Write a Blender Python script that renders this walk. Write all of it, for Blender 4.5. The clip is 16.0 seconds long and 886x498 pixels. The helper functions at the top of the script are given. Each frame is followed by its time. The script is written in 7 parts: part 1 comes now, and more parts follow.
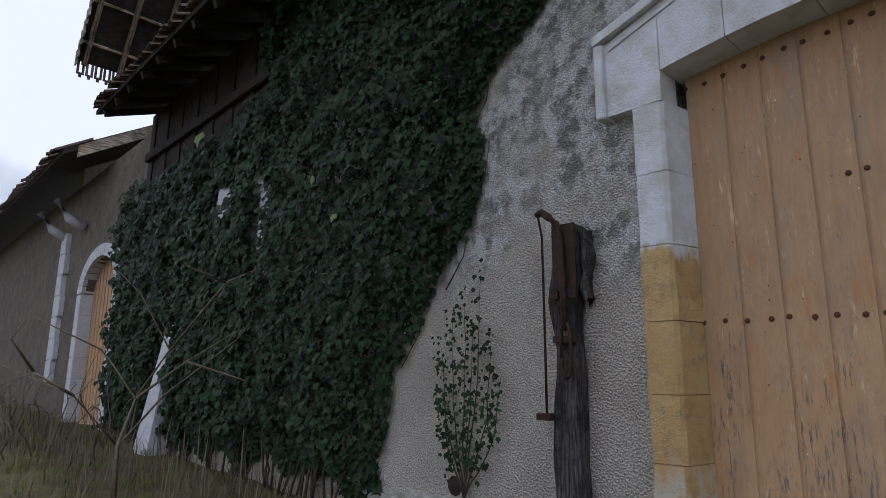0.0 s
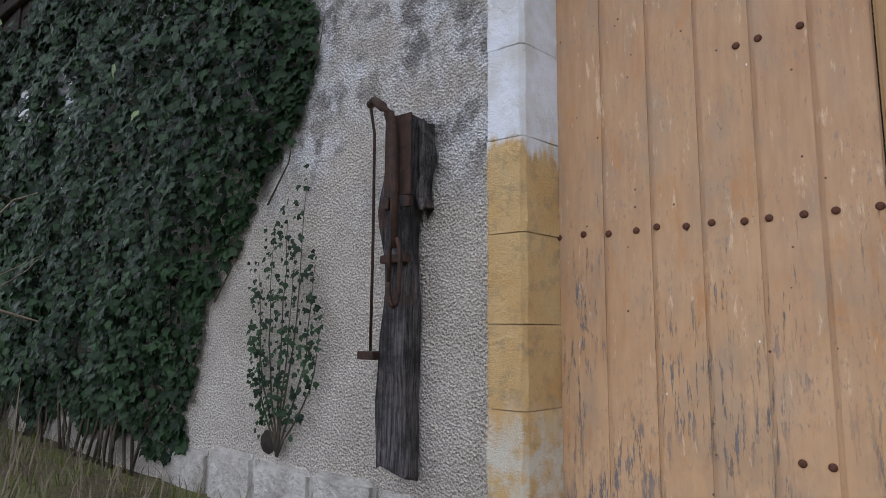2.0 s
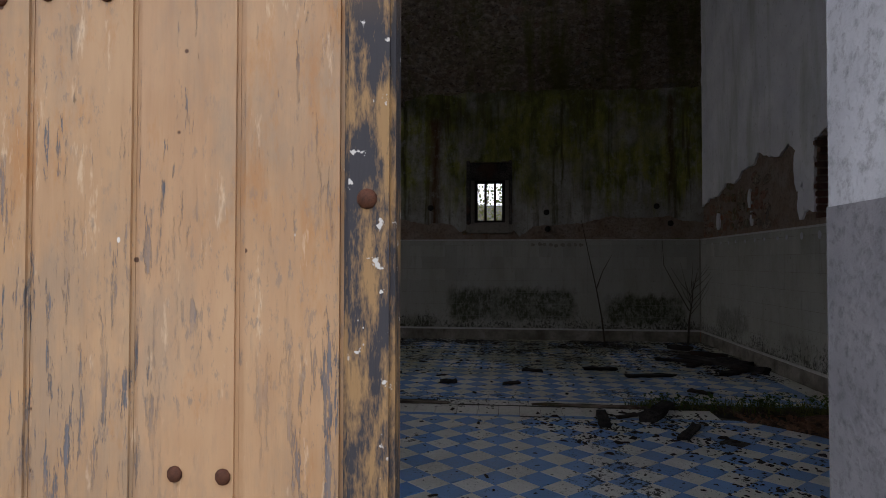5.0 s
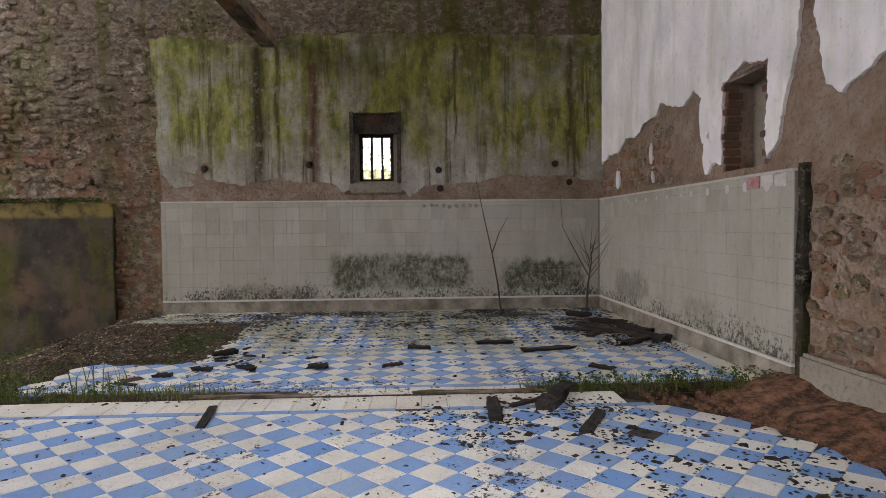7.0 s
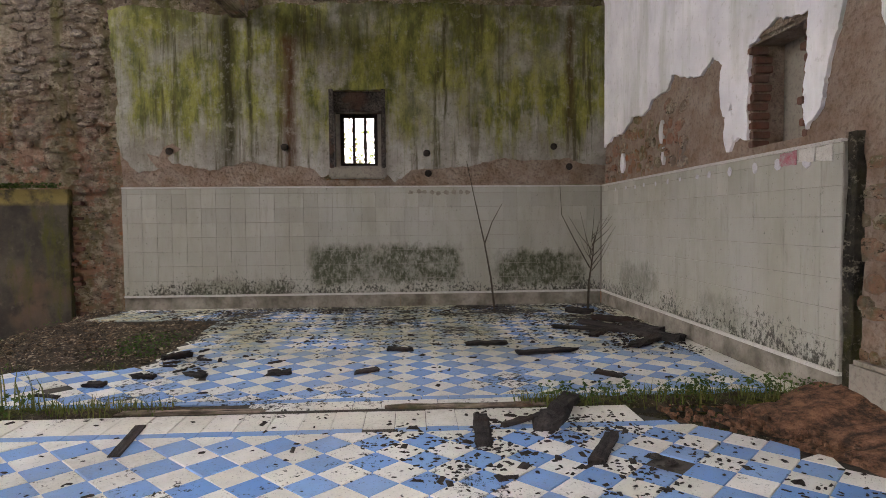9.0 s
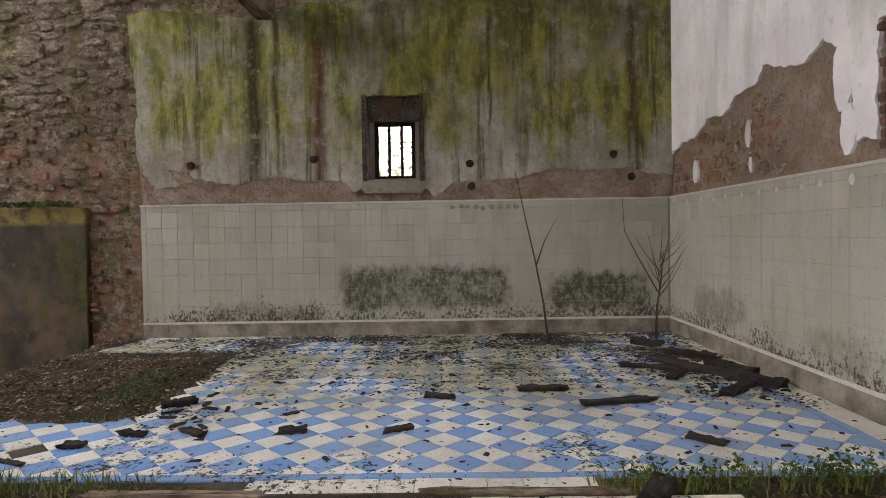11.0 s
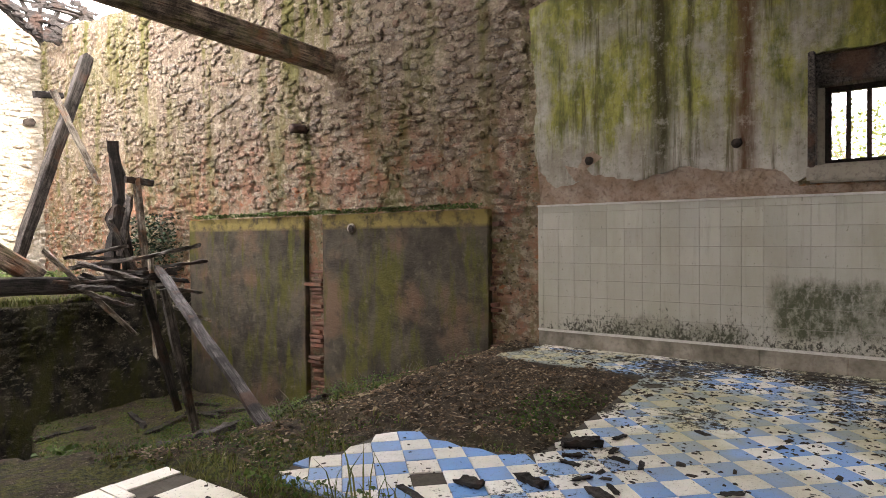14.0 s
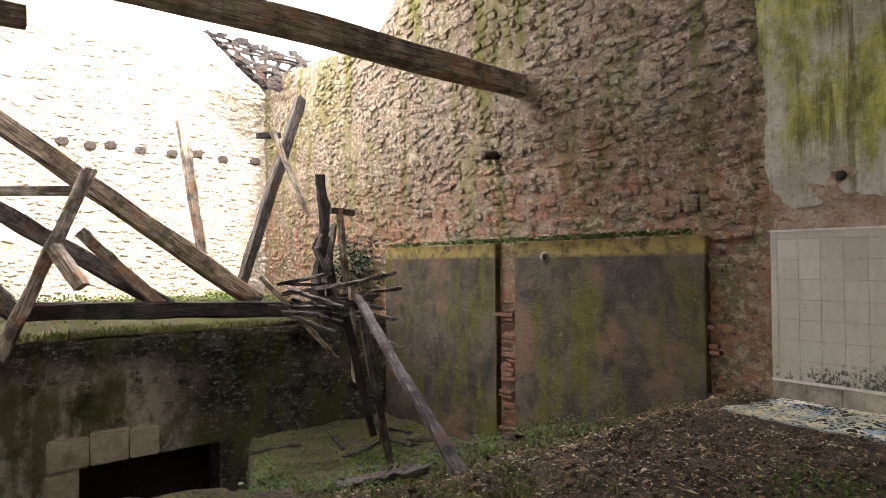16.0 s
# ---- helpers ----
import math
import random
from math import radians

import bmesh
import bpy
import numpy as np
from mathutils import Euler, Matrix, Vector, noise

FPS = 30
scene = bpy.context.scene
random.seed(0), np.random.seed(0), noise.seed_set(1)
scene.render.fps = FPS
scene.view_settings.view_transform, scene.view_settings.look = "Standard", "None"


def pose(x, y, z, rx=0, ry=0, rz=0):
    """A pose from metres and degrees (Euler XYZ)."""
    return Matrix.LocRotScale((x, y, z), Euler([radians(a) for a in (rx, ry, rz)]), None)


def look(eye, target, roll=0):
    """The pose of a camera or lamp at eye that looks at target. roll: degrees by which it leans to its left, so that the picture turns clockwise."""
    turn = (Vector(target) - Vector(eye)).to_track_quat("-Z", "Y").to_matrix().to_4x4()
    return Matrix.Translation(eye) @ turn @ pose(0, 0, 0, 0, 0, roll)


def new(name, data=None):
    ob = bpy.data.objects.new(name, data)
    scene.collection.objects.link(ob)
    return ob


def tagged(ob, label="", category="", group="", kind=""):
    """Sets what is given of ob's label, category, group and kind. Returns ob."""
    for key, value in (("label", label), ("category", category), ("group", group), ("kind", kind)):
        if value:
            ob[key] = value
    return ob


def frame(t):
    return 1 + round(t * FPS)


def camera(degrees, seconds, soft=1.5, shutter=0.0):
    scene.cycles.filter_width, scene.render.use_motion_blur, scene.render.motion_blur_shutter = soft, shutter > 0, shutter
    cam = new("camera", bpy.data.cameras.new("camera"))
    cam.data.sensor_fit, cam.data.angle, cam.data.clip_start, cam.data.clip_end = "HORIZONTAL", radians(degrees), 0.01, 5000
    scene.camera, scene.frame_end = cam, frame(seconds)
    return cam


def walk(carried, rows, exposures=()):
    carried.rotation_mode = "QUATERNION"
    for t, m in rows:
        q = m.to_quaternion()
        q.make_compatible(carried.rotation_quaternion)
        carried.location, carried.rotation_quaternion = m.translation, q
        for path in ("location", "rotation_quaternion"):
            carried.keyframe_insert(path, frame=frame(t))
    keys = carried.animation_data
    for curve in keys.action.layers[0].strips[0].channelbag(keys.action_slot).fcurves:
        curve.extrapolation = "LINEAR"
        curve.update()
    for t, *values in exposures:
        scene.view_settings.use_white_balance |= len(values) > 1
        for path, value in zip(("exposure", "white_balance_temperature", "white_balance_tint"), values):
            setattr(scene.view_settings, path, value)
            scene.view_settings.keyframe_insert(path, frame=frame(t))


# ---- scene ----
cam = camera(71.8, 16.0, 0.9)
METRES, EYE, TILT, LEAN, TURN = 8.2, 1.5, 0.0, 0.0, -43.6
ROWS = [
    (0.0, 0.0, 0.0, 0.0, -0.08, 11.51, -0.4),
    (0.5, 0.0136, 0.0353, -0.0048, -2.27, 10.32, -0.5),
    (1.0, 0.0261, 0.0667, -0.0096, -3.3, 9.85, -0.41),
    (1.5, 0.0518, 0.0986, -0.0161, -5.04, 8.59, -0.52),
    (2.0, 0.08, 0.1267, -0.0207, -9.09, 7.63, -0.54),
    (2.5, 0.1096, 0.1576, -0.0238, -14.72, 6.51, -0.49),
    (3.0, 0.1377, 0.1806, -0.0251, -19.8, 5.71, -0.43),
    (3.5, 0.1762, 0.2005, -0.0263, -23.79, 4.39, -0.38),
    (4.0, 0.2087, 0.2172, -0.0283, -29.32, 3.25, -0.33),
    (4.5, 0.2411, 0.2387, -0.029, -35.41, 2.42, -0.22),
    (5.0, 0.2709, 0.2547, -0.031, -40.18, 1.24, -0.09),
    (7.5, 0.4239, 0.3454, -0.0366, -49.61, -2.29, 0.48),
    (8.0, 0.4485, 0.3579, -0.0383, -49.68, -2.44, 0.31),
    (8.5, 0.4655, 0.3724, -0.0467, -49.68, -2.57, 0.44),
    (9.0, 0.4854, 0.3886, -0.0471, -49.49, -2.56, 0.5),
    (11.5, 0.5964, 0.4918, -0.0359, -42.15, -0.53, 0.91),
    (12.0, 0.605, 0.5156, -0.0364, -35.72, -0.96, 0.76),
    (12.5, 0.6066, 0.5442, -0.0357, -28.4, -1.48, 0.59),
    (13.0, 0.6081, 0.5698, -0.032, -23.09, -1.42, 0.53),
    (13.5, 0.6118, 0.5939, -0.0316, -17.7, -1.34, 0.65),
    (14.0, 0.6184, 0.6207, -0.0287, -10.98, -1.14, 0.53),
    (14.5, 0.6198, 0.6364, -0.0271, -4.91, -0.34, 0.31),
    (15.0, 0.6154, 0.6534, -0.0282, -0.95, -0.1, 0.25),
    (15.5, 0.6073, 0.6756, -0.0239, 2.41, 0.33, 0.3),
    (16.0, 0.6037, 0.6906, -0.0208, 6.15, 1.33, 0.34),
]
EXPOSURES = [(0.0, -0.72, 5750, 14), (1.0, 0.08, 5750, 15), (1.5, 0.15, 5800, 14), (3.0, 0.0, 5900, 15), (4.2, -0.15, 6000, 15), (5.0, 0.25, 6100, 15), (5.2, 0.35, 6150, 15), (7.3, 3.28, 6800, 18), (9.2, 3.28, 6850, 18), (11.3, 3.42, 7000, 17), (13.0, 3.5, 7100, 17), (16.0, 3.45, 7100, 17)]
walk(cam, [(t, pose(0, 0, EYE, TILT, LEAN, TURN) @ pose(METRES * x, METRES * y, METRES * z, 90 + pitch, roll, yaw)) for t, x, y, z, yaw, pitch, roll in ROWS], EXPOSURES)

from mathutils import geometry

# ---- light ----
world = bpy.data.worlds.new("sky")
scene.world = world
world.use_nodes = True
wn = world.node_tree
sky = wn.nodes.new("ShaderNodeTexSky")
sky.sky_type = "NISHITA"
sky.sun_disc = False
sky.sun_elevation = radians(42)
sky.sun_rotation = radians(145)
sky.dust_density = 4.0
mixsky = wn.nodes.new("ShaderNodeMix")
mixsky.data_type = "RGBA"
clouds = wn.nodes.new("ShaderNodeTexNoise")
clouds.inputs["Scale"].default_value = 2.2
clouds.inputs["Detail"].default_value = 6
cramp = wn.nodes.new("ShaderNodeValToRGB")
cramp.color_ramp.elements[0].position = 0.27
cramp.color_ramp.elements[1].position = 0.44
wn.links.new(clouds.outputs["Fac"], cramp.inputs["Fac"])
wn.links.new(cramp.outputs["Color"], mixsky.inputs["Factor"])
wn.links.new(sky.outputs["Color"], mixsky.inputs["A"])
mixsky.inputs["B"].default_value = (15, 15.3, 15.8, 1)
wn.links.new(mixsky.outputs["Result"], wn.nodes["Background"].inputs["Color"])
wn.nodes["Background"].inputs["Strength"].default_value = 0.1

sun_data = bpy.data.lights.new("sun", "SUN")
sun_data.energy = 1.6
sun_data.angle = radians(6)
sun_data.color = (1.0, 0.96, 0.90)
sun = new("sun", sun_data)
sun.matrix_world = look((11, -16, 24), (8, 6, 0))


# ---- material helpers ----
class Nodes:
    """A small builder of node materials."""

    def __init__(self, name, rough=0.8, metal=0.0, coords="Object"):
        self.m = bpy.data.materials.new(name)
        self.m.use_nodes = True
        self.t = self.m.node_tree
        self.b = self.t.nodes["Principled BSDF"]
        self.b.inputs["Roughness"].default_value = rough
        self.b.inputs["Metallic"].default_value = metal
        self.b.inputs["Specular IOR Level"].default_value = 0.3
        self.geo = self.t.nodes.new("ShaderNodeNewGeometry")
        self.pos = self.geo.outputs["Position"]

    def put(self, socket, value):
        if isinstance(value, bpy.types.NodeSocket):
            self.t.links.new(value, socket)
        elif isinstance(value, (tuple, list)) and len(value) == 3 and socket.type == "RGBA":
            socket.default_value = (*value, 1)
        else:
            socket.default_value = value

    def scaled(self, sx, sy, sz):
        n = self.t.nodes.new("ShaderNodeVectorMath")
        n.operation = "MULTIPLY"
        self.put(n.inputs[0], self.pos)
        n.inputs[1].default_value = (sx, sy, sz)
        return n.outputs[0]

    def noise(self, scale, detail=4, rough=0.6, vec=None, distort=0.0):
        n = self.t.nodes.new("ShaderNodeTexNoise")
        self.put(n.inputs["Vector"], vec or self.pos)
        n.inputs["Scale"].default_value = scale
        n.inputs["Detail"].default_value = detail
        n.inputs["Roughness"].default_value = rough
        n.inputs["Distortion"].default_value = distort
        return n.outputs["Fac"]

    def cells(self, scale, feature="F1", vec=None, out="Distance"):
        n = self.t.nodes.new("ShaderNodeTexVoronoi")
        n.feature = feature
        self.put(n.inputs["Vector"], vec or self.pos)
        n.inputs["Scale"].default_value = scale
        return n.outputs[out]

    def ramp(self, fac, lo, hi, a=0.0, b=1.0):
        n = self.t.nodes.new("ShaderNodeMapRange")
        n.clamp = True
        self.put(n.inputs["Value"], fac)
        for key, v in (("From Min", lo), ("From Max", hi), ("To Min", a), ("To Max", b)):
            self.put(n.inputs[key], v)
        return n.outputs["Result"]

    def math(self, op, a, b=0.0):
        n = self.t.nodes.new("ShaderNodeMath")
        n.operation = op
        self.put(n.inputs[0], a)
        self.put(n.inputs[1], b)
        return n.outputs[0]

    def mix(self, fac, a, b, blend="MIX"):
        n = self.t.nodes.new("ShaderNodeMix")
        n.data_type = "RGBA"
        n.blend_type = blend
        self.put(n.inputs["Factor"], fac)
        self.put(n.inputs["A"], a)
        self.put(n.inputs["B"], b)
        return n.outputs["Result"]

    def random(self):
        n = self.t.nodes.new("ShaderNodeObjectInfo")
        return n.outputs["Random"]

    def island(self):
        return self.geo.outputs["Random Per Island"]

    def axis(self, i):
        n = self.t.nodes.new("ShaderNodeSeparateXYZ")
        self.put(n.inputs[0], self.pos)
        return n.outputs[i]

    def bump(self, height, strength=0.5, dist=0.01):
        n = self.t.nodes.new("ShaderNodeBump")
        n.inputs["Strength"].default_value = strength
        n.inputs["Distance"].default_value = dist
        self.put(n.inputs["Height"], height)
        self.t.links.new(n.outputs["Normal"], self.b.inputs["Normal"])

    def done(self, colour, rough=None):
        self.put(self.b.inputs["Base Color"], colour)
        if rough is not None:
            self.put(self.b.inputs["Roughness"], rough)
        return self.m


def mat_roughcast():
    n = Nodes("roughcast_render", 0.95)
    grain = n.noise(75, 3, 0.7)
    pebble = n.cells(60)
    tone = n.mix(n.ramp(n.noise(1.3, 5), 0.35, 0.65), (0.64, 0.58, 0.51), (0.80, 0.74, 0.66))
    # older, darker and whiter flaking coat above an uneven line
    high = n.ramp(n.math("ADD", n.axis(2), n.math("MULTIPLY", n.noise(1.6, 4), 0.9)), 2.55, 3.0)
    patch = n.ramp(n.noise(5.5, 6, 0.75), 0.42, 0.56)
    coat = n.mix(patch, (0.30, 0.285, 0.275), (0.88, 0.87, 0.88))
    tone = n.mix(n.math("MULTIPLY", high, n.ramp(n.noise(1.1, 3), 0.33, 0.5)), tone, coat)
    c = n.mix(n.ramp(grain, 0.32, 0.56, 0.6, 0.0), tone, (0.08, 0.07, 0.06), "MULTIPLY")
    n.bump(n.math("ADD", n.math("MULTIPLY", pebble, 1.2), grain), 1.0, 0.035)
    return n.done(c)


def mat_limestone():
    n = Nodes("ochre_limestone", 0.9)
    ochre = n.mix(n.ramp(n.noise(3, 5), 0.3, 0.7), (0.56, 0.335, 0.125), (0.61, 0.44, 0.22))
    ochre = n.mix(n.ramp(n.noise(11, 6, 0.7), 0.5, 0.72), ochre, (0.36, 0.27, 0.15))
    pale = n.mix(n.ramp(n.noise(5, 5), 0.4, 0.65), (0.80, 0.82, 0.88), (0.64, 0.63, 0.61))
    lower = n.ramp(n.math("ADD", n.axis(2), n.math("MULTIPLY", n.noise(7, 5, vec=n.scaled(1, 1, 0.35)), 0.5)), 0.95, 1.2)
    c = n.mix(n.ramp(n.noise(8, 5), 0.45, 0.62), (0.62, 0.57, 0.47), ochre)
    c = n.mix(lower, c, ochre)
    painted = n.ramp(n.math("ADD", n.axis(2), n.math("MULTIPLY", n.noise(9, 5, vec=n.scaled(1, 1, 0.3)), 0.55)), 2.6, 2.68)
    c = n.mix(painted, c, pale)
    n.bump(n.math("ADD", n.noise(45, 6, 0.75), n.noise(9, 5)), 0.9, 0.025)
    return n.done(c)


def mat_door_paint():
    n = Nodes("peeling_ochre_paint", 0.62)
    grain = n.noise(9, 5, 0.65, n.scaled(9, 9, 0.55))
    paint = n.mix(n.ramp(n.noise(1.6, 4), 0.35, 0.65), (0.42, 0.235, 0.115), (0.53, 0.335, 0.19))
    # colour grades to a darker brown towards the top
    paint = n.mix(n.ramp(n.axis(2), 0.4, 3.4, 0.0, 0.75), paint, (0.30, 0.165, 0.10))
    paint = n.mix(n.math("MULTIPLY", n.random(), 0.25), paint, (0.40, 0.25, 0.12))
    paint = n.mix(n.ramp(n.noise(30, 3, 0.6, n.scaled(1, 1, 0.12)), 0.3, 0.7, 0.0, 0.3), paint, (0.60, 0.40, 0.22))
    # grey weathering, orange rust bleed and chalky scuffs
    paint = n.mix(n.ramp(n.noise(4.5, 6, 0.7, n.scaled(1, 1, 0.4)), 0.48, 0.64, 0.0, 0.5), paint, (0.29, 0.225, 0.165))
    paint = n.mix(n.ramp(n.noise(5.5, 6, 0.7, n.scaled(1.4, 1.4, 0.5)), 0.56, 0.68, 0.0, 0.55), paint, (0.42, 0.19, 0.06))
    paint = n.mix(n.ramp(n.noise(18, 5, 0.75, n.scaled(1, 1, 0.2)), 0.6, 0.68, 0.0, 0.6), paint, (0.66, 0.50, 0.34))
    # paint has gone along the grain, mostly low down
    amount = n.ramp(n.axis(2), 0.3, 2.3, 0.515, 0.625)
    patches = n.ramp(n.noise(3.1, 4, 0.6, n.scaled(1.4, 1.4, 0.45)), 0.45, 0.58)
    worn = n.ramp(n.math("SUBTRACT", n.noise(34, 8, 0.78, n.scaled(1.3, 1.3, 0.16)), amount), 0.0, 0.02)
    worn = n.math("MULTIPLY", worn, patches)
    bare = n.math("MULTIPLY", n.ramp(n.noise(70, 6, 0.75, n.scaled(1, 1, 0.3)), 0.56, 0.61), n.ramp(n.noise(2.6, 3), 0.45, 0.58, 0.15, 1.0))
    wood = n.mix(grain, (0.05, 0.047, 0.052), (0.24, 0.225, 0.24))
    specks = n.ramp(n.cells(8.0), 0.06, 0.04)
    c = n.mix(n.math("MULTIPLY", bare, 0.7), paint, (0.25, 0.19, 0.15))
    c = n.mix(worn, c, wood)
    c = n.mix(specks, c, (0.10, 0.05, 0.03))
    c = n.mix(n.ramp(n.cells(5.3, vec=n.scaled(1, 1.3, 0.8)), 0.035, 0.025), c, (0.72, 0.68, 0.62))
    n.bump(n.math("SUBTRACT", n.math("MULTIPLY", grain, 0.4), worn), 0.6, 0.005)
    return n.done(c)


def mat_door_edge():
    n = Nodes("worn_meeting_stile", 0.7)
    grain = n.noise(12, 5, 0.65, n.scaled(9, 9, 0.5))
    worn = n.ramp(n.noise(16, 6, 0.75, n.scaled(1, 1, 0.25)), 0.41, 0.54)
    low = n.ramp(n.axis(2), 1.75, 2.3, 1.0, 0.0)
    c = n.mix(n.math("MULTIPLY", worn, low), (0.33, 0.20, 0.09), (0.045, 0.043, 0.05))
    white = n.ramp(n.noise(26, 3, 0.6), 0.66, 0.7)
    c = n.mix(n.math("MULTIPLY", white, low), c, (0.6, 0.58, 0.55))
    n.bump(grain, 0.5, 0.006)
    return n.done(c)


def mat_wood(name, dark, light, moss=0.0, grain_scale=1.0):
    n = Nodes(name, 0.85)
    tc = n.t.nodes.new("ShaderNodeTexCoord").outputs["Object"]
    v = n.t.nodes.new("ShaderNodeVectorMath")
    v.operation = "MULTIPLY"
    n.put(v.inputs[0], tc)
    v.inputs[1].default_value = (1.1, 16 * grain_scale, 16 * grain_scale)
    grain = n.noise(2.2, 7, 0.72, v.outputs[0], 0.5)
    c = n.mix(n.ramp(grain, 0.38, 0.62), dark, light)
    c = n.mix(n.ramp(n.noise(2.6, 6, 0.7), 0.44, 0.6, 0.0, 0.8), c, tuple(0.4 * a for a in dark))
    rust = tuple(0.5 * (a + b) * k for a, b, k in zip(dark, light, (1.25, 0.7, 0.45)))
    c = n.mix(n.ramp(n.noise(1.9, 5, 0.65), 0.54, 0.64, 0.0, 0.6), c, rust)
    c = n.mix(n.ramp(grain, 0.36, 0.31, 0.0, 0.9), c, (0.006, 0.005, 0.004))
    if moss:
        c = n.mix(n.math("MULTIPLY", n.ramp(n.noise(4, 6), 0.5, 0.6), moss), c, (0.10, 0.12, 0.025))
    n.bump(grain, 1.0, 0.02)
    return n.done(c)


def mat_plain(name, colour, other, rough=0.85, scale=8, bump=0.4, dist=0.01, metal=0.0, per=False):
    n = Nodes(name, rough, metal)
    big = n.noise(scale, 5)
    c = n.mix(n.ramp(big, 0.3, 0.7), colour, other)
    if per:
        c = n.mix(n.math("MULTIPLY", n.random(), 0.5), c, other)
    c = n.mix(n.ramp(n.noise(scale * 5, 6, 0.72), 0.5, 0.7, 0.0, 0.6), c, tuple(0.3 * a for a in colour))
    n.bump(n.noise(scale * 5, 5), bump, dist)
    return n.done(c)


def mat_green_plaster():
    n = Nodes("mossy_plaster", 0.92)
    drip = n.noise(3.4, 7, 0.68, n.scaled(1, 1, 0.14))
    fine = n.noise(11, 6, 0.7, n.scaled(1, 1, 0.10))
    blotch = n.noise(1.5, 9, 0.7)
    base = n.mix(n.ramp(n.noise(1.8, 6, 0.65), 0.35, 0.65), (0.27, 0.25, 0.21), (0.47, 0.45, 0.405))
    # algae grow down from above in ragged tongues
    foot = n.math("ADD", n.axis(2), n.math("MULTIPLY", n.math("SUBTRACT", drip, 0.5), 2.6))
    up = n.ramp(foot, 2.25, 2.8)
    patchy = n.ramp(n.math("ADD", n.math("MULTIPLY", drip, 0.45), n.math("MULTIPLY", blotch, 0.55)), 0.40, 0.52)
    green = n.math("MULTIPLY", up, n.math("MULTIPLY", patchy, n.ramp(n.noise(0.75, 3), 0.3, 0.5, 0.45, 0.95)))
    moss = n.mix(n.ramp(n.noise(5, 7, 0.7, n.scaled(1, 1, 0.4)), 0.38, 0.6), (0.085, 0.095, 0.014), (0.29, 0.29, 0.06))
    c = n.mix(green, base, moss)
    # dark olive damp under the wall head
    damp = n.math("MULTIPLY", n.ramp(n.math("ADD", n.axis(2), n.math("MULTIPLY", fine, 1.6)), 4.2, 5.2), n.ramp(n.noise(1.3, 5), 0.42, 0.56))
    c = n.mix(n.math("MULTIPLY", damp, 0.75), c, (0.055, 0.058, 0.014))
    dark = n.math("MULTIPLY", n.ramp(n.noise(6.5, 6, 0.72, n.scaled(1, 1, 0.06)), 0.53, 0.63), n.ramp(n.noise(0.8, 3), 0.36, 0.54))
    c = n.mix(n.math("MULTIPLY", dark, 0.8), c, (0.065, 0.055, 0.02))
    # rust and soot runs below the old fixings
    sway = n.math("MULTIPLY", n.math("SUBTRACT", n.noise(1.6, 4, 0.6), 0.5), 0.16)
    for y, w, head, foot_z, tint in ((2.34, 0.2, 4.4, 2.0, (0.035, 0.03, 0.008)), (1.42, 0.2, 4.1, 1.6, (0.085, 0.036, 0.012)), (2.02, 0.07, 4.4, 2.5, (0.06, 0.055, 0.018)), (-3.0, 0.10, 4.5, 2.4, (0.075, 0.05, 0.015)), (-1.0, 0.06, 4.5, 2.6, (0.07, 0.065, 0.02))):
        d = n.math("ABSOLUTE", n.math("SUBTRACT", n.math("ADD", n.axis(1), n.math("ADD", sway, n.math("MULTIPLY", n.math("SUBTRACT", fine, 0.5), 0.25))), y))
        run = n.math("MULTIPLY", n.ramp(d, w, 0.1 * w), n.ramp(n.axis(2), head, head - 0.15))
        run = n.math("MULTIPLY", run, n.ramp(n.math("ADD", n.axis(2), n.math("MULTIPLY", fine, 0.8)), foot_z, foot_z + 0.7))
        run = n.math("MULTIPLY", run, n.ramp(n.noise(4, 6, 0.7, n.scaled(1, 1, 0.3)), 0.3, 0.5, 0.55, 0.97))
        c = n.mix(run, c, tint)
    c = n.mix(n.ramp(n.noise(18, 8, 0.78), 0.52, 0.66, 0.0, 0.6), c, (0.10, 0.095, 0.045))
    c = n.mix(n.ramp(n.noise(7, 7, 0.72), 0.56, 0.68, 0.0, 0.3), c, (0.56, 0.54, 0.49))
    n.bump(n.math("ADD", n.noise(30, 6, 0.75), n.math("MULTIPLY", n.noise(4, 5), 2)), 0.7, 0.025)
    return n.done(c)


def mat_pale_plaster():
    n = Nodes("flaking_whitewash", 0.92)
    c = n.mix(n.ramp(n.noise(1.4, 5), 0.35, 0.65), (0.70, 0.69, 0.73), (0.86, 0.85, 0.87))
    c = n.mix(n.ramp(n.noise(3.2, 5, 0.6, n.scaled(1, 1, 0.2)), 0.5, 0.75, 0, 0.5), c, (0.33, 0.36, 0.25))
    c = n.mix(n.ramp(n.noise(14, 4), 0.58, 0.72, 0, 0.5), c, (0.42, 0.39, 0.37))
    n.bump(n.math("ADD", n.noise(26, 4), n.noise(5, 4)), 0.35, 0.012)
    return n.done(c)


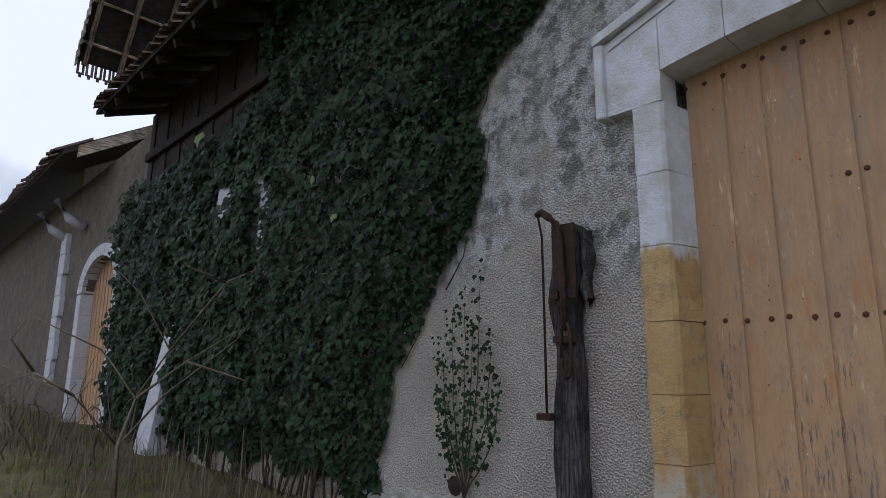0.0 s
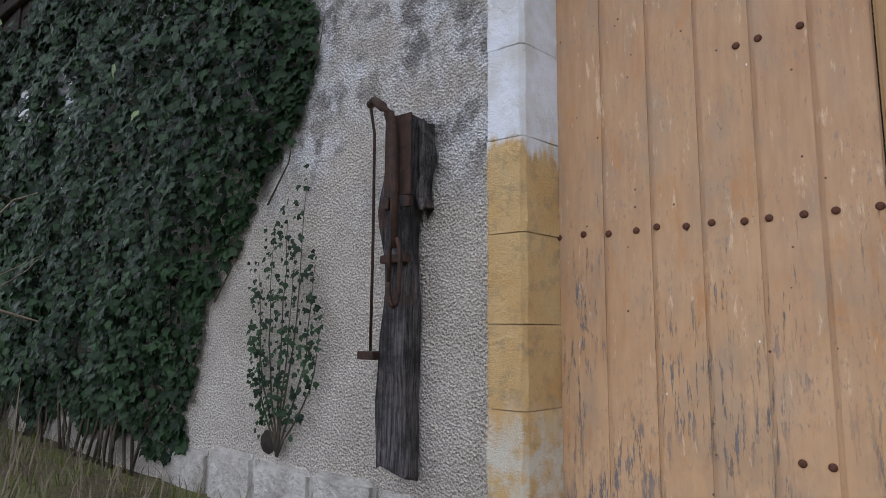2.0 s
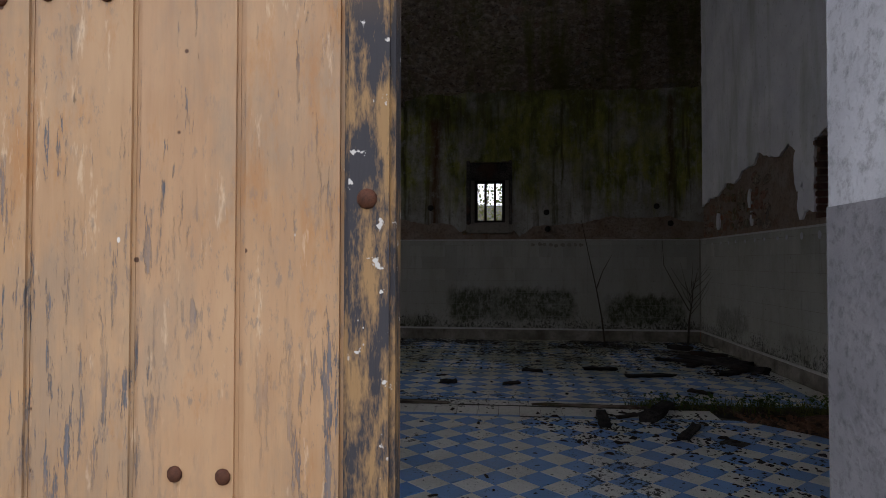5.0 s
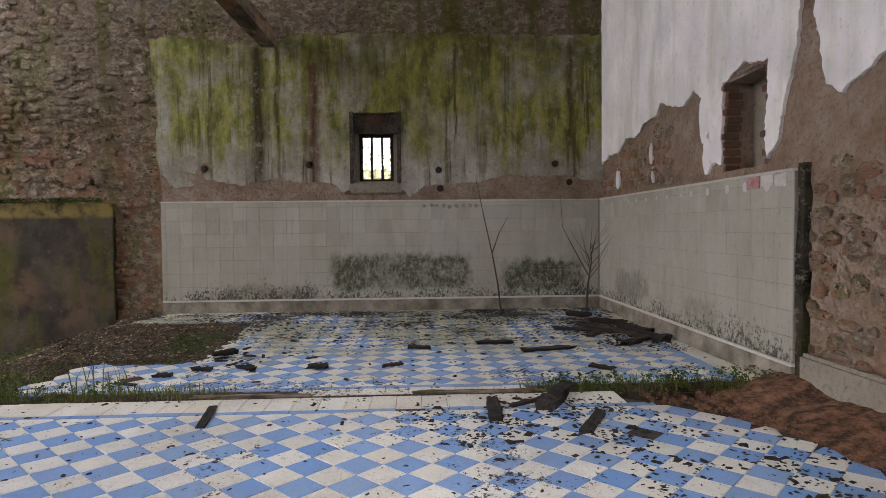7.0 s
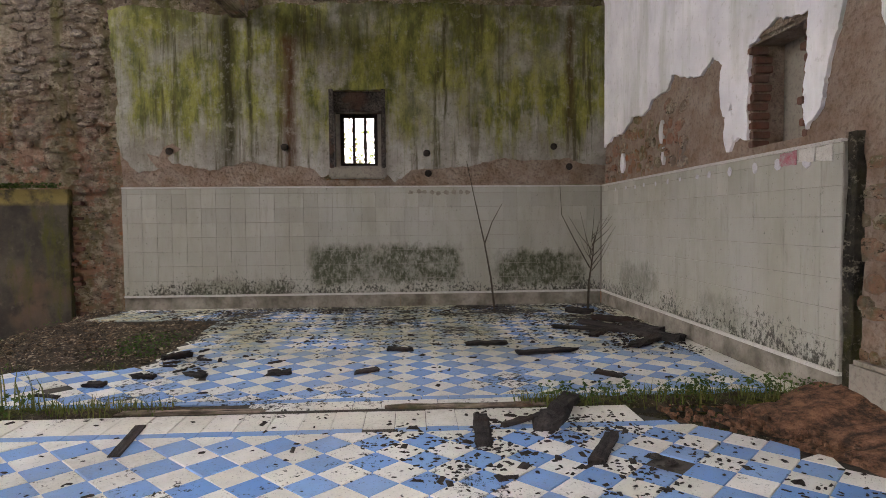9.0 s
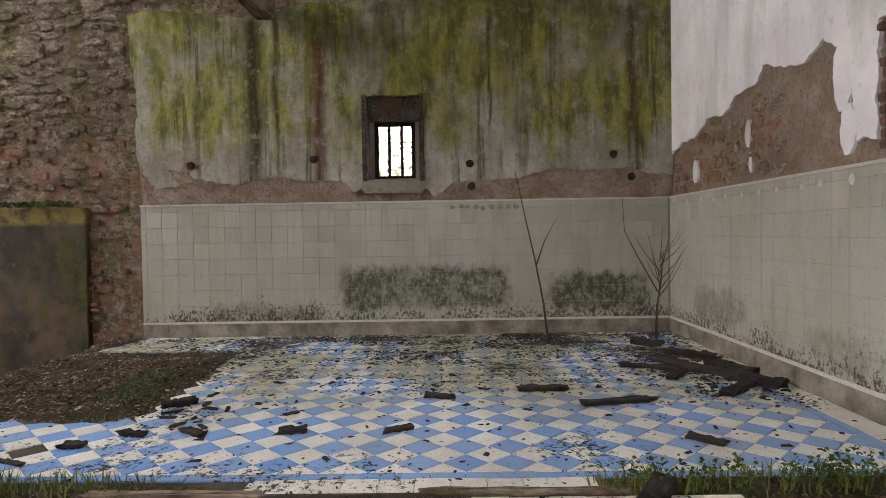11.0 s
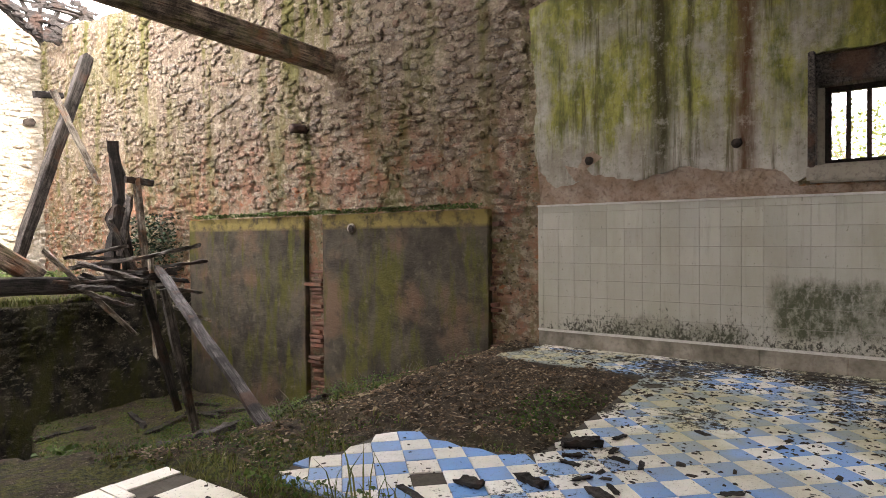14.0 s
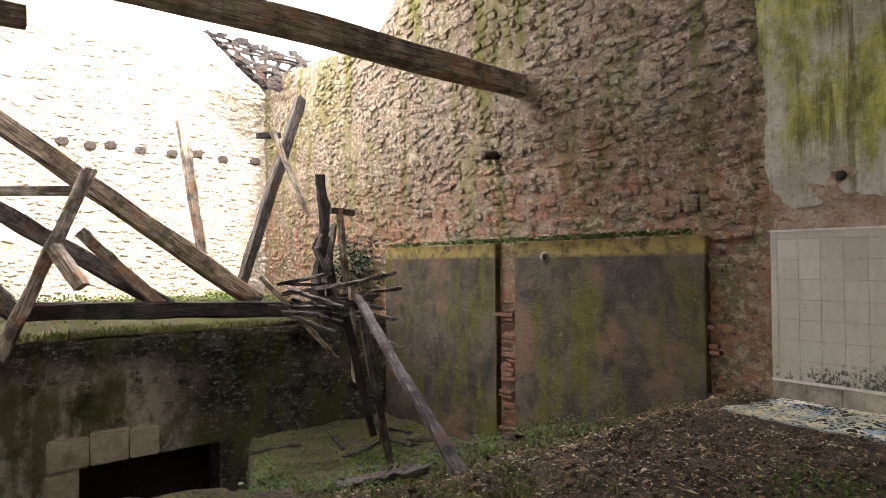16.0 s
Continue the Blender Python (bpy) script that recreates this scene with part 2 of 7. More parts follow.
def masonry_tones(n, c):
    """Lime smears, red brick dust, damp and painted crevice shade over old masonry."""
    c = n.mix(n.ramp(n.noise(8.5, 8, 0.75, n.scaled(1, 1, 1.3)), 0.48, 0.6, 0.0, 0.7), c, (0.52, 0.44, 0.335))
    low = n.ramp(n.math("ADD", n.axis(2), n.math("MULTIPLY", n.noise(0.7, 4), 3.0)), 5.0, 3.7)
    red = n.math("MULTIPLY", low, n.ramp(n.noise(3.2, 7, 0.72), 0.47, 0.58))
    c = n.mix(n.math("MULTIPLY", red, 0.75), c, (0.34, 0.16, 0.105))
    c = n.mix(n.math("MULTIPLY", low, n.ramp(n.noise(3.4, 5, 0.6, n.scaled(1, 1, 1.8)), 0.62, 0.68, 0.0, 0.85)), c, (0.36, 0.12, 0.05))
    # Shade of the crevices under stones, coloured in as flat black flecks
    c = n.mix(n.ramp(n.noise(11, 6, 0.75, n.scaled(1, 1, 2.0)), 0.57, 0.63, 0.0, 0.9), c, (0.026, 0.021, 0.015))
    streak = n.math("MULTIPLY", n.ramp(n.noise(2.1, 6, 0.65, n.scaled(1, 1, 0.13)), 0.50, 0.62), n.ramp(n.axis(2), 1.5, 4.5, 0.25, 0.85))
    return n.mix(streak, c, n.mix(n.noise(12, 4), (0.06, 0.065, 0.012), (0.20, 0.19, 0.04)))


def mat_stone(name="rubble_stone", per="island"):
    n = Nodes(name, 0.95)
    r = n.random() if per == "object" else n.island()
    ramp = n.t.nodes.new("ShaderNodeValToRGB")
    els = ramp.color_ramp.elements
    els[0].color, els[1].color = (0.13, 0.088, 0.06, 1), (0.29, 0.24, 0.18, 1)
    for p, col in ((0.3, (0.20, 0.155, 0.12)), (0.55, (0.16, 0.14, 0.12)), (0.8, (0.27, 0.225, 0.18)), (0.94, (0.25, 0.125, 0.08))):
        e = els.new(p)
        e.color = (*col, 1)
    n.put(ramp.inputs[0], r)
    c = n.mix(n.ramp(n.noise(14, 6, 0.7), 0.35, 0.7, 0.0, 0.7), ramp.outputs[0], (0.34, 0.30, 0.25))
    c = n.mix(n.ramp(n.noise(1.1, 4), 0.4, 0.62, 0.0, 0.55), c, (0.19, 0.125, 0.095))
    moss = n.math("MULTIPLY", n.ramp(n.noise(1.3, 6, 0.7, n.scaled(1, 1, 0.35)), 0.5, 0.63), 0.55)
    c = n.mix(moss, c, (0.15, 0.155, 0.04))
    c = masonry_tones(n, c)
    n.bump(n.math("ADD", n.noise(11, 8, 0.78), n.noise(40, 4, 0.7)), 0.9, 0.06)
    return n.done(c)


def mat_mortar():
    n = Nodes("earth_mortar", 0.97)
    c = n.mix(n.ramp(n.noise(2, 5), 0.35, 0.65), (0.18, 0.125, 0.085), (0.28, 0.225, 0.165))
    c = n.mix(n.ramp(n.noise(16, 5, 0.7), 0.5, 0.7, 0, 0.6), c, (0.12, 0.095, 0.07))
    c = n.mix(n.math("MULTIPLY", n.ramp(n.noise(1.3, 6, 0.7, n.scaled(1, 1, 0.35)), 0.5, 0.63), 0.6), c, (0.15, 0.155, 0.04))
    c = masonry_tones(n, c)
    n.bump(n.math("ADD", n.noise(11, 8, 0.78), n.noise(50, 4, 0.7)), 0.9, 0.065)
    return n.done(c)


def mat_wall_tile():
    n = Nodes("glazed_wall_tile", 0.22)
    n.b.inputs["Specular IOR Level"].default_value = 0.5
    c = n.mix(n.island(), (0.35, 0.342, 0.298), (0.43, 0.42, 0.37))
    c = n.mix(n.ramp(n.noise(1.6, 6, 0.65, n.scaled(1, 1, 0.35)), 0.45, 0.72, 0.0, 0.6), c, (0.25, 0.24, 0.165))
    c = n.mix(n.ramp(n.noise(9, 6, 0.7, n.scaled(1, 1, 0.15)), 0.56, 0.7, 0.0, 0.4), c, (0.22, 0.21, 0.16))
    # black specks creeping up from the floor
    drips = n.noise(24, 8, 0.8, n.scaled(1, 1, 0.75))
    rise = n.math("SUBTRACT", n.math("MULTIPLY", n.noise(1.7, 5, 0.65), 1.1), n.axis(2))
    low = n.ramp(rise, 0.2, 0.6, 0.0, 0.17)
    c = n.mix(n.ramp(n.math("ADD", drips, low), 0.60, 0.68), c, (0.04, 0.038, 0.026))
    # two blurred beds of green-black mould on the back wall, smaller ones on the side wall
    wob = n.math("SUBTRACT", n.noise(2.8, 8, 0.74), 0.5)
    yy = n.math("ADD", n.axis(1), n.math("MULTIPLY", wob, 0.6))
    zz = n.math("ADD", n.axis(2), n.math("MULTIPLY", n.math("SUBTRACT", n.noise(5, 7, 0.72, n.scaled(1, 1, 0.5)), 0.5), 0.55))
    for axis, a, b, lo, hi, power in ((yy, -1.18, 1.1, 0.16, 0.74, 0.97), (yy, -3.15, -1.85, 0.1, 0.62, 0.98), (n.math("ADD", n.axis(0), wob), 12.7, 13.9, 0.12, 0.5, 0.6), (n.math("ADD", n.axis(0), wob), 10.6, 11.4, 0.1, 0.34, 0.45), (yy, 1.4, 3.0, 0.0, 0.2, 0.5)):
        bed_ = n.math("MULTIPLY", n.ramp(axis, a - 0.12, a + 0.12), n.ramp(axis, b + 0.12, b - 0.12))
        bed_ = n.math("MULTIPLY", bed_, n.math("MULTIPLY", n.ramp(zz, lo - 0.05, lo + 0.12), n.ramp(zz, hi + 0.06, hi - 0.14)))
        if axis is not yy:
            bed_ = n.math("MULTIPLY", bed_, n.ramp(n.axis(0), 14.7, 14.5))
        bed_ = n.math("MULTIPLY", n.ramp(bed_, 0.0, 0.6), n.ramp(wob, -0.16, 0.02, 0.3, 1.0))
        spots = n.ramp(n.noise(14, 8, 0.8, n.scaled(1, 1, 0.6)), 0.36, 0.52, 0.25, 1.0)
        c = n.mix(n.math("MULTIPLY", n.math("MULTIPLY", bed_, spots), power), c, (0.035, 0.042, 0.010))
    n.bump(n.noise(60, 3), 0.1, 0.003)
    return n.done(c, n.ramp(n.noise(5, 4), 0.4, 0.6, 0.45, 0.6))


def mat_floor_tile(name, colour, other, per):
    n = Nodes(name, 0.4)
    r = n.random() if per == "object" else n.island()
    c = n.mix(r, colour, other)
    c = n.mix(n.ramp(n.noise(6, 5), 0.4, 0.75, 0.0, 0.4), c, tuple(0.75 * a for a in other))
    # brown film of dust, heavier in drifts
    dusty = n.ramp(n.noise(1.1, 6, 0.65), 0.42, 0.66, 0.0, 0.4)
    c = n.mix(n.math("MULTIPLY", dusty, n.ramp(n.noise(30, 6, 0.75), 0.35, 0.6, 0.3, 1.0)), c, (0.26, 0.22, 0.165))
    # algae over the back of the room
    far = n.ramp(n.axis(0), 10.6, 12.0)
    algae = n.math("MULTIPLY", n.ramp(n.noise(1.1, 6), 0.40, 0.54), far)
    c = n.mix(n.math("MULTIPLY", algae, 0.6), c, (0.30, 0.28, 0.08))
    # black grit: fine specks everywhere, thick drifts towards the back
    soil = n.ramp(n.noise(0.85, 6, 0.65), 0.46, 0.64)
    back = n.ramp(n.axis(0), 11.6, 14.5, 0.0, 0.55)
    grit = n.math("ADD", n.math("MULTIPLY", soil, 0.6), back)
    thresh = n.ramp(grit, 0.0, 1.0, 0.68, 0.40)
    dirt = n.ramp(n.math("SUBTRACT", n.noise(20, 8, 0.76), thresh), 0.0, 0.035)
    c = n.mix(n.math("MULTIPLY", dirt, 0.95), c, (0.022, 0.018, 0.015))
    c = n.mix(n.ramp(n.noise(60, 5, 0.75), 0.60, 0.66, 0.0, 0.8), c, (0.05, 0.04, 0.03))
    n.bump(n.math("ADD", n.noise(35, 4), n.math("MULTIPLY", dirt, 0.8)), 0.35, 0.004)
    return n.done(c, n.math("ADD", n.math("MULTIPLY", dirt, 0.35), 0.42))


def mat_earth():
    n = Nodes("dark_soil", 0.97)
    c = n.mix(n.ramp(n.noise(7, 7, 0.72), 0.35, 0.65), (0.02, 0.015, 0.01), (0.09, 0.065, 0.042))
    c = n.mix(n.ramp(n.noise(34, 5, 0.75), 0.56, 0.68), c, (0.32, 0.26, 0.18))
    c = n.mix(n.ramp(n.noise(19, 6, 0.75), 0.56, 0.64), c, (0.018, 0.014, 0.01))
    m = n.ramp(n.noise(2.3, 7, 0.7), 0.43, 0.58)
    m = n.math("MULTIPLY", m, n.math("MAXIMUM", n.ramp(n.axis(0), 11.2, 10.3), n.ramp(n.axis(1), 4.3, 4.7)))
    c = n.mix(m, c, n.mix(n.ramp(n.noise(24, 6, 0.75), 0.4, 0.62), (0.014, 0.018, 0.004), (0.12, 0.125, 0.02)))
    n.bump(n.math("ADD", n.noise(14, 7, 0.75), n.noise(60, 4)), 1.0, 0.06)
    return n.done(c)


def mat_rubble_soil():
    n = Nodes("brick_rubble_soil", 0.97)
    c = n.mix(n.ramp(n.noise(9, 7, 0.75), 0.4, 0.62), (0.055, 0.035, 0.024), (0.31, 0.16, 0.095))
    n.bump(n.noise(20, 6, 0.7), 1.0, 0.04)
    return n.done(c)


def mat_ground():
    n = Nodes("rough_grass_ground", 0.97)
    c = n.mix(n.ramp(n.noise(1.2, 6), 0.4, 0.6), (0.07, 0.055, 0.03), (0.10, 0.11, 0.03))
    c = n.mix(n.ramp(n.noise(30, 5), 0.45, 0.7), c, (0.17, 0.13, 0.07))
    n.bump(n.noise(12, 6, 0.7), 1.0, 0.05)
    return n.done(c)


def mat_render_wall():
    n = Nodes("damp_cement_render", 0.9)
    v = n.noise(2.6, 7, 0.68, n.scaled(1, 1, 0.25))
    c = n.mix(n.ramp(n.noise(1.4, 6, 0.65), 0.36, 0.62), (0.03, 0.026, 0.021), (0.085, 0.072, 0.054))
    c = n.mix(n.ramp(n.noise(0.8, 4), 0.52, 0.64, 0, 0.7), c, (0.14, 0.085, 0.055))
    c = n.mix(n.ramp(v, 0.48, 0.60, 0, 0.85), c, n.mix(n.noise(6, 5), (0.04, 0.044, 0.005), (0.105, 0.10, 0.013)))
    c = n.mix(n.ramp(n.noise(2.1, 6, 0.7), 0.52, 0.66, 0, 0.8), c, (0.028, 0.024, 0.02))
    c = n.mix(n.ramp(n.noise(4.5, 7, 0.75), 0.58, 0.66, 0, 0.4), c, (0.15, 0.13, 0.10))
    c = n.mix(n.math("MULTIPLY", n.ramp(n.axis(2), 1.40, 1.46), n.ramp(n.noise(5, 6, 0.7), 0.35, 0.55)), c, (0.24, 0.19, 0.065))
    n.bump(n.math("ADD", n.noise(30, 5, 0.7), n.math("MULTIPLY", n.noise(5, 5), 2)), 0.7, 0.02)
    return n.done(c)


def mat_cellar():
    n = Nodes("black_mossy_masonry", 0.95)
    c = n.mix(n.ramp(n.noise(2.2, 8, 0.72), 0.42, 0.6), (0.014, 0.013, 0.010), (0.085, 0.075, 0.055))
    c = n.mix(n.ramp(n.noise(8, 8, 0.78, n.scaled(1, 1, 1.6)), 0.54, 0.62), c, (0.30, 0.27, 0.20))
    pale = n.math("MULTIPLY", n.ramp(n.noise(1.9, 7, 0.7), 0.38, 0.52), n.ramp(n.axis(0), 10.9, 9.9))
    pale = n.math("MULTIPLY", pale, n.ramp(n.math("ADD", n.axis(2), n.math("MULTIPLY", n.noise(2, 4), 0.6)), 0.1, -0.25))
    c = n.mix(n.math("MULTIPLY", pale, 0.9), c, (0.44, 0.395, 0.31))
    c = n.mix(n.ramp(n.noise(1.6, 6, 0.68, n.scaled(1, 1, 0.4)), 0.5, 0.62, 0.0, 0.85), c, n.mix(n.noise(14, 4), (0.025, 0.028, 0.006), (0.11, 0.11, 0.02)))
    n.bump(n.math("ADD", n.noise(8, 8, 0.78), n.noise(40, 4)), 1.0, 0.08)
    return n.done(c)


def mat_litter():
    n = Nodes("dead_leaf_litter", 0.9)
    r = n.island()
    c = n.mix(n.ramp(r, 0.0, 0.6), (0.03, 0.022, 0.015), (0.15, 0.10, 0.06))
    c = n.mix(n.ramp(r, 0.72, 0.95), c, (0.36, 0.29, 0.20))
    n.bump(n.noise(40, 4), 0.5, 0.004)
    return n.done(c)


def mat_leaf(name, a, b, rough=0.5):
    n = Nodes(name, rough)
    n.b.inputs["Specular IOR Level"].default_value = 0.14
    c = n.mix(n.island(), a, b)
    c = n.mix(n.ramp(n.noise(2.0, 4), 0.4, 0.65, 0.0, 0.5), c, tuple(0.5 * x for x in a))
    n.bump(n.noise(60, 2), 0.2, 0.004)
    return n.done(c)


M = {
    "roughcast": mat_roughcast(),
    "limestone": mat_limestone(),
    "paint": mat_door_paint(),
    "stile": mat_door_edge(),
    "oak_old": mat_wood("grey_old_timber", (0.022, 0.018, 0.016), (0.15, 0.13, 0.115)),
    "post": mat_wood("rotten_post_timber", (0.008, 0.007, 0.008), (0.15, 0.135, 0.135), 0.0, 2.2),
    "beam": mat_wood("roof_timber", (0.04, 0.027, 0.02), (0.36, 0.28, 0.21), 0.3),
    "char": mat_wood("charred_timber", (0.012, 0.011, 0.011), (0.06, 0.05, 0.045)),
    "pale": mat_wood("bleached_timber", (0.10, 0.075, 0.055), (0.50, 0.44, 0.37)),
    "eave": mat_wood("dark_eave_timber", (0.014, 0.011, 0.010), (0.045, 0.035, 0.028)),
    "iron": mat_plain("rusty_iron", (0.025, 0.018, 0.016), (0.075, 0.038, 0.025), 0.75, 20, 0.5, 0.004, 0.3),
    "nail": mat_plain("rusty_nail", (0.07, 0.03, 0.02), (0.14, 0.055, 0.03), 0.75, 60, 0.4, 0.003, 0.2),
    "green": mat_green_plaster(),
    "pale_plaster": mat_pale_plaster(),
    "brown_render": mat_plain("bare_brown_render", (0.25, 0.165, 0.115), (0.38, 0.31, 0.25), 0.95, 4, 1.0, 0.07),
    "stone": mat_stone(),
    "stone_piece": mat_stone("rubble_stone_piece", "object"),
    "mortar": mat_mortar(),
    # Paler mortar and stone: the end wall's sunlight is put into their colour.
    "mortar_pale": mat_plain("sunlit_masonry", (0.46, 0.43, 0.37), (0.28, 0.22, 0.15), 0.95, 3, 1.0, 0.08),
    "stone_pale": mat_plain("sunlit_stone", (0.52, 0.49, 0.43), (0.32, 0.26, 0.18), 0.95, 4, 1.0, 0.06),
    "wall_tile": mat_wall_tile(),
    "annex": mat_plain("dark_annex_render", (0.10, 0.085, 0.07), (0.17, 0.15, 0.125), 0.95, 3, 1.0, 0.03),
    "cellar": mat_cellar(),
    "grout": mat_plain("grey_grout", (0.22, 0.205, 0.175), (0.30, 0.28, 0.24), 0.9, 3),
    "blue": mat_floor_tile("blue_cement_tile", (0.13, 0.30, 0.66), (0.21, 0.38, 0.70), "island"),
    "white": mat_floor_tile("cream_cement_tile", (0.84, 0.82, 0.77), (0.74, 0.71, 0.63), "island"),
    "blue_piece": mat_floor_tile("blue_cement_tile_piece", (0.13, 0.30, 0.66), (0.21, 0.38, 0.70), "object"),
    "white_piece": mat_floor_tile("cream_cement_tile_piece", (0.84, 0.82, 0.77), (0.74, 0.71, 0.63), "object"),
    "bed": mat_plain("dirty_mortar_bed", (0.10, 0.09, 0.075), (0.05, 0.042, 0.035), 0.95, 10),
    "earth": mat_earth(),
    "litter": mat_litter(),
    "skirt": mat_plain("mouldy_cement_skirting", (0.36, 0.33, 0.28), (0.10, 0.088, 0.065), 0.92, 3.5, 0.6, 0.012),
    "old_stone": mat_plain("stained_pale_stone", (0.36, 0.31, 0.235), (0.22, 0.195, 0.14), 0.93, 5, 0.8, 0.02),
    "pink": mat_plain("faded_pink_paint", (0.42, 0.09, 0.13), (0.40, 0.33, 0.32), 0.8, 22, 0.3),
    "red_soil": mat_rubble_soil(),
    "ground": mat_ground(),
    "render": mat_render_wall(),
    "brick": mat_plain("old_red_brick", (0.24, 0.095, 0.06), (0.12, 0.085, 0.068), 0.92, 6, 0.9, 0.01, 0, True),
    "cement": mat_plain("grey_cement", (0.24, 0.215, 0.18), (0.30, 0.27, 0.225), 0.93, 4, 0.5, 0.012),
    "jamb_pale": mat_plain("pale_lime_jamb", (0.50, 0.50, 0.54), (0.62, 0.62, 0.66), 0.92, 5, 0.7, 0.015),
    "jamb_dark": mat_plain("dark_grey_dado", (0.20, 0.195, 0.215), (0.27, 0.26, 0.28), 0.88, 7, 0.7, 0.012),
    "rooftile": mat_plain("weathered_roof_tile", (0.07, 0.045, 0.038), (0.12, 0.085, 0.07), 0.9, 6, 0.7, 0.02, 0, True),
    "ivy": mat_leaf("ivy_leaf", (0.004, 0.012, 0.005), (0.026, 0.055, 0.02), 0.5),
    "ivy_light": mat_leaf("pale_ivy_leaf", (0.10, 0.15, 0.05), (0.15, 0.20, 0.08)),
    "grass": mat_leaf("grass_blade", (0.07, 0.11, 0.02), (0.20, 0.19, 0.06), 0.6),
    "weed": mat_leaf("weed_leaf", (0.03, 0.07, 0.012), (0.10, 0.15, 0.03), 0.6),
    "stem": mat_plain("dry_stem", (0.13, 0.105, 0.075), (0.22, 0.18, 0.13), 0.85, 14),
    "twig": mat_plain("dark_twig", (0.055, 0.045, 0.035), (0.10, 0.08, 0.06), 0.85, 14),
    "scrap": mat_plain("black_debris_hole_shade", (0.018, 0.015, 0.013), (0.055, 0.042, 0.034), 0.92, 14, 0.9, 0.02),
    "plinth": mat_plain("whitish_limed_plinth", (0.56, 0.535, 0.50), (0.27, 0.25, 0.22), 0.95, 4, 1.0, 0.04),
    "white_bead": mat_plain("white_edge_bead", (0.62, 0.61, 0.58), (0.5, 0.48, 0.44), 0.5, 12, 0.2),
    "hill": mat_plain("far_wooded_hill", (0.05, 0.055, 0.045), (0.10, 0.095, 0.085), 0.97, 0.3, 1.0, 0.5),
}


# ---- geometry helpers ----
def mesh_from(name, verts, faces, mat, smooth=False):
    me = bpy.data.meshes.new(name)
    me.from_pydata([tuple(v) for v in verts], [], faces)
    me.materials.append(mat)
    if smooth:
        me.polygons.foreach_set("use_smooth", [True] * len(me.polygons))
    me.update()
    return me


def part(name, me, parent=None, label="", m=None):
    """Links a mesh as one object, under a thing when parent is given."""
    ob = new(name, me)
    if m is not None:
        ob.matrix_basis = m
    if parent is not None:
        ob.parent = parent
    if label:
        ob["label"] = label
    return ob


def thing(name, x=0, y=0, z=0, label="", category="", group="", kind=""):
    ob = new(name)
    ob.location = (x, y, z)
    ob.empty_display_size = 0.1
    return tagged(ob, label, category, group, kind)


def from_bm(name, bm, mat, smooth=False):
    me = bpy.data.meshes.new(name)
    bm.to_mesh(me)
    bm.free()
    me.materials.append(mat)
    if smooth:
        me.polygons.foreach_set("use_smooth", [True] * len(me.polygons))
    return me


BOX_F = [(0, 3, 2, 1), (4, 5, 6, 7), (0, 1, 5, 4), (1, 2, 6, 5), (2, 3, 7, 6), (3, 0, 4, 7)]


def box_verts(x0, x1, y0, y1, z0, z1):
    return [(x0, y0, z0), (x1, y0, z0), (x1, y1, z0), (x0, y1, z0), (x0, y0, z1), (x1, y0, z1), (x1, y1, z1), (x0, y1, z1)]


def slab(name, x0, x1, y0, y1, z0, z1, mat, bevel=0.0):
    bm = bmesh.new()
    vs = [bm.verts.new(v) for v in box_verts(x0, x1, y0, y1, z0, z1)]
    for f in BOX_F:
        bm.faces.new([vs[i] for i in f])
    if bevel:
        bmesh.ops.bevel(bm, geom=bm.edges[:], offset=bevel, segments=2, affect="EDGES")
    return from_bm(name, bm, mat)


def boxes(name, many, mat):
    """Several boxes joined in one mesh."""
    v, f = [], []
    for b in many:
        k = len(v)
        v += box_verts(*b)
        f += [tuple(i + k for i in q) for q in BOX_F]
    return mesh_from(name, v, f, mat)


def timber(name, p, q, w, h, mat, rough=0.02, bow=0.0, seed=0, segs=14, broken=0.0):
    """A hewn timber from p to q with uneven faces and worn arrises. The mesh's x runs along it."""
    p, q = Vector(p), Vector(q)
    length = (q - p).length
    ring = [(-0.5, -0.4), (-0.4, -0.5), (0.4, -0.5), (0.5, -0.4), (0.5, 0.4), (0.4, 0.5), (-0.4, 0.5), (-0.5, 0.4)]
    v, f = [], []
    for i in range(segs + 1):
        s = i / segs
        for k, (a, b) in enumerate(ring):
            o = Vector((s * 3.1 + seed * 7.3, a * 2, b * 2 + seed))
            d = noise.noise(o * 1.7) * rough
            e = noise.noise(o * 2.3 + Vector((5, 2, 8))) * rough
            x = s * length
            if broken and i in (0, segs):
                x += (noise.noise(Vector((k * 1.7, seed, i))) * broken)
            v.append((x, a * w + d + a * e, b * h + e + bow * math.sin(math.pi * s)))
    for i in range(segs):
        for k in range(8):
            n = (k + 1) % 8
            f.append((i * 8 + k, i * 8 + n, i * 8 + 8 + n, i * 8 + 8 + k))
    f.append(tuple(range(7, -1, -1)))
    f.append(tuple(segs * 8 + k for k in range(8)))
    f = [tuple(reversed(q_)) for q_ in f]
    me = mesh_from(name, v, f, mat)
    x = (q - p).normalized()
    side = Vector((0, 0, 1)).cross(x)
    if side.length < 0.05:
        side = Vector((0, 1, 0))
    side.normalize()
    up = x.cross(side)
    m = Matrix((x, side, up)).transposed().to_4x4()
    m.translation = p
    return me, m


def lay(name, p, q, w, h, mat, label, category, group="", **kw):
    me, m = timber(name, p, q, w, h, mat, **kw)
    return tagged(part(name, me, None, "", m), label, category, group)


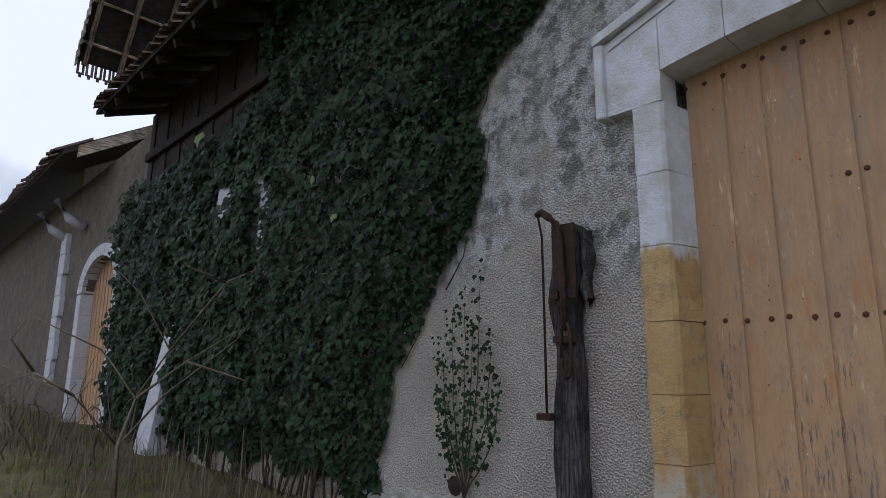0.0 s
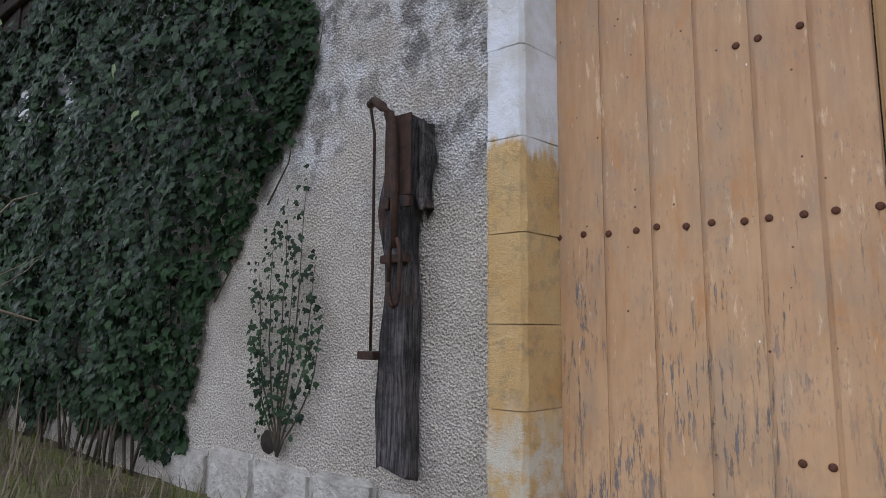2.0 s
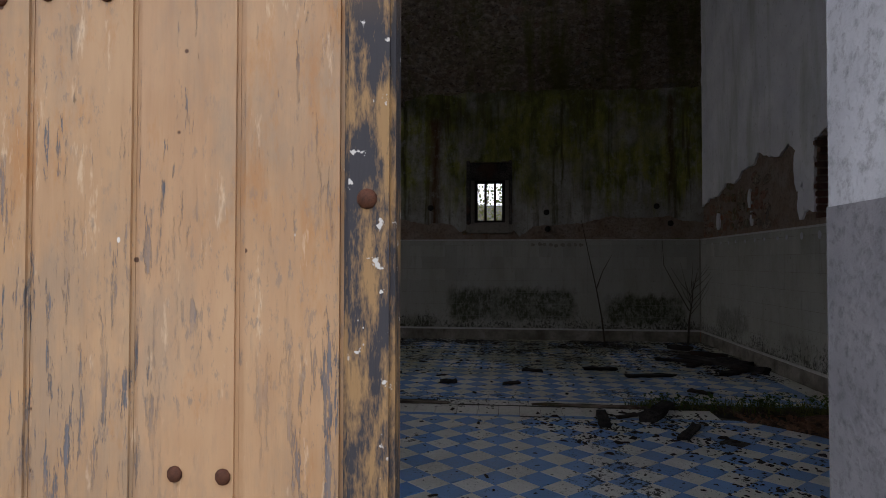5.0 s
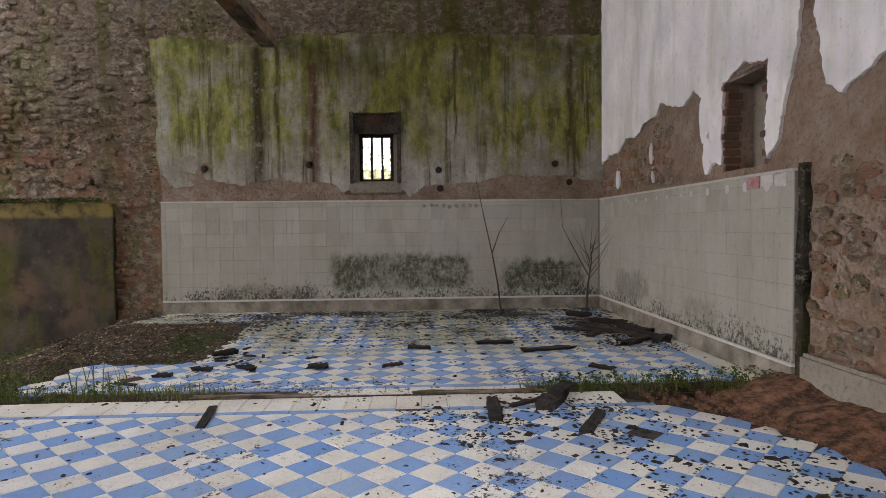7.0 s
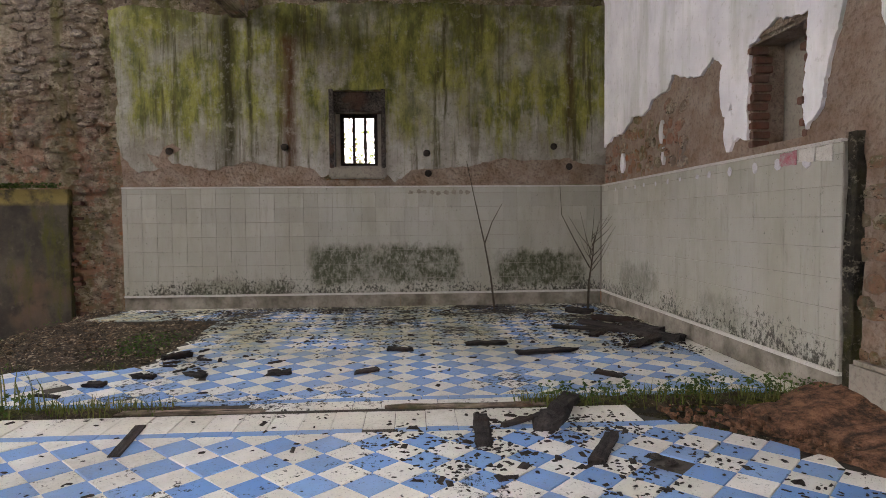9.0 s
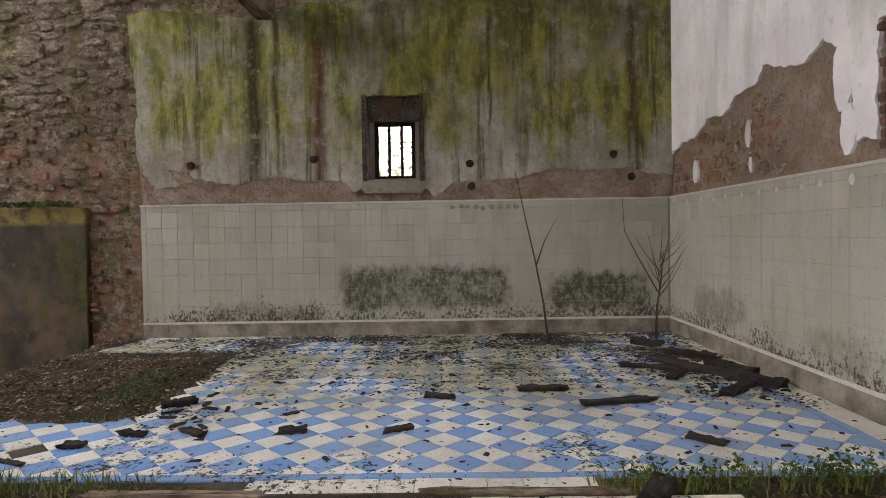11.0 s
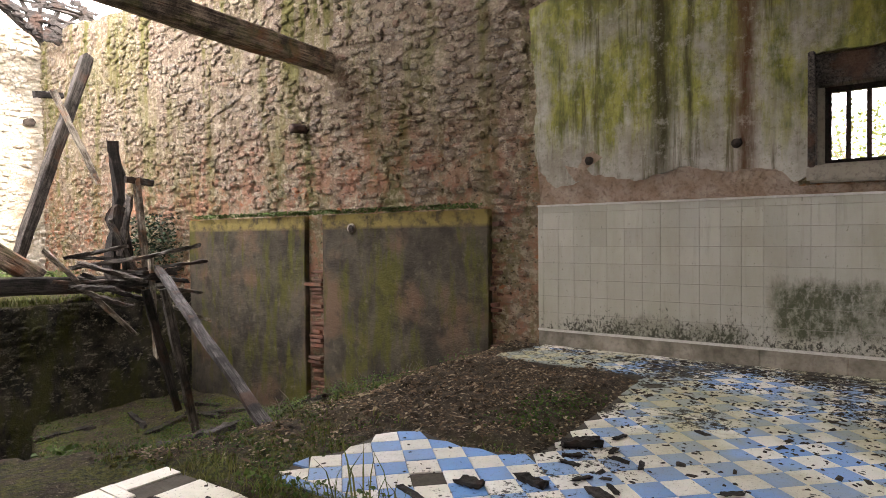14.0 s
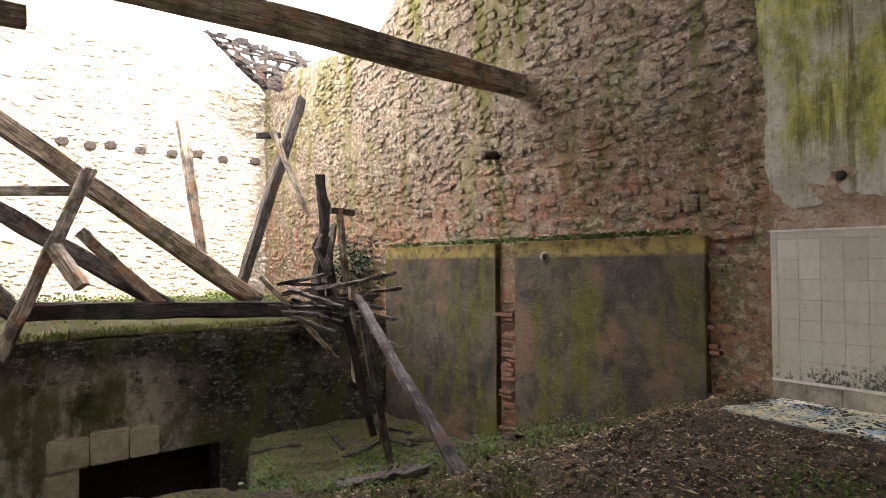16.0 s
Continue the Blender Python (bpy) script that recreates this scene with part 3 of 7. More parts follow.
def tube(name, pts, radii, mat, sides=6):
    """A tapering round stem through the points."""
    v, f = [], []
    pts = [Vector(p) for p in pts]
    for i, p in enumerate(pts):
        d = (pts[min(i + 1, len(pts) - 1)] - pts[max(i - 1, 0)]).normalized()
        a = d.orthogonal().normalized()
        b = d.cross(a)
        r = radii[i] if isinstance(radii, (list, tuple)) else radii
        for k in range(sides):
            t = 2 * math.pi * k / sides
            v.append(p + (a * math.cos(t) + b * math.sin(t)) * r)
    for i in range(len(pts) - 1):
        for k in range(sides):
            n = (k + 1) % sides
            f.append((i * sides + k, i * sides + n, i * sides + sides + n, i * sides + sides + k))
    f.append(tuple(range(sides - 1, -1, -1)))
    f.append(tuple((len(pts) - 1) * sides + k for k in range(sides)))
    return mesh_from(name, v, f, mat, True)


def inside(poly, a, b):
    hit, j = False, len(poly) - 1
    for i in range(len(poly)):
        (x1, y1), (x2, y2) = poly[i], poly[j]
        if (y1 > b) != (y2 > b) and a < (x2 - x1) * (b - y1) / (y2 - y1) + x1:
            hit = not hit
        j = i
    return hit


def line_at(pts, s):
    for (a, b), (c, d) in zip(pts, pts[1:]):
        if a <= s <= c:
            return b + (d - b) * (s - a) / (c - a)
    return pts[0][1] if s < pts[0][0] else pts[-1][1]


def ragged_sheet(name, outline, thick, mat, place, rag=0.03, step=0.03):
    """A coat of plaster with a broken edge: outline in (u, v) metres, thickened towards +w. place turns (u, v, w) into the world."""
    pts = []
    for i, (a, b) in enumerate(outline):
        c, d = outline[(i + 1) % len(outline)]
        n = max(1, int(math.hypot(c - a, d - b) / step))
        for k in range(n):
            u, w = a + (c - a) * k / n, b + (d - b) * k / n
            o = Vector((u * 3.1, w * 3.1, 2.7))
            pts.append((u + (noise.noise(o) + 0.7 * noise.noise(o * 3.3) + 0.5 * noise.noise(o * 9)) * rag, w + (noise.noise(o + Vector((9, 4, 1))) + 0.7 * noise.noise(o * 3.1) + 0.5 * noise.noise(o * 8.3)) * rag))
    n = len(pts)
    vs, _, fs, *_ = geometry.delaunay_2d_cdt([Vector(p) for p in pts], [], [list(range(n))], 1, 1e-5)
    v = [place(p.x, p.y, thick) for p in vs] + [place(u, w, 0) for u, w in pts] + [place(u, w, thick) for u, w in pts]
    k = len(vs)
    f = [tuple(q) for q in fs] + [(k + i, k + (i + 1) % n, k + n + (i + 1) % n, k + n + i) for i in range(n)]
    bm = bmesh.new()
    bv_ = [bm.verts.new(p) for p in v]
    for q in f:
        bm.faces.new([bv_[i] for i in q])
    bmesh.ops.remove_doubles(bm, verts=bm.verts[:], dist=1e-4)
    bmesh.ops.recalc_face_normals(bm, faces=bm.faces[:])
    return from_bm(name, bm, mat)


def stone_blob(seed):
    """One rough rubble stone, half a metre-unit wide, facing +w."""
    rnd = random.Random(seed)
    v, f = [], []
    n = 7
    radii = [0.5 * rnd.uniform(0.78, 1.05) for _ in range(n)]
    for ring, (s, w) in enumerate(((1.0, -0.5), (0.96, 0.25), (0.6, 0.5))):
        for k in range(n):
            a = 2 * math.pi * (k + 0.2 * ring) / n
            q = 0.5 / max(abs(math.cos(a)), abs(math.sin(a)))
            r = (radii[k] * 0.55 + q * 0.45) * s
            v.append((r * math.cos(a), r * math.sin(a), w + rnd.uniform(-0.12, 0.12)))
    for g in range(2):
        for k in range(n):
            m = (k + 1) % n
            f.append((g * n + k, g * n + m, g * n + n + m, g * n + n + k))
    f.append(tuple(2 * n + k for k in range(n)))
    return v, f


BLOBS = [stone_blob(s) for s in range(9)]


def rubble(wall, u0, u1, v0, v1, place, keep, near, seed, row=0.13, proud=0.05, mat="stone"):
    """Rubble stones bedded in a wall: those near the walk are parts, the rest one joined part. place turns (u, v, w) into the world;
    keep(u, v) says where stones stand; near(u, v) which are single parts."""
    rnd = random.Random(seed)
    shared = [mesh_from("stone", [place(*p) - place(0, 0, 0) for p in v], f, M["stone_piece"]) for v, f in BLOBS]
    V, F, count = [], [], 0
    v = v0
    while v < v1:
        h = row * rnd.uniform(0.75, 1.2)
        u = u0 + rnd.uniform(0, 0.2)
        while u < u1:
            w = row * rnd.uniform(0.7, 2.6)
            cu, cv = u + w / 2, v + h / 2 + rnd.uniform(-0.4, 0.4) * h
            if keep(cu, cv) and rnd.random() < 0.8 and fbm(cu * 0.9, cv * 0.9, seed) > -0.45:
                i, d = rnd.randrange(9), proud * rnd.uniform(0.35, 1.6)
                a = rnd.uniform(-0.3, 0.3)
                if near(cu, cv) and count < 290:
                    ob = part("stone", shared[i], wall)
                    su, sv = w * 0.94, h * 0.92
                    e = place(1, 0, 0) - place(0, 0, 0)
                    sc = [max(abs(e[k]) * su, abs((place(0, 1, 0) - place(0, 0, 0))[k]) * sv, abs((place(0, 0, 1) - place(0, 0, 0))[k]) * d) for k in range(3)]
                    ob.location, ob.scale = place(cu, cv, 0.2 * d), sc
                    count += 1
                else:
                    k = len(V)
                    for p in BLOBS[i][0]:
                        x, y = p[0] * w * 0.94, p[1] * h * 0.92
                        V.append(place(cu + x * math.cos(a) - y * math.sin(a), cv + x * math.sin(a) + y * math.cos(a), p[2] * d + 0.2 * d))
                    F.extend(tuple(q + k for q in g) for g in BLOBS[i][1])
            u += w
        v += h
    if V:
        ob = part("rubble_stones", mesh_from("rubble_stones", V, F, M[mat]), wall)
        ob["kind"] = "stuff"


def sheet(name, nx, ny, x0, x1, y0, y1, height, mat, keep=None, smooth=True):
    """A height-field sheet."""
    v, f, idx = [], [], {}
    for j in range(ny + 1):
        for i in range(nx + 1):
            x, y = x0 + (x1 - x0) * i / nx, y0 + (y1 - y0) * j / ny
            v.append((x, y, height(x, y)))
    for j in range(ny):
        for i in range(nx):
            if keep is None or keep(x0 + (x1 - x0) * (i + 0.5) / nx, y0 + (y1 - y0) * (j + 0.5) / ny):
                a = j * (nx + 1) + i
                f.append((a, a + 1, a + nx + 2, a + nx + 1))
    return mesh_from(name, v, f, mat, smooth)


def fbm(x, y, s=0.0):
    o = Vector((x, y, s))
    return noise.noise(o) + 0.5 * noise.noise(o * 2.1) + 0.25 * noise.noise(o * 4.3)


# ---- structure ----
FLOOR = -0.22
BACK, SIDE, FAR = 14.85, -3.6, 19.6
FACE, INNER = 4.15, 4.75

# outer ground: one sheet, open where the building stands
def land(x, y):
    z = 0.02 * max(0, y - 2) + 0.05 * fbm(x * 0.7, y * 0.7) - 0.05
    d = max(0.0, math.hypot(x, y) - 45)
    return z * max(0.0, 1 - d / 60)


grid = [-2500, -900, -350, -140, -70, -40] + [-30 + 1.5 * i for i in range(20)] + [0, 0.5, 1.0, 1.5, 2.0, 2.5, 3.0, 3.3, 3.6, 3.85, 4.3, 4.8, 8, 12, 15.5, 18, 24, 36, 60, 140, 400, 1000, 2500]
gridy = [-2500, -900, -300, -120, -60, -30, -15, -9, -6.2, -4.0] + [-3.5 + 0.5 * i for i in range(50)] + [22, 26, 32, 40, 60, 100, 200, 500, 1200, 2500]
gv = [(x, y, land(x, y)) for y in gridy for x in grid]
gf = []
for j in range(len(gridy) - 1):
    for i in range(len(grid) - 1):
        cx, cy = (grid[i] + grid[i + 1]) / 2, (gridy[j] + gridy[j + 1]) / 2
        if not (4.3 < cx < 15.5 and -4.0 < cy < 20.5):
            a = j * len(grid) + i
            gf.append((a, a + 1, a + len(grid) + 1, a + len(grid)))
tagged(part("ground", mesh_from("ground", gv, gf, M["ground"], True)), "rough ground with dead grass beside the barn", "ground", kind="structure")

# far hill
hv, hf = [], []
for i in range(41):
    a = radians(-40 + i * 4)
    r = 240
    h = 30 + 8 * fbm(i * 0.25, 3)
    hv += [(r * math.sin(a), r * math.cos(a), -3), (1.25 * r * math.sin(a), 1.25 * r * math.cos(a), h)]
    if i:
        hf.append((2 * i - 2, 2 * i, 2 * i + 1, 2 * i - 1))
tagged(part("backdrop", mesh_from("backdrop", hv, hf, M["hill"], True)), "distant wooded hill in haze", "hill", kind="structure")

# facade wall with the doorway cut through
DY0, DY1 = -0.82, 1.9
def arch(y, rise=0.12, spring=3.74, y0=DY0, y1=DY1):
    s = (2 * (y - y0) / (y1 - y0) - 1)
    return spring + rise * (1 - s * s)


def wall_with_arch(name, mat, x0, x1, ya, yb, z0, z1, y0, y1, head):
    bm = bmesh.new()
    n = 16
    ys = [ya] + [y0 + (y1 - y0) * i / n for i in range(n + 1)] + [yb]
    cols = []
    for y in ys:
        cols.append([bm.verts.new((x, y, z)) for x in (x0, x1) for z in (z0, head(y) if y0 - 1e-6 <= y <= y1 + 1e-6 else 2.0, z1)])
    for i, (a, b) in enumerate(zip(cols, cols[1:])):
        opening = 0 < i < len(cols) - 2
        for o in (0, 3):
            if not opening:
                bm.faces.new((a[o], b[o], b[o + 1], a[o + 1]))
            bm.faces.new((a[o + 1], b[o + 1], b[o + 2], a[o + 2]))
        bm.faces.new((a[2], b[2], b[5], a[5]))
        if opening:
            bm.faces.new((a[1], b[1], b[4], a[4]))
        else:
            bm.faces.new((a[0], b[0], b[3], a[3]))
    for c in (cols[1], cols[-2]):
        bm.faces.new((c[0], c[1], c[4], c[3]))
    for c in (cols[0], cols[-1]):
        bm.faces.new((c[0], c[1], c[2], c[5], c[4], c[3]))
    bmesh.ops.recalc_face_normals(bm, faces=bm.faces[:])
    return from_bm(name, bm, mat)


wall_w = part("wall_west", wall_with_arch("wall_west", M["roughcast"], FACE, INNER, -6.0, 13.4, -1.0, 7.0, DY0 - 0.05, DY1 + 0.09, lambda y: arch(y) + 0.06))
tagged(wall_w, "grey roughcast barn wall with flaking whitewash", "wall", kind="structure")
part("inner_footing", slab("inner_footing", 4.2, 4.74, -3.6, 19.6, -3.9, -1.0, M["cement"]), wall_w)

# back wall: mortar core with window opening
WY0, WY1, WZ0, WZ1 = -0.05, 0.79, 1.93, 3.18
def notch(name, x0, x1, y0, y1, z0, z1, hy0, hy1, hz0, hz1, mat):
    return boxes(name, [(x0, x1, y0, hy0, z0, z1), (x0, x1, hy1, y1, z0, z1), (x0, x1, hy0, hy1, z0, hz0), (x0, x1, hy0, hy1, hz1, z1)], mat)


wall_e = part("wall_east", notch("wall_east", BACK + 0.02, 15.5, -4.2, 12.0, -3.9, 8.6, WY0, WY1, WZ0, WZ1, M["mortar"]))
tagged(wall_e, "tall rubble stone back wall with mossy plaster", "wall", kind="structure")
# ruined stretch with a stepped, broken top
top = [(12.0, 7.2), (12.6, 6.75), (13.6, 6.7), (15.0, 6.8), (16.2, 6.85), (17.4, 7.0), (18.6, 7.05), (20.2, 7.2)]
ruin = []
for i in range(41):
    y = 12.0 + 8.2 * i / 40
    ruin.append((y, line_at(top, y) + 0.12 * fbm(y * 3, 1)))
bm = bmesh.new()
rows_ = [[bm.verts.new((x, y, z)) for x, z in ((BACK + 0.02, -3.9), (BACK + 0.02, h), (15.5, h + 0.05), (15.5, -3.9))] for y, h in ruin]
for a, b in zip(rows_, rows_[1:]):
    for k in range(4):
        bm.faces.new((a[k], b[k], b[(k + 1) % 4], a[(k + 1) % 4]))
bm.faces.new(rows_[0]), bm.faces.new(rows_[-1])
bmesh.ops.recalc_face_normals(bm, faces=bm.faces[:])
part("ruined_stretch", from_bm("ruined_stretch", bm, M["mortar"]), wall_e)

# far wall, south wall
def gable_wall(name, outline, y0, y1, mat):
    bm = bmesh.new()
    a = [bm.verts.new((x, y0, z)) for x, z in outline]
    b = [bm.verts.new((x, y1, z)) for x, z in outline]
    for i in range(len(a)):
        j = (i + 1) % len(a)
        bm.faces.new((a[i], a[j], b[j], b[i]))
    bm.faces.new(a), bm.faces.new(b)
    bmesh.ops.recalc_face_normals(bm, faces=bm.faces[:])
    return from_bm(name, bm, mat)


# End wall in the paler masonry that carries its sunlight in the colour
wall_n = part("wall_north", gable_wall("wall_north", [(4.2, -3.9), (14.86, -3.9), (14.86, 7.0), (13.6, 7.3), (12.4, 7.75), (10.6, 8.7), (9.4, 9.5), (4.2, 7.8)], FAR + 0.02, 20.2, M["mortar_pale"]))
tagged(wall_n, "sunlit bare stone end wall with empty joist holes", "wall", kind="structure")
wall_s = part("wall_south", boxes("wall_south", [(4.75, 9.83, -4.2, SIDE, -1, 7), (10.61, 14.87, -4.2, SIDE, -1, 7), (9.83, 10.61, -4.2, SIDE, -1, 1.77), (9.83, 10.61, -4.2, SIDE, 2.72, 7), (9.83, 10.61, -4.2, -3.92, 1.77, 2.72)], M["brown_render"]))
tagged(wall_s, "brown rendered side wall with flaking whitewash", "wall", kind="structure")

# roof over the tiled room, with rafters below, and the open eave
roof = thing("roof", 9, 2, 7, "dark tiled roof on old timber rafters", "roof", kind="structure")
def roof_slab(name, pts, thick, mat):
    """pts: four corners; thickened upwards."""
    v = [Vector(p) for p in pts] + [Vector(p) + Vector((0, 0, thick)) for p in pts]
    return mesh_from(name, v, [(0, 1, 2, 3), (7, 6, 5, 4), (0, 4, 5, 1), (1, 5, 6, 2), (2, 6, 7, 3), (3, 7, 4, 0)], mat)


def top_part(name, me, parent, label=""):
    ob = part(name, me, parent, label)
    ob.matrix_parent_inverse = Matrix.Translation(parent.location).inverted()
    return ob


RY = 9.9
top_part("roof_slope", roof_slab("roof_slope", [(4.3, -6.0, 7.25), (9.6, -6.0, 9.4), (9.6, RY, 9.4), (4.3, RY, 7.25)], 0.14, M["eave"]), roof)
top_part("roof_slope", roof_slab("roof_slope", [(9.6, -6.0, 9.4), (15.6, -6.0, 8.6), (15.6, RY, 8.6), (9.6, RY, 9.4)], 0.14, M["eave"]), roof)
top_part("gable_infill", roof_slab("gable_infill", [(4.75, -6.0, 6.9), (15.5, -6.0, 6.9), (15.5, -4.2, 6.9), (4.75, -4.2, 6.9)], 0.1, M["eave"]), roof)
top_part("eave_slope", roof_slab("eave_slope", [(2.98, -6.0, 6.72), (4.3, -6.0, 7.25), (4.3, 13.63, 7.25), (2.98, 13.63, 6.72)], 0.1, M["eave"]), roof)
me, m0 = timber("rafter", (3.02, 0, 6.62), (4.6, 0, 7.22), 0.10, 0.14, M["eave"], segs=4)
for i in range(26):
    ob = part("rafter", me, roof)
    ob.matrix_parent_inverse = Matrix.Translation(roof.location).inverted()
    ob.matrix_basis = Matrix.Translation((0, -5.6 + 0.75 * i, 0)) @ m0
# round tile ends along the eave
tv, tf = [], []
for k in range(9):
    a = math.pi * k / 8
    for x, z in ((2.86, -0.03), (3.7, 0.31)):
        tv.append((x, 0.1 * math.cos(a), z + 0.075 * math.sin(a)))
        tv.append((x, 0.082 * math.cos(a), z + 0.058 * math.sin(a)))
for k in range(8):
    b = 4 * k
    tf += [(b, b + 4, b + 6, b + 2), (b + 1, b + 3, b + 7, b + 5), (b, b + 1, b + 5, b + 4)]
tile_me = mesh_from("roof_tile", tv, tf, M["rooftile"], True)
for i in range(88):
    ob = part("roof_tile", tile_me, roof)
    ob.matrix_parent_inverse = Matrix.Translation(roof.location).inverted()
    ob.matrix_basis = pose(random.uniform(-0.06, 0.04), -5.9 + 0.222 * i, 6.83 + random.uniform(-0.015, 0.02), 0, random.uniform(-0.5, 0.5), random.uniform(-0.6, 0.6))

# threshold and floors
floor = thing("floor", 9, 0, FLOOR, "blue and cream chequered cement tile floor under soot", "floor", kind="structure")
def bed(name, outline, z0, z1, mat):
    bm = bmesh.new()
    a = [bm.verts.new((x, y, z0)) for x, y in outline]
    b = [bm.verts.new((x, y, z1)) for x, y in outline]
    n = len(a)
    for i in range(n):
        bm.faces.new((a[i], a[(i + 1) % n], b[(i + 1) % n], b[i]))
    bm.faces.new(b)
    bmesh.ops.recalc_face_normals(bm, faces=bm.faces[:])
    return from_bm(name, bm, mat)


P1 = [(4.75, -3.1), (7.55, -2.95), (8.2, -2.85), (8.75, -2.5), (9.02, -2.2), (9.38, -1.75), (9.38, 4.0), (4.75, 4.0)]
P2 = [(9.44, -3.58), (14.83, -3.58), (14.83, 3.95), (13.7, 4.12), (13.62, 2.2), (12.4, 2.12), (11.2, 2.08), (10.9, 2.1), (10.83, 2.32), (10.76, 2.6), (10.88, 3.0), (10.74, 3.28), (10.25, 3.24), (9.95, 3.35), (9.66, 3.28), (9.5, 3.9), (9.44, 3.5)]
top_part("floor_bed", bed("floor_bed", P1, -0.5, FLOOR - 0.012, M["bed"]), floor)
top_part("floor_bed", bed("floor_bed", P2, -0.5, FLOOR - 0.012, M["bed"]), floor)
top_part("threshold", slab("threshold", 4.0, 4.752, DY0, DY1, -0.6, -0.06, M["cement"], 0.02), floor)

# soil and moss bank that falls into the cellar
def bank(x, y):
    edge = line_at([(4.7, 5.6), (8.9, 5.3), (9.5, 4.55), (10.2, 4.2), (11.3, 4.2), (13.0, 4.3), (14.9, 4.45)], x)
    z = -0.27 + 0.045 * fbm(x * 1.7, y * 1.7)
    if y < 4.0 and (x < 9.42 or y < 2.0):
        z = -0.30 + 0.02 * fbm(x * 2, y * 2)
    if x > 10.95 and 2.4 < y < edge:
        z += 0.04
    if inside(P2, x, y):
        z = -0.32
    d = y - edge
    if d > 0:
        ramp = -0.35 * d
        lip = 9.28 + 0.36 * max(0.0, y - 5.6)
        deep = line_at([(-0.5, -3.6), (0.0, -1.7)], x - lip) if y < 10 else -1.7 if x > lip else -3.6
        if x < lip:
            ramp = max(-3.6, ramp - 5.0 * (lip - x) * min(1, d * 2))
        z += max(ramp, deep) + 0.10 * fbm(x * 1.3, y * 1.3, 4) * min(1, d)
    return z


tagged(part("soil_bank", sheet("soil_bank", 130, 130, 4.76, 14.86, -3.58, 12.3, bank, M["earth"], lambda x, y: x > 9.3 or y > 3.9 or y < -2.4)), "dark soil bank with moss falling into the cellar", "soil", kind="structure")
part("soil_fill", slab("soil_fill", 4.2, 15.4, -4.2, 20.2, -5.0, -4.2, M["earth"]), wall_e)

# terrace wall over the cellar, with its low doorway
wall_t = part("wall_terrace", slab("wall_terrace", 4.75, 8.88, 12.3, 12.9, -4.2, 0.1, M["cellar"]))
part("pier", slab("pier", 11.15, 14.85, 12.3, 12.9, -4.2, 0.1, M["cellar"]), wall_t)
part("door_head", slab("door_head", 8.88, 11.15, 12.303, 12.9, -1.72, 0.1, M["cellar"]), wall_t)
for a, b, za, zb in ((8.42, 9.02, -1.99, -1.47), (9.035, 9.62, -1.98, -1.42), (9.635, 10.1, -1.97, -1.46), (8.4, 8.885, -2.6, -2.0), (8.3, 8.885, -3.2, -2.615)):
    part("lintel_stone" if za > -2 else "jamb_stone", slab("lintel_stone", a, b, 12.27, 12.75, za, zb, M["old_stone"], 0.025), wall_t)
part("lintel_beam", slab("lintel_beam", 10.11, 11.4, 12.285, 12.75, -1.97, -1.715, M["cellar"], 0.03), wall_t)
tagged(wall_t, "mossy cellar wall with a low dark doorway", "wall", kind="structure")
part("cellar_back", boxes("cellar_back", [(8.0, 12.0, 15.0, 15.3, -4.2, 0.0), (8.0, 8.3, 12.9, 15, -4.2, 0), (11.7, 12, 12.9, 15, -4.2, 0)], M["bed"]), wall_t)
tagged(part("terrace_ground", sheet("terrace_ground", 60, 40, 4.76, 14.86, 12.3, 19.62, lambda x, y: 0.12 + 0.10 * fbm(x, y) + 0.05 * max(0, y - 14), M["earth"])), "overgrown rubble floor above the cellar", "soil", kind="structure")


# ---- door and surround ----
door = thing("door_1", 4.36, 1.9, 0, "tall closed door leaf of peeling ochre planks with rusty nails", "door", kind="structure")
PL = [1.89, 1.60, 1.34, 1.09, 0.83, 0.58, 0.34]
def at(ob, parent):
    ob.matrix_parent_inverse = Matrix.Translation(parent.location).inverted()
    return ob


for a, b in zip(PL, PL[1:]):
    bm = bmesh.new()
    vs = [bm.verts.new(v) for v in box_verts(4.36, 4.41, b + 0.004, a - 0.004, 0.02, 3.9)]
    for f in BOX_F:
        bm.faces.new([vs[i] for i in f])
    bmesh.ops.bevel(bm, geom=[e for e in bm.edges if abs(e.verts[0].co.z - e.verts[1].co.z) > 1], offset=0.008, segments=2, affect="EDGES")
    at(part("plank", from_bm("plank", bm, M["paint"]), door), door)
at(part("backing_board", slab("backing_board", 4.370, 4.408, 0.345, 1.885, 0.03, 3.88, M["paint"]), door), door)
at(part("meeting_stile", slab("meeting_stile", 4.335, 4.42, 0.225, 0.338, 0.02, 3.9, M["stile"], 0.012), door, "worn dark meeting stile"), door)
for z in (0.9, 1.88, 3.0):
    at(part("ledge_bar", slab("ledge_bar", 4.412, 4.46, 0.26, 1.86, z - 0.07, z + 0.07, M["oak_old"]), door), door)

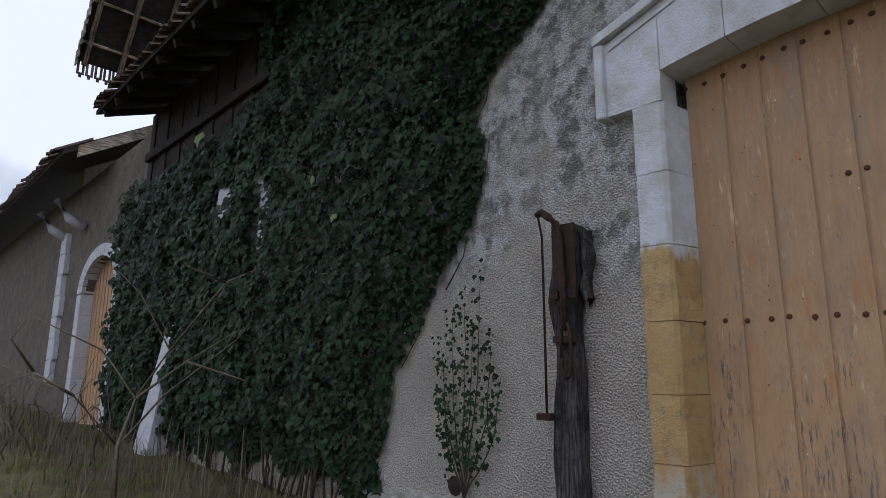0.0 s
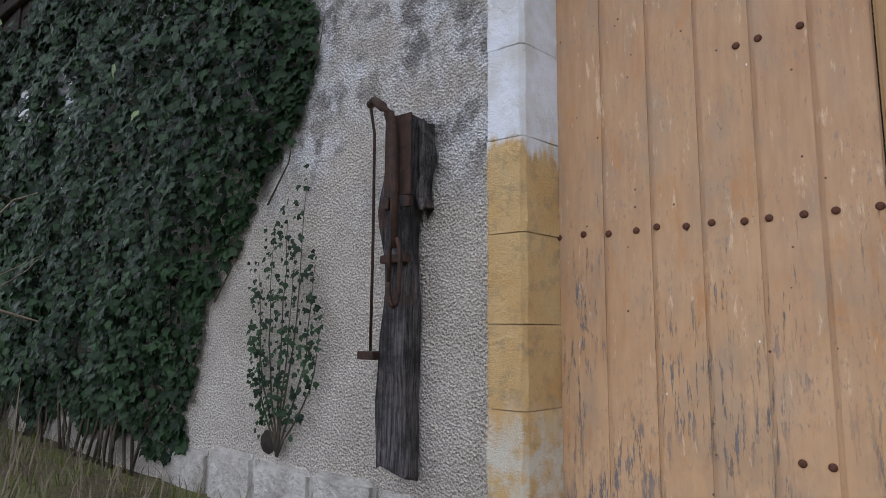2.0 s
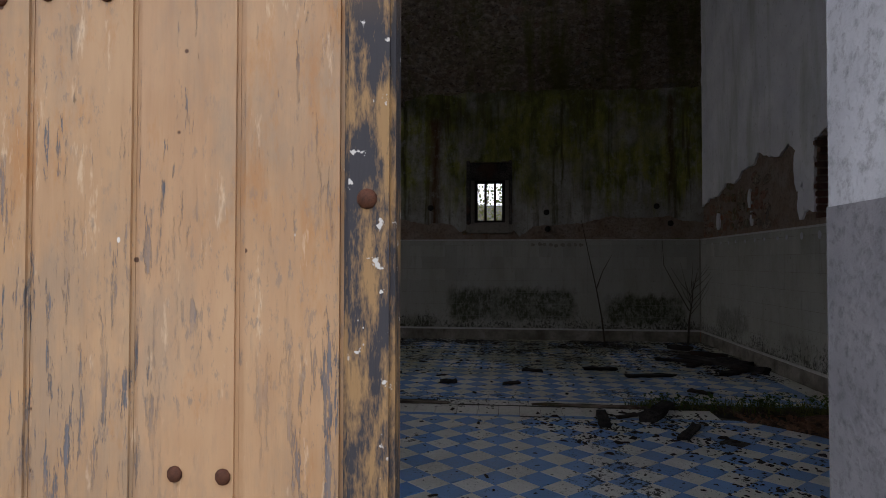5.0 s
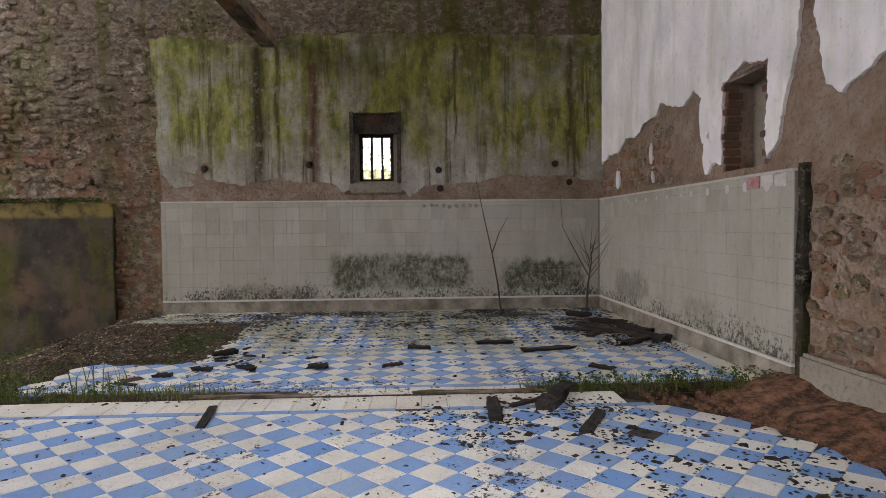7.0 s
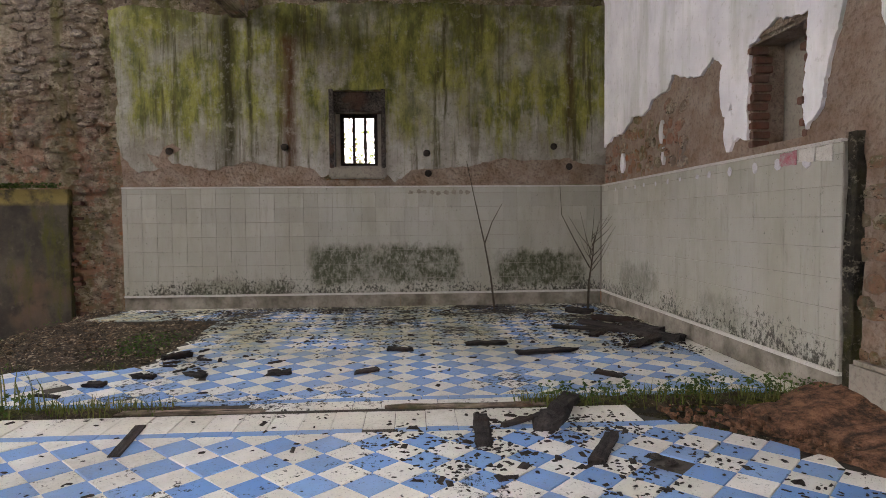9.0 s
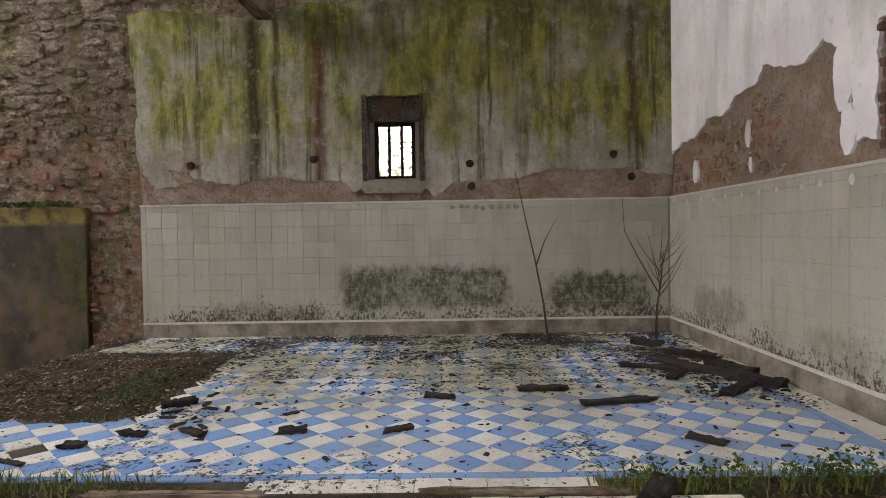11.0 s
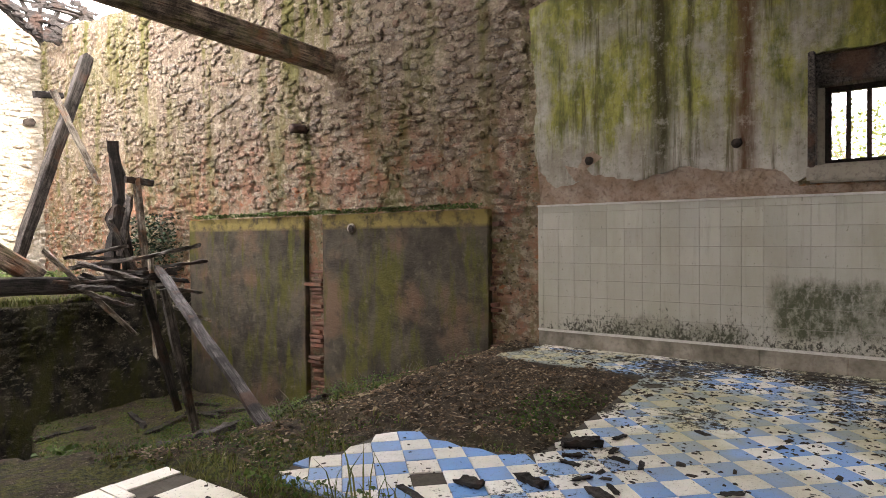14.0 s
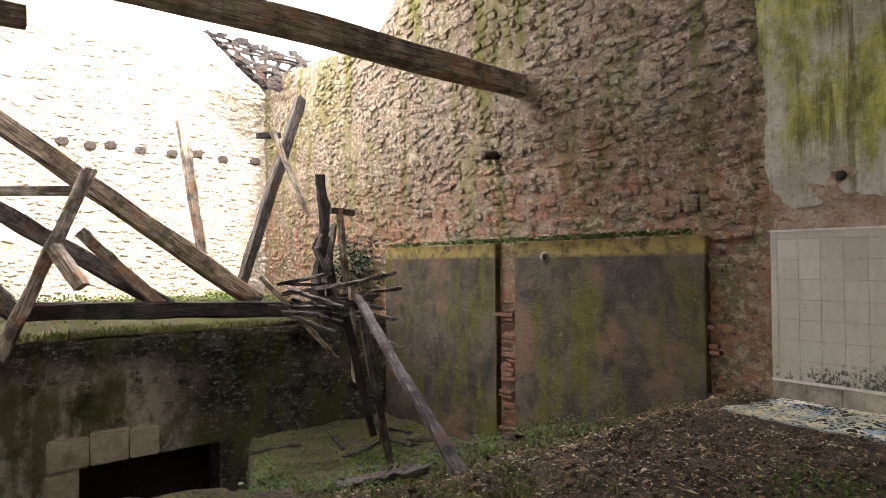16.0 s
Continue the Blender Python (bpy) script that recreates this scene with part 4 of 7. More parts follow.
bm = bmesh.new()
bmesh.ops.create_uvsphere(bm, u_segments=8, v_segments=5, radius=1.0)
nail_me = from_bm("nail", bm, M["nail"], True)
rn = random.Random(3)
NAILS = []
ROW = [(0.03, 0.55), (0.06, 0.65), (0.07, 0.66), (0.14, 0.71), (0.12, 0.69), (0.19, 0.86)]
for i, pair in enumerate(ROW):
    for f in pair:
        y = PL[i] + (PL[i + 1] - PL[i]) * f
        NAILS.append((y, 1.872 + rn.uniform(-0.008, 0.008)))
        NAILS.append((y + rn.uniform(-0.02, 0.02), 3.66 + 0.06 * (1.9 - y) + rn.uniform(-0.02, 0.02)))
NAILS += [(0.728, 0.77), (0.615, 0.768), (0.90, 2.75), (0.80, 2.76), (0.62, 2.77)]
for y, z in NAILS:
    at(part("nail", nail_me, door, m=Matrix.Translation((4.358, y, z)) @ Matrix.Diagonal((0.011, 0.019, 0.019, 1))), door)
at(part("nail", nail_me, door, m=Matrix.Translation((4.335, 0.285, 1.382)) @ Matrix.Diagonal((0.016, 0.023, 0.023, 1))), door)

surround = thing("door_surround", 4.1, 1.9, 0, "ochre limestone door surround with flaking white paint", "door surround", kind="structure")
JZ = [-0.2, 0.40, 0.915, 1.37, 1.868, 2.41, 2.95, 3.49]
def jamb_block(za, zb, ya, yb, seed):
    """A quoin with a splayed inner face and chipped arrises."""
    bm = bmesh.new()
    lo, hi = za + 0.0025, zb - 0.0025
    outline = [(4.05, yb), (4.05, ya + 0.045), (4.075, ya + 0.02), (4.36, ya - 0.03), (4.40, ya - 0.03), (4.40, yb)]
    n = 6
    rings = []
    for k in range(n + 1):
        z = lo + (hi - lo) * k / n
        rings.append([bm.verts.new((x + 0.008 * fbm(z * 6, y * 6, seed), y + 0.010 * fbm(z * 5, x * 9 + i, seed + 3), z)) for i, (x, y) in enumerate(outline)])
    for a, b in zip(rings, rings[1:]):
        for i in range(6):
            bm.faces.new((a[i], a[(i + 1) % 6], b[(i + 1) % 6], b[i]))
    bm.faces.new(rings[0]), bm.faces.new(rings[-1])
    bmesh.ops.recalc_face_normals(bm, faces=bm.faces[:])
    return from_bm("stone_block", bm, M["limestone"])


for i, (a, b) in enumerate(zip(JZ, JZ[1:])):
    at(part("stone_block", jamb_block(a, b, 1.91, 2.17, i), surround), surround)
# arched head in wedge stones, with stepped shoulder and mouldings
def head_stone(ya, yb, lo, hi, x0, x1, name="head_stone"):
    v = []
    n = 6
    for k in range(n + 1):
        y = ya + (yb - ya) * k / n
        for x, z in ((x0, lo(y)), (x0, hi(y)), (x1, hi(y)), (x1, lo(y))):
            v.append((x, y, z))
    f = []
    for k in range(n):
        for j in range(4):
            f.append((4 * k + j, 4 * k + (j + 1) % 4, 4 * k + 4 + (j + 1) % 4, 4 * k + 4 + j))
    f += [(3, 2, 1, 0), tuple(4 * n + j for j in range(4))]
    bm = bmesh.new()
    vs = [bm.verts.new(p) for p in v]
    for q in f:
        bm.faces.new([vs[i] for i in q])
    bmesh.ops.recalc_face_normals(bm, faces=bm.faces[:])
    return from_bm(name, bm, M["limestone"])


def hood(y):
    s = (y - 0.54) / 1.84
    return 4.62 - 0.44 * min(1.0, abs(s)) ** 1.6


LEFT, RIGHT = 2.44, -1.36
cuts = [1.93, 1.45, 0.9, 0.2, -0.35, -0.85]
for a, b in zip(cuts, cuts[1:]):
    at(part("head_stone", head_stone(b + 0.003, a - 0.003, lambda y: arch(y) - 0.01, lambda y: hood(y) - 0.08, 4.05, 4.40), surround), surround)
for a, b, z in ((1.933, LEFT, 3.49), (RIGHT, -0.853, 3.49)):
    at(part("shoulder_stone", head_stone(a, b, lambda y: z, lambda y: hood(y) - 0.08, 4.05, 4.3, "shoulder_stone"), surround), surround)
at(part("moulding", head_stone(RIGHT - 0.02, LEFT + 0.02, lambda y: hood(y) - 0.078, lambda y: hood(y), 3.99, 4.3, "moulding"), surround), surround)
at(part("moulding", head_stone(RIGHT + 0.1, LEFT - 0.1, lambda y: hood(y) - 0.16, lambda y: hood(y) - 0.14, 4.035, 4.2, "moulding"), surround), surround)
for y0, y1 in ((LEFT - 0.06, LEFT + 0.02), (RIGHT - 0.02, RIGHT + 0.06)):
    at(part("moulding", slab("moulding", 4.0, 4.3, y0, y1, 3.47, 4.1, M["limestone"], 0.008), surround), surround)
# opposite jamb: limewashed reveal over a dark dado
at(part("reveal", slab("reveal", 4.06, 4.76, -1.1, -0.853, 1.385, 3.76, M["jamb_pale"], 0.004), surround, "pale limewashed reveal"), surround)
at(part("dado", slab("dado", 4.055, 4.764, -1.1, -0.85, -0.2, 1.395, M["jamb_dark"], 0.003), surround, "dark grey painted dado"), surround)

# base course of pale stones
base = thing("plinth", 4.1, 4, 0, "low plinth of whitish stones under the render", "plinth", kind="structure")
for a, b, h in ((2.2, 3.05, 0.36), (3.06, 3.65, 0.40), (3.66, 4.30, 0.38), (4.31, 4.9, 0.41), (4.91, 5.6, 0.36)):
    at(part("stone_block", slab("stone_block", 4.105, 4.3, a, b, -0.3, h - 0.02, M["plinth"], 0.035), base), base)

# ---- old post with iron latch gear ----
post = thing("latch_post", 4.1, 2.83, 0.5, "rotten grey timber post with rusty iron latch fixed to the wall", "post")
me, m0 = timber("timber_post", (4.06, 2.82, 0.5), (4.06, 2.80, 2.66), 0.22, 0.14, M["post"], rough=0.04, broken=0.2, seed=4, segs=22)
at(part("timber_post", me, post, m=m0), post)
at(part("iron_plate", slab("iron_plate", 3.972, 3.984, 2.68, 2.90, 2.16, 2.68, M["iron"], 0.003), post, "rusty iron plate"), post)
me, m0 = timber("splint", (4.07, 2.645, 2.08), (4.07, 2.62, 2.62), 0.07, 0.10, M["post"], rough=0.04, broken=0.1, seed=8, segs=8)
at(part("splint", me, post, m=m0), post)
at(part("bent_bar", tube("bent_bar", [(3.95, 3.02, 2.79), (3.93, 2.96, 2.80), (3.92, 2.88, 2.74), (3.92, 2.82, 2.68), (3.93, 2.79, 2.55), (3.94, 2.78, 2.2), (3.94, 2.775, 1.83)], [0.028, 0.03, 0.034, 0.034, 0.03, 0.027, 0.022], M["iron"], 8), post, "bent rusty iron bar"), post)
ring = [(3.94, 2.77 + 0.045 * math.cos(t) * 1.0, 1.68 + 0.15 * math.sin(t) + (0.06 if math.sin(t) > 0 else -0.06)) for t in [2 * math.pi * k / 20 for k in range(21)]]
at(part("link", tube("link", ring, 0.015, M["iron"], 6), post, "long iron link"), post)
at(part("staple", slab("staple", 3.945, 3.995, 2.68, 2.90, 1.74, 1.79, M["iron"], 0.006), post), post)
for y in (2.71, 2.88):
    at(part("bracket", slab("bracket", 3.955, 3.985, y - 0.035, y + 0.015, 2.08, 2.15, M["iron"], 0.004), post), post)
at(part("rod", tube("rod", [(3.95, 3.015, 2.79), (3.98, 3.0, 2.6), (4.0, 3.01, 1.9), (4.0, 3.01, 1.2)], 0.011, M["iron"], 6), post, "thin hanging iron rod"), post)
at(part("foot_block", slab("foot_block", 3.95, 4.10, 2.94, 3.08, 1.15, 1.2, M["iron"], 0.005), post), post)

# ---- interior linings ----
# wall tiles, laid in courses on a grout bed
def tiled(parent, length, place, top_z, bottom_z, start, seed):
    rnd = random.Random(seed)
    V, F = [], []
    courses = [(bottom_z + 0.225 * k, min(bottom_z + 0.225 * (k + 1), top_z)) for k in range(9) if bottom_z + 0.225 * k < top_z - 0.01]
    made = 0
    for za, zb in courses:
        u = start
        while u < start + length - 0.01:
            e = min(u + 0.225, start + length)
            g, gh = 0.0009, 0.0017
            w = 0.006 + rnd.uniform(-0.0006, 0.0006)
            cs = [(u + g, za + gh, 0), (e - g, za + gh, 0), (e - g, zb - gh, 0), (u + g, zb - gh, 0)]
            b = 0.0012
            ts = [(u + g + b, za + gh + b, w), (e - g - b, za + gh + b, w), (e - g - b, zb - gh - b, w), (u + g + b, zb - gh - b, w)]
            k = len(V)
            pts = [place(*p) for p in cs + ts]
            faces = [(4, 5, 6, 7), (0, 1, 5, 4), (1, 2, 6, 5), (2, 3, 7, 6), (3, 0, 4, 7)]
            if made < 150:
                part("wall_tile", mesh_from("wall_tile", pts, faces, M["wall_tile"]), parent)
                made += 1
            else:
                V += pts
                F += [tuple(i + k for i in q) for q in faces]
            u = e
    if V:
        ob = part("wall_tiles", mesh_from("wall_tiles", V, F, M["wall_tile"]), parent)
        ob["kind"] = "stuff"


E_ = lambda u, v, w: Vector((14.80 - w, u, v))
S_ = lambda u, v, w: Vector((u, -3.53 + w, v))
lin_e = part("tile_lining_east", slab("tile_lining_east", 14.80, BACK + 0.03, -3.58, 4.0, 0.0, 1.66, M["grout"]))
tagged(lin_e, "grey white glazed tile lining with mould at its foot", "tiles", kind="structure")
tiled(lin_e, 7.5, E_, 1.66, 0.0, -3.5, 1)
lin_s = part("tile_lining_south", slab("tile_lining_south", 9.3, 14.80, -3.61, -3.53, 0.0, 1.66, M["grout"]))
tagged(lin_s, "pale glazed tile lining with a broken end", "tiles", kind="structure")
tiled(lin_s, 5.48, S_, 1.66, 0.0, 9.31, 2)
part("top_bead", slab("top_bead", 14.775, 14.82, -3.5, 4.0, 1.66, 1.685, M["white_bead"], 0.006), lin_e)
part("top_bead", slab("top_bead", 9.3, 14.78, -3.56, -3.505, 1.66, 1.685, M["white_bead"], 0.006), lin_s)
part("cove", slab("cove", 14.77, 14.86, -3.5, 4.0, -0.03, 0.0, M["white_bead"], 0.006), lin_e)
part("cove", slab("cove", 9.3, 14.77, -3.6, -3.50, -0.03, 0.0, M["white_bead"], 0.006), lin_s)
y = -3.5
rb = random.Random(5)
while y < 3.95:
    w = rb.uniform(0.3, 0.75)
    part("skirting_block", slab("skirting_block", 14.785, 14.86, y, min(y + w, 4.0) - 0.006, -0.23, -0.03, M["skirt"], 0.006), lin_e)
    y += w
part("skirting", slab("skirting", 9.3, 14.785, -3.6, -3.515, -0.23, -0.03, M["skirt"], 0.006), lin_s)
me, m0 = timber("broken_edge", (9.235, -3.57, -0.22), (9.235, -3.57, 1.72), 0.07, 0.10, M["cellar"], rough=0.03, seed=33, segs=60)
part("broken_edge", me, lin_s, m=m0)
tagged(part("baseboard", slab("baseboard", 4.76, 9.2, -3.6, -3.5, -0.3, 0.12, M["cement"], 0.03)), "low cement upstand along the stone wall", "skirting", kind="structure")

# plaster coats with broken edges
PE = lambda u, v, w: Vector((BACK + 0.018 - w, u, v))
PS = lambda u, v, w: Vector((u, SIDE - 0.002 + w, v))
green_out = [(-3.58, 2.02), (-3.2, 2.0), (-3.0, 2.12), (-2.6, 2.05), (-2.0, 2.1), (-1.2, 1.98), (-0.5, 1.95), (-0.2, 1.75), (-0.06, 1.88)]
hole_green = green_out + [(WY0, WZ1), (WY1, WZ1), (WY1, 1.88), (0.95, 1.84), (1.1, 2.02), (1.5, 1.98), (2.1, 2.06), (2.6, 1.95), (3.0, 2.0), (3.25, 2.05), (3.5, 1.95), (3.75, 1.92), (3.98, 2.15), (4.06, 2.6), (4.02, 3.2), (4.1, 3.8), (4.13, 4.38), (3.7, 4.46), (3.2, 4.42), (2.4, 4.3), (1.6, 4.5), (0.6, 4.52), (-0.6, 4.54), (-1.8, 4.52), (-3.58, 4.52)]
tagged(part("plaster_east", ragged_sheet("plaster_east", hole_green, 0.05, M["green"], PE, 0.035)), "old wall plaster streaked with green algae", "plaster", kind="structure")
under = [(-3.58, 1.69), (3.98, 1.69), (4.02, 2.25), (0.92, 2.2), (0.9, 1.78), (-0.15, 1.78), (-0.17, 2.2), (-3.58, 2.25)]
tagged(part("undercoat_east", ragged_sheet("undercoat_east", under, 0.03, M["brown_render"], PE, 0.012)), "bare pinkish brown undercoat along the tile top", "plaster", kind="structure")
lost = [(3.08, 2.26), (3.2, 2.36), (3.36, 2.3), (3.42, 2.16), (3.62, 2.2), (3.55, 2.08), (3.45, 1.98), (3.2, 2.0), (3.3, 2.14)]
tagged(part("plaster_scar", ragged_sheet("plaster_scar", lost, 0.053, M["brown_render"], PE, 0.02)), "brown scar where the plaster has fallen", "plaster", kind="structure")
pale_out = [(9.3, 7.0), (9.28, 4.2), (9.32, 2.9), (9.55, 2.25), (9.62, 1.95), (9.8, 1.8), (9.82, 2.0), (9.80, 2.74), (10.2, 2.8), (10.62, 2.7), (10.64, 2.2), (10.63, 1.85), (10.85, 1.85), (10.9, 2.2), (11.0, 2.55), (11.3, 2.78), (11.6, 2.66), (12.0, 2.72), (12.3, 2.85), (12.45, 2.68), (12.8, 2.66), (13.2, 2.5), (13.6, 2.55), (14.0, 2.4), (14.4, 2.42), (14.83, 2.28), (14.83, 7.0)]
tagged(part("plaster_south", ragged_sheet("plaster_south", pale_out, 0.035, M["pale_plaster"], PS, 0.04)), "flaking bluish white plaster with a torn lower edge", "plaster", kind="structure")
pale2 = [(4.8, 7.0), (4.8, 2.6), (7.4, 2.55), (7.9, 2.3), (8.3, 2.45), (8.55, 2.35), (8.8, 2.2), (9.0, 2.35), (9.12, 2.9), (9.16, 4.0), (9.15, 7.0)]
tagged(part("plaster_south", ragged_sheet("plaster_south", pale2, 0.035, M["pale_plaster"], PS, 0.04)), "faded pinkish white plaster above bare stone", "plaster", kind="structure")
for u, v, a, b in ((11.05, 2.42, 0.13, 0.30), (10.98, 1.98, 0.11, 0.2), (12.6, 2.2, 0.06, 0.14), (12.55, 1.9, 0.04, 0.12), (14.0, 1.95, 0.09, 0.15)):
    o = [(u + a * math.cos(t), v + b * math.sin(t)) for t in [2 * math.pi * k / 10 for k in range(10)]]
    tagged(part("plaster_patch", ragged_sheet("plaster_patch", o, 0.03, M["pale_plaster"], PS, 0.02)), "leftover flake of white plaster", "plaster", kind="structure")

# rubble stones
rubble(wall_e, 4.1, 19.6, -2.0, 7.4, lambda u, v, w: Vector((BACK + 0.02 - w, u, v)),
       lambda u, v: v < (8.6 if u < 12 else line_at(top, u)) - 0.08 and not (4.75 < u < 12.1 and v < 1.72), lambda u, v: u < 8 and v < 3.4, 11, proud=0.055)
rubble(wall_e, -3.55, 4.15, 1.72, 7.4, lambda u, v, w: Vector((BACK + 0.02 - w, u, v)),
       lambda u, v: v > 4.5, lambda u, v: False, 12, proud=0.055)
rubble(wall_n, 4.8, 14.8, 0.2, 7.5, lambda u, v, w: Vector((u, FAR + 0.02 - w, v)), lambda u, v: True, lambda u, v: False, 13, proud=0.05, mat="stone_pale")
rubble(wall_s, 4.8, 9.2, 0.12, 2.3, lambda u, v, w: Vector((u, SIDE + w, v)), lambda u, v: v < 1.5 + 0.25 * math.sin(u * 3), lambda u, v: True, 14, row=0.14)
rubble(wall_s, 9.3, 14.8, 1.7, 2.7, lambda u, v, w: Vector((u, SIDE + w, v)), lambda u, v: u > 11.9 and v < 2.5 - 0.1 * math.sin(u * 4) and not 9.7 < u < 10.7, lambda u, v: False, 15, row=0.14, proud=0.025)

rubble(wall_t, 8.6, 12.9, -1.15, 0.02, lambda u, v, w: Vector((u, 12.3 - w, v)), lambda u, v: fbm(u * 1.4, v * 1.4, 21) > -0.1, lambda u, v: False, 16, row=0.11, proud=0.05, mat="cellar")

# recessed panels of cement render over the cellar
panel = thing("rendered_recess", 14.8, 8, 0, "damp green stained cement panels framed by brick", "wall panel", kind="structure")
for a, b in ((4.78, 8.2), (8.66, 12.28)):
    at(part("panel", slab("panel", 14.76, BACK + 0.03, a, b, -2.4, 1.66, M["render"], 0.012), panel), panel)
rb = random.Random(9)
brick_me = slab("brick", -0.06, 0.06, -0.11, 0.11, -0.03, 0.03, M["brick"], 0.008)
for ya, yb in ((8.21, 8.65), (4.62, 4.78)):
    z = -2.3
    while z < (0.7 if ya > 5 else 1.5):
        if rb.random() < 0.8:
            at(part("brick", brick_me, panel, m=pose(14.87 + rb.uniform(-0.04, 0.06), (ya + yb) / 2 + rb.uniform(-0.07, 0.07), z, rb.uniform(-3, 3), 0, rb.uniform(-9, 9)) @ Matrix.Diagonal((1, (yb - ya) / 0.26 * rb.uniform(0.65, 1.05), rb.uniform(0.75, 1.1), 1))), panel)
        z += 0.078
at(part("pipe_hole", tube("pipe_hole", [(14.79, 7.48, 1.42), (14.74, 7.48, 1.42)], 0.09, M["cement"], 12), panel), panel)
# Black disc for the shade inside the pipe; nothing is bored out
at(part("dark_bore", tube("dark_bore", [(14.76, 7.48, 1.42), (14.737, 7.48, 1.42)], 0.06, M["scrap"], 12), panel), panel)

# ---- window ----
win = thing("window_1", 15.2, 0.37, 2.0, "small barred window in a deep splayed opening", "window", kind="structure")
ins = 0.12
at(part("reveal", boxes("reveal", [(15.1, 15.5, WY0, WY0 + ins, WZ0, WZ1), (15.1, 15.5, WY1 - ins, WY1, WZ0, WZ1), (15.1, 15.5, WY0 + ins, WY1 - ins, WZ0, 2.03)], M["cement"]), win), win)
at(part("lintel", slab("lintel", 14.9, 15.5, WY0 + 0.01, WY1 - 0.01, 2.86, WZ1 - 0.004, M["oak_old"], 0.01), win, "dark timber lintel"), win)
for a, b in ((WY0 - 0.02, WY0 + 0.05), (WY1 - 0.05, WY1 + 0.02)):
    at(part("casing", slab("casing", 14.79, 15.11, a, b, 1.97, WZ1 + 0.02, M["oak_old"], 0.01), win), win)
at(part("sill", slab("sill", 14.78, 15.12, WY0 - 0.03, WY1 + 0.03, 1.80, 1.99, M["cement"], 0.03), win), win)
at(part("frame", boxes("frame", [(15.12, 15.19, 0.07, 0.13, 2.03, 2.86), (15.12, 15.19, 0.61, 0.67, 2.03, 2.86), (15.12, 15.19, 0.13, 0.61, 2.03, 2.07), (15.12, 15.19, 0.13, 0.61, 2.80, 2.86)], M["eave"]), win), win)
for yy in (0.27, 0.455):
    at(part("bar", slab("bar", 15.13, 15.17, yy - 0.024, yy + 0.024, 2.07, 2.8, M["iron"], 0.005), win), win)

# niche with brick jambs
niche = thing("niche", 10.2, -3.8, 1.8, "walled up window niche with raw brick jambs", "niche", kind="structure")
at(part("back_panel", slab("back_panel", 9.83, 10.61, -3.925, -3.90, 1.77, 2.72, M["cement"]), niche), niche)
for x in (9.84, 10.60):
    z = 1.80
    while z < 2.68:
        at(part("brick", brick_me, niche, m=pose(x + rb.uniform(-0.015, 0.015), -3.66 + rb.uniform(-0.03, 0.03), z, 0, 0, rb.uniform(-4, 4)) @ Matrix.Diagonal((0.55, 0.75, 1, 1))), niche)
        z += 0.085
at(part("lintel", slab("lintel", 9.76, 10.68, -3.9, -3.58, 2.70, 2.80, M["brown_render"], 0.03), niche), niche)


# ---- roof beams ----
lay("roof_beam", (14.95, 8.1, 4.32), (5.0, 7.9, 4.22), 0.30, 0.34, M["beam"], "long weathered roof beam spanning the open room", "beam", bow=0.12, seed=2, rough=0.04, segs=30)
lay("roof_beam", (14.95, 2.16, 4.42), (4.8, 2.7, 4.6), 0.26, 0.3, M["beam"], "old dark tie beam let into the back wall", "beam", seed=5, rough=0.03, segs=24)


# ---- fallen timbers, roof remnant, shrub ----
lay("fallen_beam", (7.37, 12.7, 3.93), (12.0, 12.7, 0.57), 0.26, 0.34, M["beam"], "thick fallen rafter with moss and rust tones", "beam", "fallen timbers on the ruin", seed=3, rough=0.035)
lay("fallen_beam", (8.11, 12.55, 0.59), (13.61, 12.55, 0.39), 0.3, 0.3, M["char"], "blackened beam lying along the cellar wall", "beam", "fallen timbers on the ruin", seed=6, rough=0.04)
lay("prop", (9.0, 12.25, 2.92), (7.78, 12.2, -0.12), 0.2, 0.2, M["pale"], "bleached grey prop leaning on fallen rafters", "prop", "fallen timbers on the ruin", seed=7, rough=0.03, broken=0.15)
lay("fallen_beam", (7.23, 13.3, 2.62), (10.49, 13.3, 0.5), 0.24, 0.3, M["oak_old"], "grey fallen rafter leaning on the rubble", "beam", "fallen timbers on the ruin", seed=8, rough=0.03)
lay("fallen_beam", (8.93, 12.95, 1.92), (10.25, 12.9, 0.59), 0.18, 0.2, M["pale"], "bleached rafter stub over the rubble", "beam", "fallen timbers on the ruin", seed=9, rough=0.03)
lay("timber_stub", (8.48, 12.1, 1.62), (8.84, 11.8, 0.99), 0.2, 0.2, M["pale"], "sawn pale timber stub", "stub", "fallen timbers on the ruin", seed=10, rough=0.015)
lay("plank", (6.97, 12.8, 2.48), (8.82, 12.8, 2.6), 0.14, 0.16, M["pale"], "straight grey plank across the rafters", "plank", "fallen timbers on the ruin", seed=11, rough=0.015)
lay("fallen_beam", (7.39, 12.6, 1.34), (8.04, 12.5, 0.53), 0.2, 0.3, M["oak_old"], "broken grey rafter end", "beam", "fallen timbers on the ruin", seed=12, rough=0.03)
lay("post", (11.12, 15.0, 4.56), (11.62, 15.0, 1.31), 0.2, 0.2, M["pale"], "upright bleached post before the end wall", "post", "fallen timbers on the ruin", seed=13, rough=0.03, broken=0.2)
lay("rafter", (13.16, 13.2, 4.96), (11.76, 13.0, 0.85), 0.18, 0.2, M["oak_old"], "dark leaning rafter beside the corner", "rafter", "fallen timbers on the ruin", seed=14, rough=0.03, broken=0.2)
